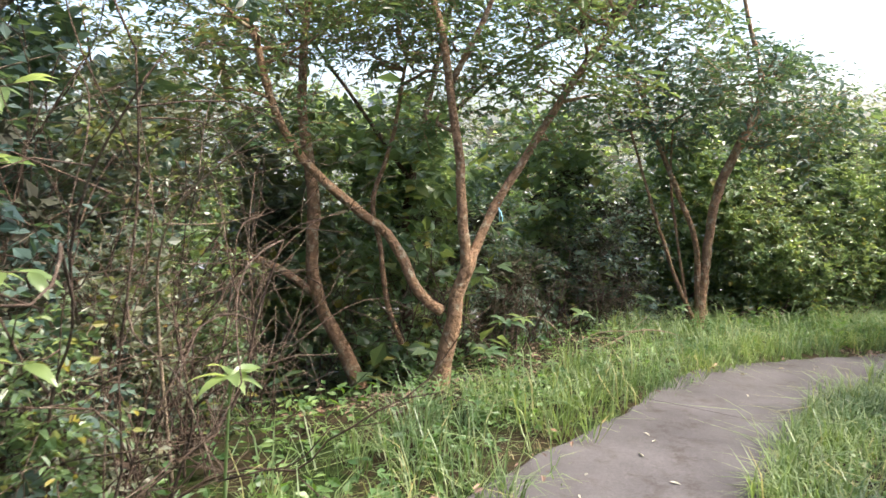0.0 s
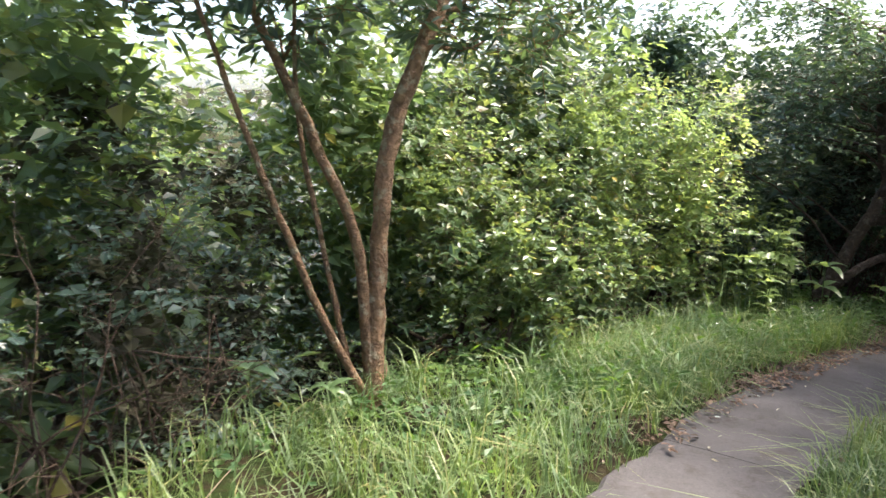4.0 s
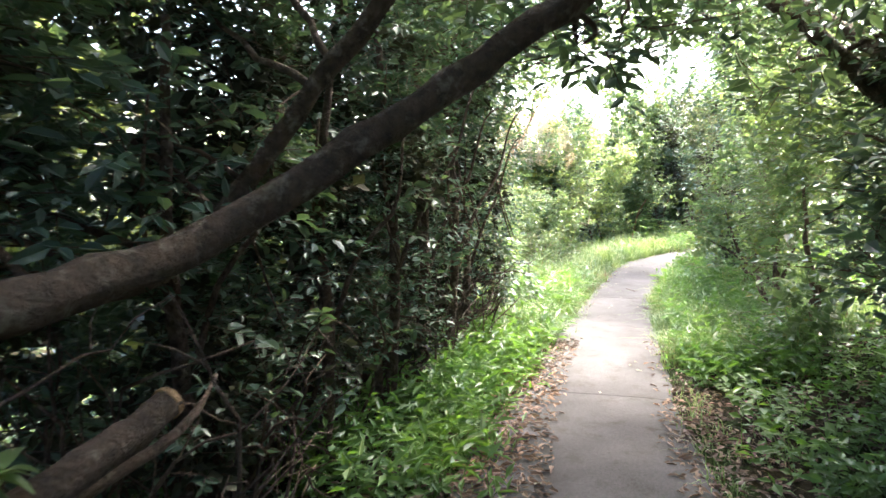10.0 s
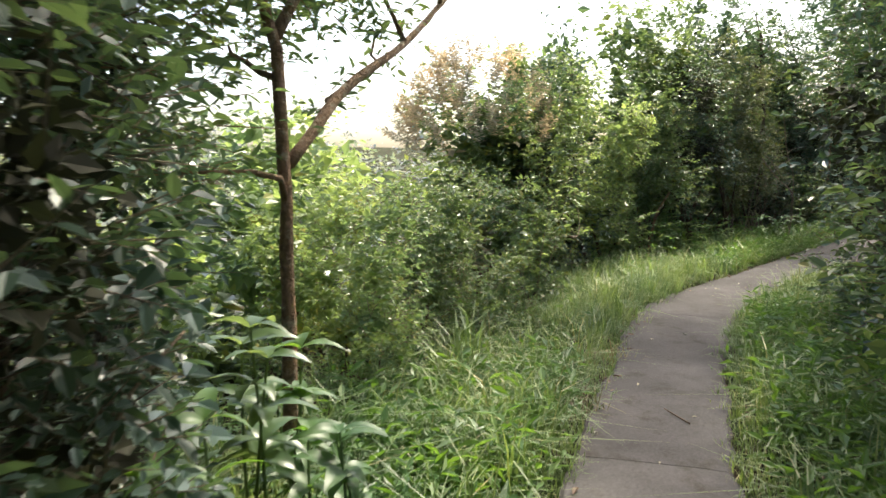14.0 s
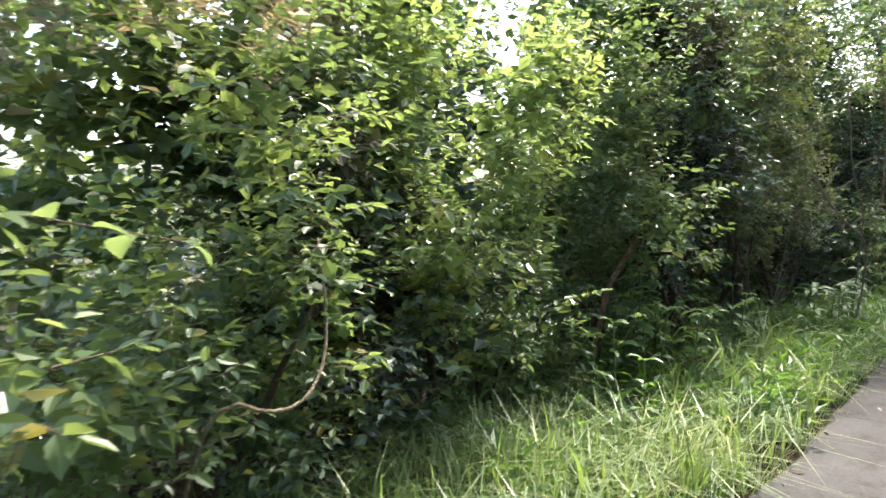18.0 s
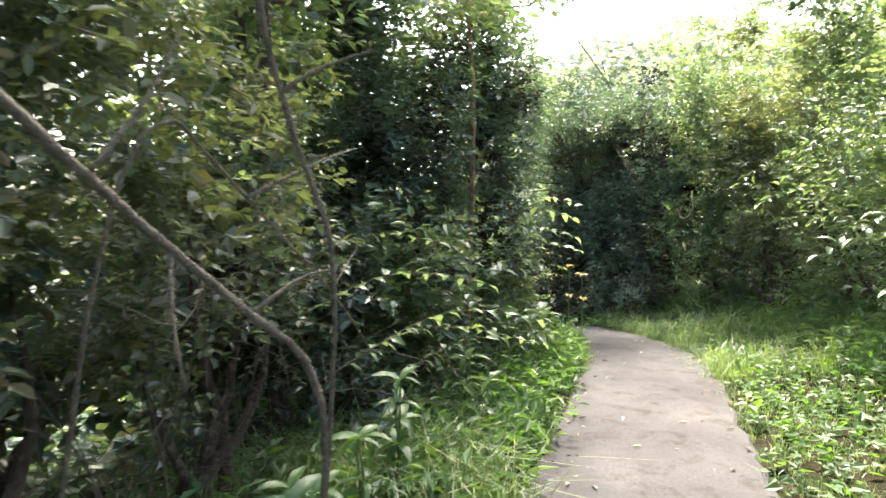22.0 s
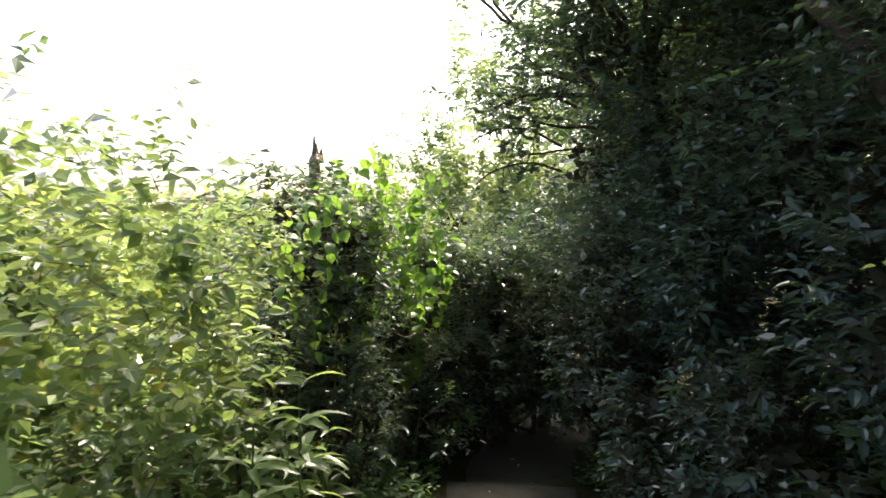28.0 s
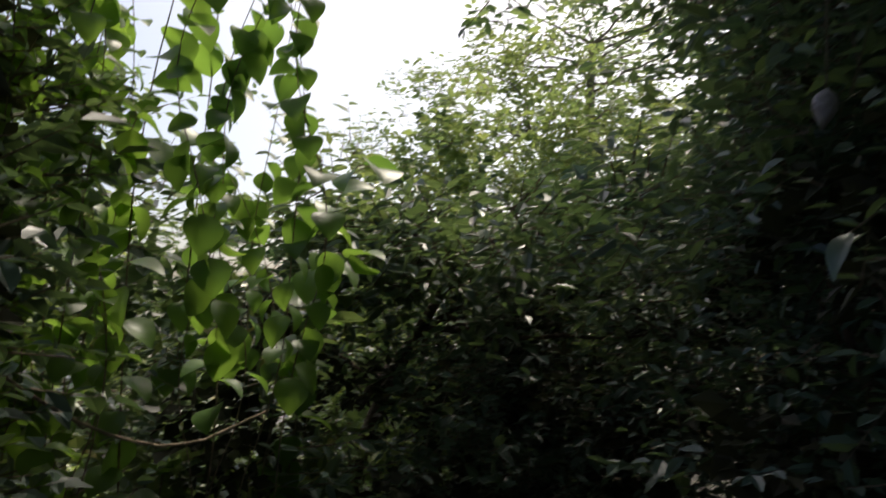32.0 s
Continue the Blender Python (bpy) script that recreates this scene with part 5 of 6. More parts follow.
    tagged(ob, "dry brown fallen leaves on the path edges in the shade", "fallen leaves", kind="stuff")
    pts = np.concatenate([strip(-2, 38, 0.7, 1.05, 900, rng, 1.4), strip(-2, 38, -1.05, -0.7, 900, rng, 1.4)])
    pts = pts[np.sin(pts[:, 0] * 2.3) + 0.6 * np.sin(pts[:, 0] * 6.1 + pts[:, 1]) + rng.normal(size=len(pts)) * 0.4 > 0]
    ob = new("dry_grass", mesh_of("dry_grass", *blades(pts, 0.07 + 0.09 * rng.random(len(pts)), 0.0045, 0.9 + 0.5 * rng.random(len(pts)), rng, 6), STRAW))
    tagged(ob, "flattened dry straw-coloured grass along the path edges", "grass", kind="stuff")
    pts = np.concatenate([strip(13.2, 21, 0.6, 1.6, 1900, rng), strip(5.2, 9.2, 0.75, 1.9, 800, rng), strip(26.5, 37, 0.6, 1.3, 1600, rng), strip(25, 33.5, 1.0, 2.2, 1300, rng), strip(15.5, 24, -1.5, -0.6, 1800, rng), strip(30, 38, -2.8, -1.6, 1200, rng)])
    ob = new("lush_weeds", mesh_of("lush_weeds", *herbs(pts, 0.3, 0.1, rng, 7, 0.3, "kite"), HERB))
    tagged(ob, "lush lance-leaved green weeds beside the path", "weeds", kind="stuff")
    pts = np.concatenate([strip(-4, 46, 3.0, 11, 3200, rng), strip(0, 46, -11, -3.0, 2800, rng)])
    ob = new("undergrowth", mesh_of("undergrowth", *herbs(pts, 0.5, 0.22, rng, 6, 0.5, "kite"), L_MID))
    tagged(ob, "rank green undergrowth on the slopes under the shrubs", "undergrowth", kind="stuff")
    i = rng.integers(40, len(MID) - 60, 170)
    tang = unit(np.gradient(MID[:, :2], axis=0))[i]
    d = rng.uniform(-0.45, 0.45, len(i))
    p = np.c_[MID[i, :2] + np.stack([-tang[:, 1], tang[:, 0]], -1) * d[:, None], MID[i, 2] + 0.014]
    ang, ln = rng.random(len(i)) * 6.283, 0.02 + 0.045 * rng.random(len(i))
    flat = mesh_of("fallen_bits", *blades_at(p, np.c_[np.cos(ang), np.sin(ang), np.zeros(len(i))], unit(np.c_[rng.normal(size=(len(i), 2)) * 0.2, np.ones(len(i))]), ln, ln * 0.4), PALE_LEAF)
    tagged(new("fallen_bits", flat), "pale dry leaf bits scattered on the concrete", "fallen leaves", kind="stuff")


cover()


def far_woods():
    """Woods on the slopes beyond, as clumps of large leaves, the farthest paled for haze."""
    rng = np.random.default_rng(5)
    lobes = []
    for _ in range(380):
        x, y = rng.uniform(-30, 85), 9 + 60 * rng.random() ** 1.6
        if along(x, y)[0][0] < 8:
            continue
        s = 1.8 + 1.6 * rng.random()
        lobes.append((x, y, gz(x, y) + s * 0.9, s * 1.2, s * 1.2, s))
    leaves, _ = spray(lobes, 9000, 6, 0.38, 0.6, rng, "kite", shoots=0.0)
    tagged(new("far_woods", mesh_of("far_woods", *leaves, L_FAR)), "distant green woods on the slope, leaves paled for sun and haze", "woods", kind="stuff")
    lobes = []
    for _ in range(160):
        x, y = rng.uniform(-10, 90), rng.uniform(-40, 6)
        if along(x, y)[0][0] > -7.5:
            continue
        s = 1.5 + 1.2 * rng.random()
        lobes.append((x, y, gz(x, y) + s * 0.5, s * 1.2, s * 1.2, s))
    leaves, _ = spray(lobes, 6500, 6, 0.32, 0.6, rng, "kite", shoots=0.0)
    tagged(new("hill_woods", mesh_of("hill_woods", *leaves, L_MID)), "green woods covering the uphill slope", "woods", kind="stuff")
    lobes = []
    for _ in range(420):
        x, y = rng.normal(78, 13), rng.normal(-16, 13)
        if x < 60:
            continue
        s = 1.6 + 1.4 * rng.random()
        lobes.append((x, y, gz(x, y) + s * 0.3, s * 1.3, s * 1.3, s))
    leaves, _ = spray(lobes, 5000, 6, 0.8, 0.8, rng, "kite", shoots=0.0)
    tagged(new("hilltop_woods", mesh_of("hilltop_woods", *leaves, L_FAR)), "woods on a rounded hill, leaves paled for haze and glare", "woods", kind="stuff")


far_woods()


# ---- single things along the walk ----
def curve_thing(name, label, category, pts, r0, r1, mat, sides=7, branches=()):
    """A stick, root or vine: one bent tapering body, with side branches as parts."""
    p = np.array(pts, float)
    o = p[0].copy()
    thing = root(name, *o, label=label, category=category)
    part("body", mesh_of("body", *tube(smooth_line(p - o, 0.06, r1 * 0.12), (r0, (r0 + r1) / 2, r1), sides, 0.06), mat, True), thing)
    for q, a0, b0 in branches:
        part("side_branch", mesh_of("side_branch", *tube(smooth_line(np.array(q, float) - o, 0.05, b0 * 0.2), (a0, b0), 6, 0.06), mat, True), thing)
    return thing


def shoot(pts, leaf, width, mat, label, pairs=8, seed=0, r=0.004, name="leafy_shoot", droop=0.25, end=True, hang=0.1, bare=0.15):
    """An arching shoot with countable leaves set in two rows."""
    rng = np.random.default_rng(700 + seed)
    p = np.array(pts, float)
    o = p[0].copy()
    line = smooth_line(p - o, 0.03)
    thing = root(name, *o, label=label, category="shoot")
    part("stalk", mesh_of("stalk", *tube(line, (r, r * 0.5), 5), TWIG, True), thing)
    shapes = [big_leaf(leaf * s, width * s, droop, mat=mat) for s in (1.0, 0.8)]
    tang = unit(np.gradient(line, axis=0))
    for k in range(pairs * 2 + end):
        i = int((bare + (1 - bare) * (k // 2 + 0.5 * (k % 2)) / pairs) * (len(line) - 1)) if k < pairs * 2 else len(line) - 1
        t = Vector(tang[min(i, len(line) - 1)])
        yaw = math.atan2(t.y, t.x) + ((0.95 if k % 2 else -0.95) if k < pairs * 2 else 0) + rng.normal() * 0.2
        ob = part("leaf", shapes[int(rng.integers(2))], thing)
        ob.matrix_local = Matrix.Translation(line[min(i, len(line) - 1)]) @ Euler((rng.normal() * 0.3, hang + rng.normal() * (0.25 + 0.3 * (hang > 0.3)), yaw)).to_matrix().to_4x4()
    return thing


# first bend
curve_thing("fallen_branch", "pale forked dead branch lying in the grass", "branch", [(1.55, 7.25, -0.82), (1.78, 7.33, -0.76), (1.91, 7.34, -0.69), (2.06, 7.38, -0.62), (2.2, 7.34, -0.58), (2.42, 7.37, -0.61), (2.6, 7.45, -0.68)], 0.016, 0.006, DEAD_WOOD,
            branches=[([(2.06, 7.38, -0.62), (1.95, 7.46, -0.63), (1.69, 7.5, -0.66), (1.5, 7.42, -0.75)], 0.01, 0.003), ([(1.91, 7.34, -0.69), (1.75, 7.42, -0.69), (1.6, 7.45, -0.72)], 0.007, 0.003),
                      ([(1.78, 7.33, -0.76), (1.8, 7.22, -0.8), (1.78, 7.12, -0.86)], 0.006, 0.003), ([(2.2, 7.34, -0.58), (2.12, 7.25, -0.66), (2.1, 7.2, -0.8)], 0.006, 0.003), ([(2.06, 7.38, -0.62), (2.2, 7.5, -0.53), (2.3, 7.6, -0.5)], 0.005, 0.002)])
ribbon = root("ribbon", 0.47, 5.9, 0.86, label="light blue plastic ribbon tied round a limb", category="ribbon")
part("knot", mesh_of("knot", *tube(np.array([(0.03 * math.cos(v), 0.06 * math.sin(v), 0.03 * math.cos(v)) for v in np.linspace(0, 6.28, 14)]) + (0, 0.06, 0.05), (0.006, 0.006), 5), PALE_LEAF, True), ribbon)
m_rib, ns, ls, bs = nodes_of("blue_plastic")
bs.inputs["Base Color"].default_value, bs.inputs["Roughness"].default_value = (0.25, 0.55, 0.7, 1), 0.4
for k, s in enumerate((-1, 1)):
    tail = big_leaf(0.13, 0.018, 0.1, 0.0, m_rib)
    ob = part("tail", tail, ribbon)
    ob.matrix_local = Matrix.Translation((0, -0.02, 0.02)) @ Euler((0.2 * s, 1.35 + 0.15 * s, 0.8 * s)).to_matrix().to_4x4()
for k, (x, y, z0, reach, n) in enumerate(((-2.2, 4.6, -0.6, 1.7, 9), (-1.9, 5.6, -0.7, 1.8, 8), (-2.6, 3.7, -0.5, 1.6, 8), (-1.6, 6.9, -0.9, 1.8, 7), (-1.45, 3.1, 0, 1.3, 16), (-1.7, 4.1, 0, 1.6, 18), (-1.6, 5.2, 0, 1.5, 16), (-1.35, 2.2, 0, 0.9, 14), (-2.0, 3.3, 0, 2.2, 16), (-1.5, 3.6, 0, 1.0, 14), (-1.9, 4.6, 0, 2.2, 16), (-1.8, 3.2, 0, 2.7, 16), (-2.2, 4.2, 0, 2.8, 16), (-1.65, 2.6, 0, 2.2, 14))):
    bare_branches(x, y, gz(x, y), reach, n * 3 // 5, k, "tangle of dry brown leafless branches", BARK_DARK, 0.008, 1.0 if reach < 2 else 2.4, (0.0, -0.05))
for k, (x, y, reach, n) in enumerate(((0.5, 7.3, 1.0, 9), (0.9, 7.9, 1.1, 10), (0.1, 7.6, 1.4, 9), (1.5, 8.5, 1.1, 9), (-0.3, 7.0, 1.3, 9), (2.1, 8.9, 1.0, 8))):
    bare_branches(x, y, gz(x, y), reach, n, 80 + k, "tangle of dry brown leafless branches", BARK_DARK, 0.008, 1.0, (0.1, -0.05))
curve_thing("dead_twig", "thin pale dead twig arching over the herbs", "twig", [(1.35, 7.4, gz(1.35, 7.4) - 0.02), (1.15, 7.35, gz(1.15, 7.35) + 0.28), (0.85, 7.3, gz(0.85, 7.3) + 0.42), (0.55, 7.25, gz(0.55, 7.25) + 0.36)], 0.007, 0.003, DEAD_WOOD)
curve_thing("dead_twig", "pale dead twig standing out of the thicket", "twig", [(-1.45, 3.5, gz(-1.45, 3.5) - 0.05), (-1.4, 3.3, 0.7), (-1.25, 3.1, 1.05), (-1.05, 3.0, 1.25), (-0.75, 2.9, 1.45)], 0.012, 0.003, DEAD_WOOD,
            branches=[([(-1.25, 3.1, 1.05), (-1.0, 3.05, 1.05), (-0.8, 3.0, 1.1)], 0.005, 0.002), ([(-1.05, 3.0, 1.25), (-1.0, 2.95, 1.5), (-0.9, 2.9, 1.7)], 0.004, 0.002)])
for k, (x, y, z0) in enumerate(((-1.15, 1.9, 1.05), (-1.3, 2.1, 1.35), (-1.25, 2.0, 0.75), (-1.35, 2.3, 1.6), (-1.2, 1.8, 1.5))):
    shoot([(x - 0.55, y + 0.3, z0 - 0.25), (x - 0.25, y + 0.12, z0 - 0.02), (x, y, z0)], 0.13, 0.05, L_BRIGHT, "glossy green leafy shoot reaching out of the thicket", 5, k)
leafy_plant(-0.62, 1.95, 0.95, 9, 0.13, 0.045, 1, "slender plant with a whorl of pale green leaves", L_BRIGHT, z=gz(-0.62, 1.95))
for k, (x, y, h, ln) in enumerate(((0.55, 5.9, 0.55, 0.2), (0.75, 6.4, 0.5, 0.18), (0.35, 5.3, 0.35, 0.16), (1.5, 7.3, 0.35, 0.18), (2.6, 8.9, 0.5, 0.2), (3.0, 8.6, 0.35, 0.15))):
    leafy_plant(x, y, h, 7, ln, ln * 0.35, 10 + k, "broad-leaved green herb at the foot of the trees", L_BRIGHT if k % 2 else L_MID)

# lit verge before the shade
leafy_plant(9.12, 9.92, 0.72, 8, 0.3, 0.115, 2, "large-leaved herb with fresh yellow-green leaves", L_BRIGHT, tiers=2, droop=0.35)
for k, (x, y, h) in enumerate(((8.7, 10.3, 1.25), (9.0, 10.45, 1.4), (8.45, 10.15, 1.1), (8.2, 10.4, 1.3), (9.15, 10.4, 1.1))):
    leafy_plant(x, y, h, 10, 0.16, 0.075, 20 + k, "upright young shrub with rounded pale green leaves", L_BRIGHT, tiers=3, stems=2, droop=0.25)
for k, (x, y, n, ln) in enumerate(((7.25, 9.75, 26, 0.85), (7.75, 9.85, 20, 0.7), (6.6, 9.55, 22, 0.75), (9.3, 9.75, 12, 0.5), (20.6, 11.55, 24, 0.8), (21.1, 11.6, 22, 0.85), (20.1, 11.4, 20, 0.6), (35.9, 4.3, 30, 0.6), (36.5, 4.45, 26, 0.55), (4.6, 8.9, 24, 0.6), (23.6, 11.0, 16, 0.5), (27.5, 9.9, 16, 0.5), (28.3, 9.7, 30, 0.75), (28.8, 9.6, 28, 0.7), (27.9, 10.05, 30, 0.75), (28.5, 10.1, 26, 0.7), (28.0, 10.4, 22, 0.7), (29.3, 9.35, 16, 0.5), (27.2, 10.35, 20, 0.6), (25.4, 10.7, 18, 0.5))):
    rng = np.random.default_rng(40 + k)
    z0 = gz(x, y)
    tuft = root("grass_tuft", x, y, z0, label="tall tuft of arching green grass blades", category="grass tuft", group="grass tufts")
    for j in range(n):
        v, ps = blades(np.zeros((1, 3)) + rng.normal(size=(1, 3)) * (0.05, 0.05, 0), np.array([ln]), 0.02, np.array([0.85]), rng, 1)
        part("blade", mesh_of("blade", v, ps, GRASS), tuft)
for k, (x, y, n, ln) in enumerate(((20.25, 10.72, 26, 0.3), (20.4, 10.6, 18, 0.22), (21.7, 10.62, 24, 0.28), (21.55, 10.75, 18, 0.24), (18.9, 10.5, 16, 0.2), (5.5, 8.5, 16, 0.2))):
    rng = np.random.default_rng(640 + k)
    tuft = root("straw_tuft", x, y, gz(x, y), label="tuft of dry straw-coloured grass at the path edge", category="grass tuft", group="straw tufts")
    for j in range(n):
        v, ps = blades(np.zeros((1, 3)) + rng.normal(size=(1, 3)) * (0.06, 0.06, 0), np.array([ln]), 0.008, np.array([1.0]), rng, 1)
        part("blade", mesh_of("blade", v, ps, STRAW), tuft)
flower_mat, ns, ls, bs = nodes_of("white_petal")
bs.inputs["Base Color"].default_value, bs.inputs["Roughness"].default_value = (0.8, 0.8, 0.74, 1), 0.6
for k, (x, y, h) in enumerate(((8.75, 9.75, 0.28), (8.85, 9.7, 0.26), (9.05, 9.6, 0.24), (8.4, 9.55, 0.22), (7.3, 9.3, 0.25), (7.0, 9.45, 0.3))):
    fl = root("white_flower", x, y, gz(x, y), label="small white wild flower on a thin stalk", category="flower", group="white flowers")
    part("stalk", mesh_of("stalk", *tube(smooth_line([(0, 0, -0.03), (0.01, 0, h / 2), (0, 0.01, h)], 0.06), (0.003, 0.002), 5), HERB, True), fl)
    pet = big_leaf(0.02, 0.012, 0.1, 0.05, flower_mat)
    for j in range(5):
        ob = part("petal", pet, fl)
        ob.matrix_local = Matrix.Translation((0, 0.01, h)) @ Euler((0, -0.3, j * 1.257)).to_matrix().to_4x4()

for k, (x, y, h) in enumerate(((8.35, 9.95, 1.1), (8.6, 9.95, 0.95), (8.1, 9.85, 0.85), (8.9, 10.15, 1.2), (7.9, 9.95, 1.1))):
    leafy_plant(x, y, h, 12, 0.15, 0.07, 26 + k, "upright young shrub with rounded pale green leaves", L_BRIGHT, tiers=3, stems=3, droop=0.25)
for k, (x, y, z0) in enumerate(((9.3, 10.2, 0.62), (9.7, 10.15, 0.5), (10.0, 10.1, 0.55), (9.0, 10.3, 0.5), (9.5, 10.0, 0.75), (10.3, 10.05, 0.6))):
    shoot([(x - 0.05, y + 0.7, z0 + 0.1), (x, y + 0.3, z0 + 0.1), (x, y, z0), (x, y - 0.15, z0 - 0.1)], 0.1, 0.05, L_MID, "leafy bough tip hanging in front of the dark hollow", 7, 130 + k)
def pods(x, y, z, count, size, seed, hang):
    """Pale papery pods on a thread-like stalk that hangs from the leaves above."""
    rng = np.random.default_rng(seed)
    thing = root("seed_pods", x, y, z, label="pale pinkish papery pods hanging on a thin stalk", category="seed pod")
    part("stalk", mesh_of("stalk", *tube(smooth_line([(0.05, -0.08, hang), (0.02, -0.02, hang * 0.5), (0, 0, 0.0)], 0.06), (0.003, 0.002), 5), TWIG, True), thing)
    for k in range(count):
        a0, tilt = k * 2.1 + rng.random(), rng.uniform(0.2, 0.6)
        w = np.array([math.cos(a0) * tilt, math.sin(a0) * tilt, -1.0])
        line = np.array([w * f * size for f in np.linspace(0, 1, 7)])
        part("pod", mesh_of("pod", *tube(line, (0.004, size * 0.26, size * 0.34, size * 0.3, size * 0.16, 0.002), 8, 0.04, rng), POD, True), thing)


POD = bark_mat("papery_pod", (0.42, 0.33, 0.34), (0.62, 0.54, 0.54), 25.0)
pods(6.72, 7.5, 0.64, 4, 0.075, 1, 0.9)
pods(6.9, 7.43, 0.6, 3, 0.07, 2, 0.9)
pods(40.9, 4.88, -1.1, 2, 0.06, 3, 0.5)
curve_thing("hanging_vine", "thin straw-coloured dead vine hanging from the canopy", "vine", [(6.85, 7.3, 1.4), (6.8, 7.38, 0.6), (6.68, 7.43, 0.2), (6.6, 7.46, -0.1)], 0.004, 0.003, STRAW, 5)
# the leaning tree and its foot
log_rows = [(10.15, 10.6, -1.35), (10.22, 10.45, -1.1), (10.4, 10.4, -0.98), (10.6, 10.4, -0.93), (10.85, 10.4, -0.88), (11.35, 10.4, -0.82), (11.64, 10.4, -0.74)]
cut = curve_thing("cut_limb", "sawn-off limb with a pale brown cut face", "limb", log_rows, 0.058, 0.046, BARK_DARK, 10)
face_dir = unit(np.array(log_rows[-1]) - np.array(log_rows[-2]))
end = np.array(log_rows[-1]) - np.array(log_rows[0])
part("cut_face", mesh_of("cut_face", *tube(np.array([end - face_dir * 0.01, end + face_dir * 0.012]), (0.05, 0.047), 12), CUT_WOOD), cut)
leafy_plant(11.1, 10.38, 0.14, 11, 0.11, 0.05, 3, "clump of fresh leaves sprouting from the sawn limb", L_BRIGHT, z=-0.87, name="leaf_sprout")
leafy_plant(10.2, 9.95, 0.42, 8, 0.13, 0.07, 4, "low herb with rounded bright leaves at the tree's foot", L_BRIGHT, tiers=2)
leafy_plant(10.5, 9.9, 0.3, 7, 0.12, 0.06, 5, "low herb with rounded bright leaves at the tree's foot", L_BRIGHT, tiers=2)
leafy_plant(10.9, 9.85, 0.25, 9, 0.1, 0.05, 6, "low leafy herb on the shaded verge", L_MID, tiers=2)
shoot([(10.75, 10.2, 0.9), (10.45, 9.95, 0.72), (10.3, 9.75, 0.42), (10.32, 9.68, 0.1)], 0.075, 0.045, L_BRIGHT, "hanging vine with pale green leaves", 6, 30, 0.003, "hanging_vine")
shoot([(10.7, 10.3, 0.6), (10.35, 10.0, 0.5), (10.1, 9.8, 0.35), (10.05, 9.75, 0.15)], 0.07, 0.045, L_BRIGHT, "hanging vine with pale green leaves", 5, 31, 0.003, "hanging_vine")
shoot([(10.75, 10.45, -0.1), (10.45, 10.1, -0.02), (10.2, 9.88, -0.03), (10.1, 9.82, -0.08)], 0.06, 0.035, YELLOW_LEAF, "thin twig with three yellow leaves", 1, 32, 0.003)
for k, (x, y, reach, n, tw) in enumerate(((12.9, 11.05, 0.75, 6, (0.1, 0.15)), (13.7, 11.05, 0.8, 7, (0.1, 0.1)), (14.5, 11.1, 0.8, 6, (0.0, 0.1)), (15.6, 11.3, 0.65, 7, (0.2, 0.2)), (16.4, 11.3, 0.9, 7, (0.2, 0.1)), (15.3, 11.25, 0.8, 9, (0.2, 0.0)), (15.8, 11.3, 0.8, 9, (0.15, 0.05)), (16.3, 11.4, 0.8, 8, (0.1, 0.05)), (11.5, 11.2, 0.9, 6, (0.3, 0.0)), (11.4, 10.95, 0.9, 9, (0.0, 0.05)), (12.0, 10.95, 0.9, 9, (0.0, 0.1)), (12.5, 11.0, 0.9, 8, (0.05, 0.1)), (11.0, 11.0, 1.0, 7, (0.1, 0.0)))):
    bare_branches(x, y, gz(x, y), reach, n, 30 + k, "crooked dark leafless branches of a shaded thicket", BARK_DARK, 0.013, 1.1, tw)
curve_thing("dead_bough", "crooked bare brown bough arching out of a dark hollow", "bough", [(17.0, 11.5, gz(17.0, 11.5)), (17.1, 11.35, -1.75), (17.25, 11.25, -1.55), (17.35, 11.2, -1.2), (17.4, 11.2, -0.95), (17.6, 11.15, -0.8)], 0.011, 0.004, TWIG,
            branches=[([(17.25, 11.25, -1.55), (17.0, 11.1, -1.5), (16.8, 11.0, -1.55)], 0.006, 0.003), ([(17.35, 11.2, -1.2), (17.15, 11.1, -1.0), (17.0, 11.05, -0.95)], 0.005, 0.002)])
curve_thing("surface_root", "pale dead root lying on the shaded verge", "root", [(12.6, 10.35, gz(12.6, 10.35) + 0.02), (12.9, 10.25, gz(12.9, 10.25) + 0.06), (13.3, 10.15, gz(13.3, 10.15) + 0.03), (13.6, 10.2, gz(13.6, 10.2) + 0.01)], 0.022, 0.008, DEAD_WOOD)

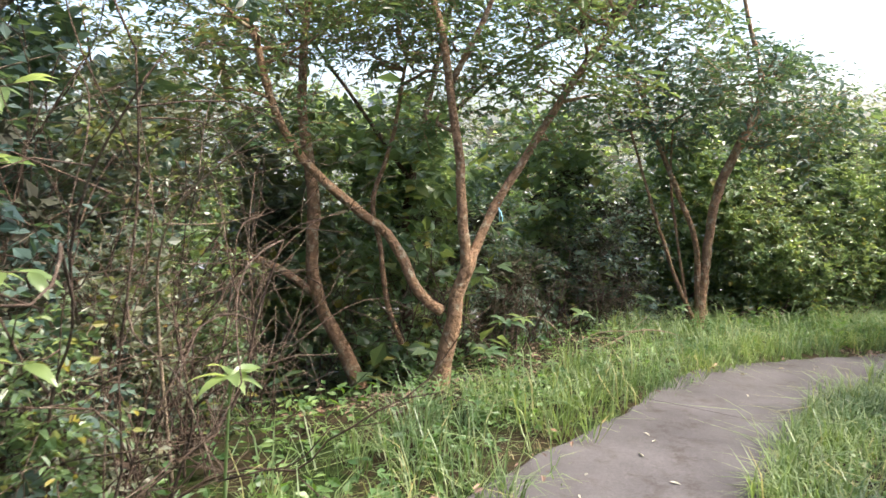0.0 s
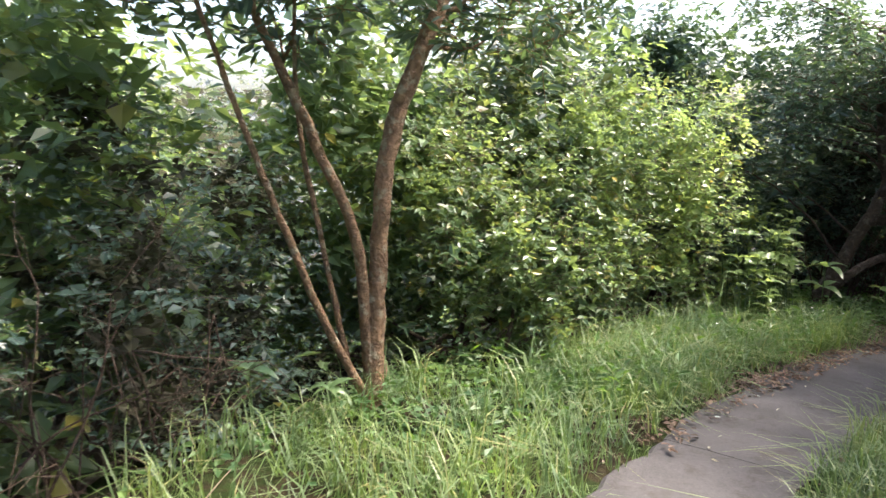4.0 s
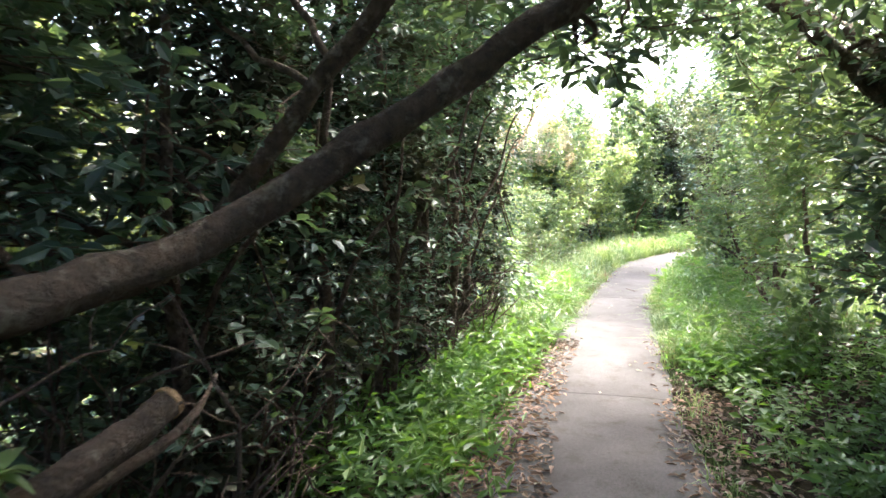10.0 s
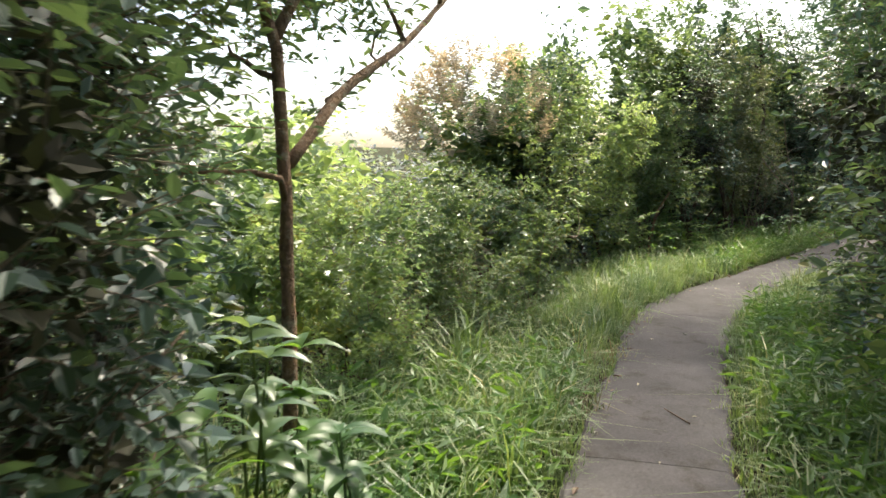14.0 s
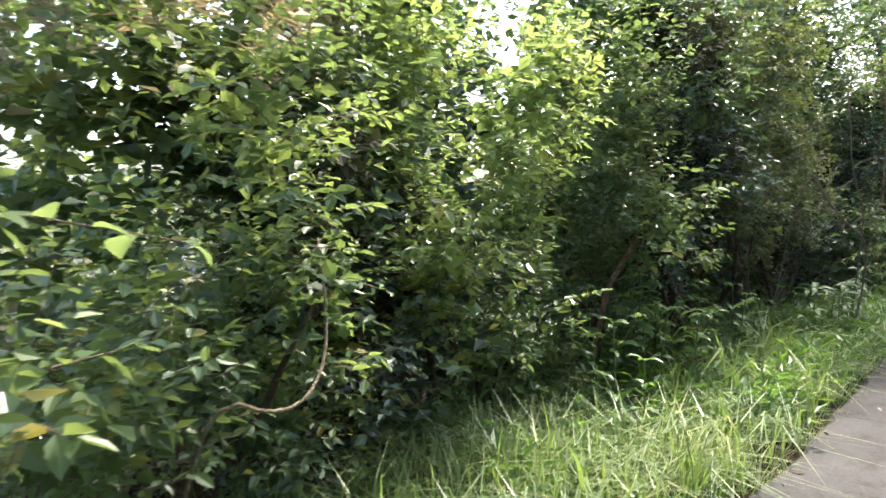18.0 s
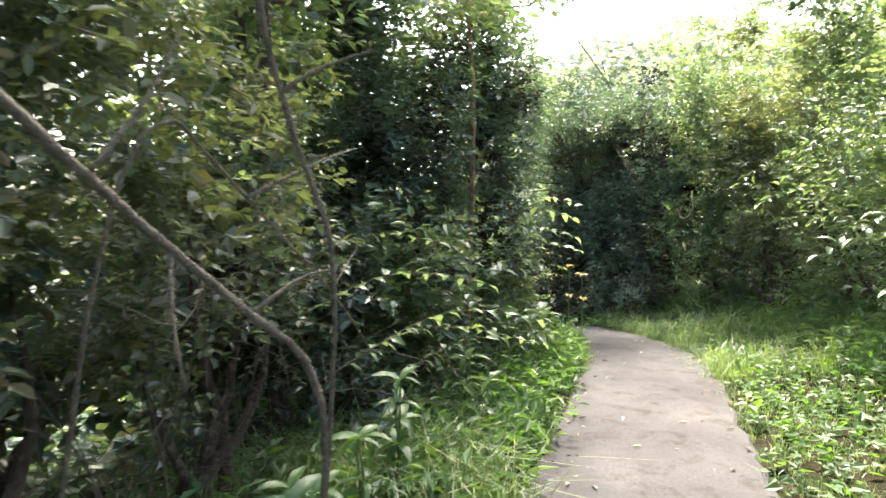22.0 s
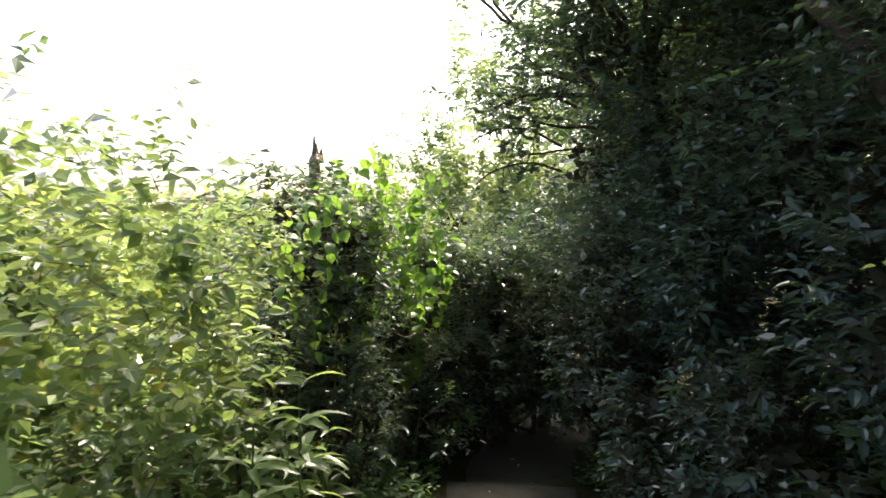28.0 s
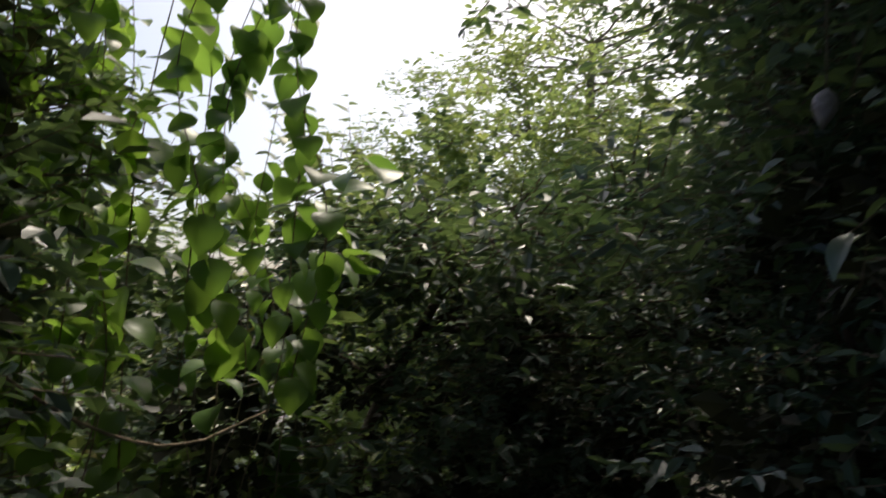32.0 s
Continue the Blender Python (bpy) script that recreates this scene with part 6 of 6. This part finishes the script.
for k, (x, y, h, lean) in enumerate(((13.3, 10.95, 2.2, 0.5), (14.1, 10.95, 2.6, 0.9), (14.7, 11.0, 2.4, 0.7), (15.3, 11.0, 2.5, 0.9), (16.1, 11.15, 2.3, 0.6), (12.3, 11.05, 2.3, 0.4))):
    rng = np.random.default_rng(950 + k)
    z0 = gz(x, y)
    j = lambda s: rng.normal() * s
    tree(x, y, [
        ([(x, y, z0), (x + 0.1 + j(0.04), y - 0.05, z0 + h * 0.3), (x + 0.1 * lean + j(0.05), y - 0.05, z0 + h * 0.6), (x + 0.3 * lean, y + j(0.1), z0 + h)], 0.034, 0.018),
        ([(x + 0.1, y - 0.05, z0 + h * 0.35), (x + 0.45 * lean, y - 0.15, z0 + h * 0.55), (x + 0.75 * lean, y - 0.25 + j(0.05), z0 + h * 0.62), (x + lean, y - 0.3, z0 + h * 0.85), (x + 1.35 * lean, y - 0.35, z0 + h * 0.88)], 0.018, 0.006),
        ([(x + 0.08, y - 0.04, z0 + h * 0.45), (x - 0.2, y - 0.1, z0 + h * 0.62), (x - 0.25 + j(0.1), y - 0.15, z0 + h * 0.85)], 0.015, 0.005),
        ([(x + 0.7 * lean, y - 0.24, z0 + h * 0.62), (x + 0.8 * lean, y - 0.3, z0 + h * 0.5), (x + lean, y - 0.32, z0 + h * 0.42)], 0.008, 0.003)],
         [], L_DARK, BARK_DARK, label="crooked dark stem of a shaded thicket with bare side branches", name="thicket_tree", seed=950 + k)

# open stretch
for k, (x, y, h, n, ln) in enumerate(((17.7, 11.2, 0.8, 12, 0.14), (18.05, 11.3, 0.95, 11, 0.16), (18.15, 11.05, 0.6, 11, 0.15), (17.4, 11.15, 0.6, 12, 0.13), (18.4, 11.35, 0.8, 12, 0.14), (17.9, 10.95, 0.45, 10, 0.14))):
    leafy_plant(x, y, h, n, ln * 1.15, ln * 0.46, 50 + k, "shrubby plant with long dark green leaves in whorls", L_MID if k % 2 else HERB, tiers=3, stems=3)
for k, pts in enumerate((((18.28, 10.34, -1.86), (18.3, 10.2, -1.86), (18.33, 10.08, -1.865)), ((18.97, 9.8, -1.86), (18.8, 9.6, -1.86), (18.66, 9.47, -1.85)), ((18.05, 10.3, -1.86), (18.1, 10.12, -1.855)), ((20.3, 10.05, -1.9), (20.5, 10.2, -1.9)))):
    curve_thing("stick", "thin dark stick lying on the concrete", "stick", pts, 0.006, 0.003, BARK_DARK, 5)
plume = bush(25.4, 13.0, 1.05, 1.0, 3.4, "mid", 0.085, low=0.02, dens=0.4, label="tall shrub hung with tan dried flower plumes", crown2=(L_PLUME, 0.16, 0.1))
shoot([(22.9, 11.6, gz(22.9, 11.6)), (22.95, 11.5, -1.0), (23.2, 11.4, -0.65), (23.7, 11.3, -0.75)], 0.1, 0.08, L_BRIGHT, "arching vine with broad bright leaves", 8, 33)
curve_thing("wild_vine", "pale bent vine stem hanging in front of a bush", "vine", [(24.3, 11.9, gz(24.3, 11.9)), (24.1, 11.6, -1.2), (24.35, 11.45, -1.35), (24.6, 11.45, -1.2), (24.7, 11.55, -0.8)], 0.008, 0.005, DEAD_WOOD)
for k, (x, y, h) in enumerate(((27.6, 10.2, 0.6), (28.3, 9.95, 0.75), (28.0, 10.2, 0.65), (29.6, 9.3, 0.5), (29.3, 9.7, 0.6), (27.2, 10.4, 0.7), (26.7, 10.7, 0.7), (26.3, 10.5, 0.55))):
    leafy_plant(x, y, h, 9, 0.1, 0.045, 70 + k, "slender roadside herb with small pale leaves", HERB, tiers=3, stems=2)

rng = np.random.default_rng(88)
for k in range(110):
    a0, up = rng.uniform(2.2, 5.6), rng.uniform(0.35, 1.0)
    r0 = 1.15 * math.sqrt(max(0.05, 1.05 - up * up))
    base = np.array([[math.cos(a0) * r0, math.sin(a0) * r0 * 0.8, 1.5 + 1.75 * up]])
    way = unit(np.array([[math.cos(a0) * 0.5, math.sin(a0) * 0.5, 0.9]]) + rng.normal(size=(1, 3)) * 0.25)
    tuft, _ = sprigs(base, way, np.array([0.42]), 34, np.array([0.09]), 0.3, rng, "kite", 0.9)
    fine, _ = sprigs(base + way * 0.12, way, np.array([0.4]), 30, np.array([0.055]), 0.35, rng, "kite", 0.9)
    part("plume", mesh_of("plume", *joined([tuft, fine]), L_PLUME), plume, "tan dried flower plume")

# second bend
for k, (x, y, h) in enumerate(((27.5, 10.7, 0.75), (27.1, 10.9, 0.9), (27.9, 10.5, 0.6), (26.8, 11.0, 0.8), (28.5, 10.1, 0.5), (27.3, 11.1, 1.0))):
    leafy_plant(x, y, h, 14, 0.12, 0.06, 140 + k, "young leafy shrub with oval light green leaves", L_MID if k % 2 else L_BRIGHT, tiers=4, stems=4, droop=0.3)
for k, (x, y, h) in enumerate(((27.7, 10.6, 0.85), (28.05, 10.55, 0.75), (27.75, 10.25, 0.6), (28.2, 10.3, 0.6), (28.5, 9.95, 0.55), (27.45, 10.65, 0.9), (28.75, 9.75, 0.6))):
    leafy_plant(x, y, h, 15, 0.13, 0.06, 160 + k, "leafy herb with broad pale green leaves among tall grass", HERB if k % 2 else L_BRIGHT, tiers=4, stems=3, droop=0.3)
curve_thing("dead_bough", "pale brown dead bough leaning out of a bush", "bough", [(27.4, 10.95, gz(27.4, 10.95)), (27.5, 10.88, -1.6), (27.58, 10.82, -1.28), (27.66, 10.72, -1.12), (27.72, 10.64, -0.95)], 0.022, 0.019, BARK_BROWN)
for k, (x, y, h, ln, mt) in enumerate(((29.9, 8.95, 0.5, 0.14, HERB), (30.25, 8.8, 0.55, 0.15, HERB), (30.6, 8.75, 0.45, 0.14, HERB), (31.0, 8.6, 0.5, 0.15, HERB), (31.5, 8.4, 0.6, 0.15, HERB), (29.4, 9.2, 0.6, 0.16, HERB), (33.87, 7.42, 0.95, 0.22, L_MID), (33.86, 7.1, 0.6, 0.22, L_MID), (34.5, 6.85, 0.5, 0.18, L_BRIGHT), (32.6, 7.9, 0.5, 0.16, L_BRIGHT))):
    leafy_plant(x, y, h, 10, ln, ln * 0.34, 80 + k, "glossy long-leaved plant at the edge of the path", mt, tiers=2, stems=2)
for k, (y0, z0, x0) in enumerate(((8.2, -1.02, 31.6), (7.95, -1.2, 31.5), (8.05, -1.35, 31.9), (7.75, -1.45, 32.1), (8.3, -0.85, 32.2))):
    shoot([(x0 - 0.2, y0 + 0.75, z0 - 0.2), (x0, y0 + 0.3, z0 + 0.03), (x0 + 0.2, y0 - 0.05, z0), (x0 + 0.35, y0 - 0.3, z0 - 0.08)], 0.085, 0.04, L_BRIGHT, "flat arching shoot with two rows of light green leaves", 9, 40 + k)
curve_thing("dead_bough", "bare brown bough leaning through the shrubs", "bough", [(30.2, 9.5, gz(30.2, 9.5)), (30.15, 9.2, -0.3), (30.5, 8.95, -0.65), (31.0, 8.7, -1.0), (31.3, 8.55, -1.3)], 0.009, 0.004, TWIG,
            branches=[([(30.5, 8.95, -0.65), (30.75, 8.7, -0.5), (31.0, 8.6, -0.45)], 0.008, 0.003), ([(31.0, 8.7, -1.0), (31.25, 8.6, -0.85)], 0.006, 0.003)])
curve_thing("dead_bough", "bare grey-brown bough slanting through dark leaves", "bough", [(30.15, 8.75, gz(30.15, 8.75) - 0.03), (30.02, 8.68, -1.4), (29.93, 8.7, -1.06), (29.9, 8.85, -0.93), (29.79, 9.0, -0.77), (29.66, 9.12, -0.62), (29.5, 9.25, -0.45)], 0.008, 0.012, TWIG,
            branches=[([(29.9, 8.85, -0.93), (29.98, 8.75, -0.85), (30.05, 8.68, -0.84)], 0.006, 0.003), ([(29.79, 9.0, -0.77), (29.7, 8.98, -0.9), (29.68, 8.95, -1.05)], 0.006, 0.003), ([(29.66, 9.12, -0.62), (29.75, 9.02, -0.45), (29.8, 8.97, -0.3)], 0.007, 0.003)])
curve_thing("dead_bough", "upright bare grey stem among the shrubs", "bough", [(30.3, 8.75, gz(30.3, 8.75) - 0.03), (30.3, 8.68, -1.3), (30.24, 8.66, -0.8), (30.19, 8.74, -0.58), (30.11, 8.81, -0.36), (30.0, 8.85, -0.1), (29.95, 8.9, 0.3)], 0.007, 0.009, TWIG,
            branches=[([(30.12, 8.8, -0.38), (30.16, 8.71, -0.31), (30.1, 8.56, -0.27)], 0.008, 0.004)])
for k, (x, y) in enumerate(((30.9, 9.4), (31.7, 9.2), (33.1, 8.9))):
    bare_branches(x, y, gz(x, y), 1.5, 5, 60 + k, "thin grey-brown stems and twigs inside a shrub", TWIG, 0.006, 1.8, (0.0, 0.1))
for k, (x, y, z0) in enumerate(((34.6, 6.72, -0.72), (34.6, 6.7, -0.9), (34.75, 6.65, -0.6), (34.9, 6.6, -1.05))):
    shoot([(x - 0.1, y + 0.55, z0 - 0.3), (x - 0.05, y + 0.25, z0 + 0.02), (x, y, z0), (x + 0.05, y - 0.16, z0 - 0.06)], 0.15, 0.055, L_BRIGHT, "pinnate shoot with large sunlit yellow-green leaflets", 5, 50 + k)
for k, (x, y, h, mt) in enumerate(((36.0, 6.4, 0.8, L_BRIGHT), (35.06, 6.45, 0.92, YELLOW_LEAF), (35.12, 6.3, 0.83, YELLOW_LEAF), (36.35, 6.3, 1.05, YELLOW_LEAF))):
    leafy_plant(x, y, h, 12, 0.085, 0.032, 100 + k, "thin upright seedling with reddish-yellow young leaves" if mt is YELLOW_LEAF else "thin upright seedling with narrow yellow-green leaves", mt, tiers=2)

for k, pts in enumerate((((36.3, 6.75, -1.6), (36.33, 6.45, -1.22), (36.4, 6.2, -1.24), (36.42, 6.05, -1.3)), ((36.3, 6.7, -1.4), (36.33, 6.45, -1.05), (36.33, 6.22, -1.1)), ((36.2, 6.7, -1.7), (36.3, 6.4, -1.42), (36.4, 6.15, -1.5)), ((35.6, 6.8, -1.6), (35.7, 6.5, -1.3), (35.8, 6.3, -1.35)))):
    shoot(pts, 0.085, 0.03, L_BRIGHT, "pinnate yellow-green frond leaning over the path edge", 6, 150 + k)

# bank side wall
curve_thing("hanging_root", "pale crooked root hanging out of the bank", "root", [(37.9, 3.85, -0.62), (37.55, 4.1, -0.78), (37.15, 4.2, -0.84), (36.9, 4.2, -0.72), (36.95, 4.2, -0.55), (37.15, 4.1, -0.45)], 0.014, 0.007, DEAD_WOOD,
            branches=[([(37.55, 4.1, -0.78), (37.8, 4.2, -0.7), (38.0, 4.2, -0.72)], 0.006, 0.003)])
curve_thing("hanging_root", "thin pale root on the bank", "root", [(37.6, 3.9, 0.15), (37.5, 4.1, -0.1), (37.55, 4.15, -0.3)], 0.008, 0.004, DEAD_WOOD)
shoot([(36.1, 3.6, -0.15), (36.15, 3.85, -0.15), (36.15, 3.9, -0.3)], 0.13, 0.07, YELLOW_LEAF, "withered tan leaf hanging on the bank", 1, 60, end=False)
for k, (x, y, z0) in enumerate(((32.3, 5.3, -0.75), (32.9, 5.1, -0.9), (33.3, 4.9, -0.5), (33.9, 4.7, -0.75), (34.2, 4.6, -0.35), (34.8, 4.5, -0.6), (31.6, 5.6, -1.0), (35.3, 4.35, -0.3))):
    shoot([(x + 0.1, y - 0.65, z0 - 0.1), (x + 0.05, y - 0.3, z0 + 0.1), (x, y, z0 + 0.02), (x, y + 0.15, z0 - 0.12)], 0.13, 0.045, L_MID, "pinnate green frond leaning out of the bank", 6, 70 + k)
curve_thing("pale_stick", "short pale stick standing in the verge", "stick", [(33.5, 5.1, gz(33.5, 5.1) - 0.03), (33.48, 5.1, gz(33.5, 5.1) + 0.15), (33.53, 5.12, gz(33.5, 5.1) + 0.32)], 0.008, 0.005, PALE_LEAF)

# at the steps
def rosette_bough(pts, count, leaf, mat, label, seed):
    """A bough whose twigs end in whorls of blunt leaves."""
    rng = np.random.default_rng(seed)
    p = np.array(pts, float)
    o = p[0].copy()
    line = smooth_line(p - o, 0.05)
    thing = root("bough", *o, label=label, category="bough")
    part("body", mesh_of("body", *tube(line, (0.012, 0.004), 6), BARK_DARK, True), thing)
    shape = big_leaf(leaf, leaf * 0.5, 0.1, 0.05, mat)
    for k in range(count):
        at = line[int((0.4 + 0.6 * k / count) * (len(line) - 1))]
        tip = at + np.array([rng.normal() * 0.12 - 0.06, rng.normal() * 0.12, rng.normal() * 0.14])
        part("twig", mesh_of("twig", *tube(np.array([at, (at + tip) / 2 + (0, 0, -0.01), tip]), (0.004, 0.002), 4), BARK_DARK, True), thing)
        for j in range(8):
            ob = part("leaf", shape, thing)
            ob.matrix_local = Matrix.Translation(tip) @ Euler((rng.normal() * 0.2, -0.35 + rng.normal() * 0.3, j * 0.785 + rng.normal() * 0.15)).to_matrix().to_4x4()
    return thing


for k, pts in enumerate((((41.9, 4.9, -0.3), (41.5, 5.2, -0.2), (41.1, 5.45, -0.25), (40.85, 5.6, -0.35)), ((41.9, 4.9, -0.5), (41.4, 5.2, -0.45), (41.05, 5.5, -0.55), (40.9, 5.6, -0.65)), ((41.8, 4.8, 0.0), (41.4, 5.1, 0.05), (41.1, 5.35, -0.05), (40.95, 5.5, -0.15)))):
    rosette_bough(pts, 12, 0.075, L_DARK, "dark bough ending in whorls of blunt leaves", 620 + k)
zs = gz(41.25, 6.75)
stump = root("dead_stump", 41.25, 6.75, zs, label="broken grey-brown dead trunk standing above the bushes", category="stump")
part("trunk", mesh_of("trunk", *tube(smooth_line([(0, 0, -0.1), (0.02, 0, 0.9), (-0.02, 0.02, -0.5 - zs), (0.03, 0.0, -0.42 - zs)], 0.06, 0.006), (0.08, 0.05, 0.042, 0.04), 10, 0.14), DEAD_WOOD, True), stump)
for k, (a0, h) in enumerate(((0.3, 0.14), (1.5, 0.05), (2.7, 0.2), (3.9, 0.07), (5.1, 0.11))):
    b0 = np.array([0.03 + 0.03 * math.cos(a0), 0.03 * math.sin(a0), -0.47 - zs])
    part("splinter", mesh_of("splinter", *tube(np.array([b0, b0 + (0.004, 0, h * 0.6), b0 + (0.01 * math.cos(a0), 0, h)]), (0.024, 0.016, 0.003), 5, 0.1), DEAD_WOOD), stump)
for k, (x, y, h, ln) in enumerate(((39.65, 6.5, 0.95, 0.26), (39.45, 6.45, 0.8, 0.24), (39.2, 6.4, 0.65, 0.22), (39.85, 6.4, 0.7, 0.2), (38.9, 6.5, 0.9, 0.22), (38.3, 6.45, 0.6, 0.2))):
    leafy_plant(x, y, h, 11, ln, ln * 0.24, 120 + k, "tall herb with long lance-shaped sunlit leaves", L_BRIGHT, tiers=3, stems=2)
for k, pts in enumerate((((41.3, 6.75, gz(41.3, 6.75)), (41.2, 6.7, -1.3), (41.15, 6.65, -0.8), (41.1, 6.6, -0.5)), ((41.5, 6.6, gz(41.5, 6.6)), (41.4, 6.55, -1.2), (41.3, 6.5, -0.7), (41.35, 6.4, -0.35)), ((41.6, 6.45, gz(41.6, 6.45)), (41.5, 6.4, -1.3), (41.42, 6.3, -0.9), (41.45, 6.25, -0.62)), ((41.9, 6.6, gz(41.9, 6.6)), (41.85, 6.4, -1.4), (41.75, 6.3, -0.9), (41.65, 6.22, -0.6), (41.6, 6.2, -0.42)), ((41.95, 6.3, gz(41.9, 6.3)), (41.9, 6.1, -1.5), (41.75, 5.9, -1.25), (41.6, 5.8, -1.35)), ((41.9, 6.2, gz(41.9, 6.2)), (41.9, 6.0, -1.3), (41.75, 5.85, -1.02), (41.62, 5.75, -1.06)))):
    shoot(pts, 0.13, 0.12, VINE, "climbing vine with broad rounded bright leaves", 9, 80 + k, 0.004, "climbing_vine", 0.2, hang=0.5, bare=0.4)
for k, (x, y, z0) in enumerate(((39.75, 4.55, -0.92), (40.95, 4.75, -1.25), (40.5, 4.5, -0.4))):
    shoot([(x + 0.1, y - 0.6, z0 - 0.05), (x, y - 0.25, z0 + 0.06), (x - 0.05, y, z0), (x - 0.08, y + 0.12, z0 - 0.08)], 0.09, 0.036, L_DARK, "dark leafy shoot hanging over the steps", 6, 90 + k)
curve_thing("wild_vine", "thin pale vine stem arching over the bushes", "vine", [(40.9, 6.6, gz(40.9, 6.6)), (40.75, 6.5, -1.1), (40.8, 6.35, -1.45), (41.1, 6.1, -1.75), (41.5, 6.0, -1.7)], 0.006, 0.003, DEAD_WOOD)
vine_rng = np.random.default_rng(321)
for k in range(16):
    f = k / 15
    x, y = 41.05 + 0.5 * f + vine_rng.normal() * 0.1, 6.6 - 0.6 * f + vine_rng.normal() * 0.08
    z0, top = gz(x, y + 0.15), -0.42 - 0.25 * vine_rng.random() - (0.35 if 0.2 < f < 0.4 else 0.0)
    shoot([(x + 0.1, y + 0.15, z0), (x + vine_rng.normal() * 0.1, y + 0.05, -2.0), (x + vine_rng.normal() * 0.1, y + vine_rng.normal() * 0.08, -1.6), (x + vine_rng.normal() * 0.12, y + vine_rng.normal() * 0.08, -1.25), (x - 0.05 + vine_rng.normal() * 0.14, y - 0.05 + vine_rng.normal() * 0.1, (top - 1.2) / 2), (x - 0.1 + vine_rng.normal() * 0.08, y - 0.12, top)], 0.085, 0.08, VINE, "climbing vine with many rounded leaves against the sky", 12, 340 + k, 0.0025, "climbing_vine", 0.3, hang=0.8, bare=0.55)
for k in range(8):
    x, y = 39.9 + 0.22 * k, 6.75 - 0.03 * k + vine_rng.normal() * 0.1
    z0 = gz(x, y)
    shoot([(x, y + 0.1, z0), (x, y, -1.6), (x + vine_rng.normal() * 0.1, y - 0.1, -0.95), (x - 0.15, y - 0.2, -0.62 - 0.15 * vine_rng.random()), (x - 0.35, y - 0.3, -0.8 - 0.2 * vine_rng.random())], 0.08, 0.07, VINE, "climbing vine draped over the top of a bush", 11, 370 + k, 0.0025, "climbing_vine", 0.3, hang=0.5, bare=0.45)
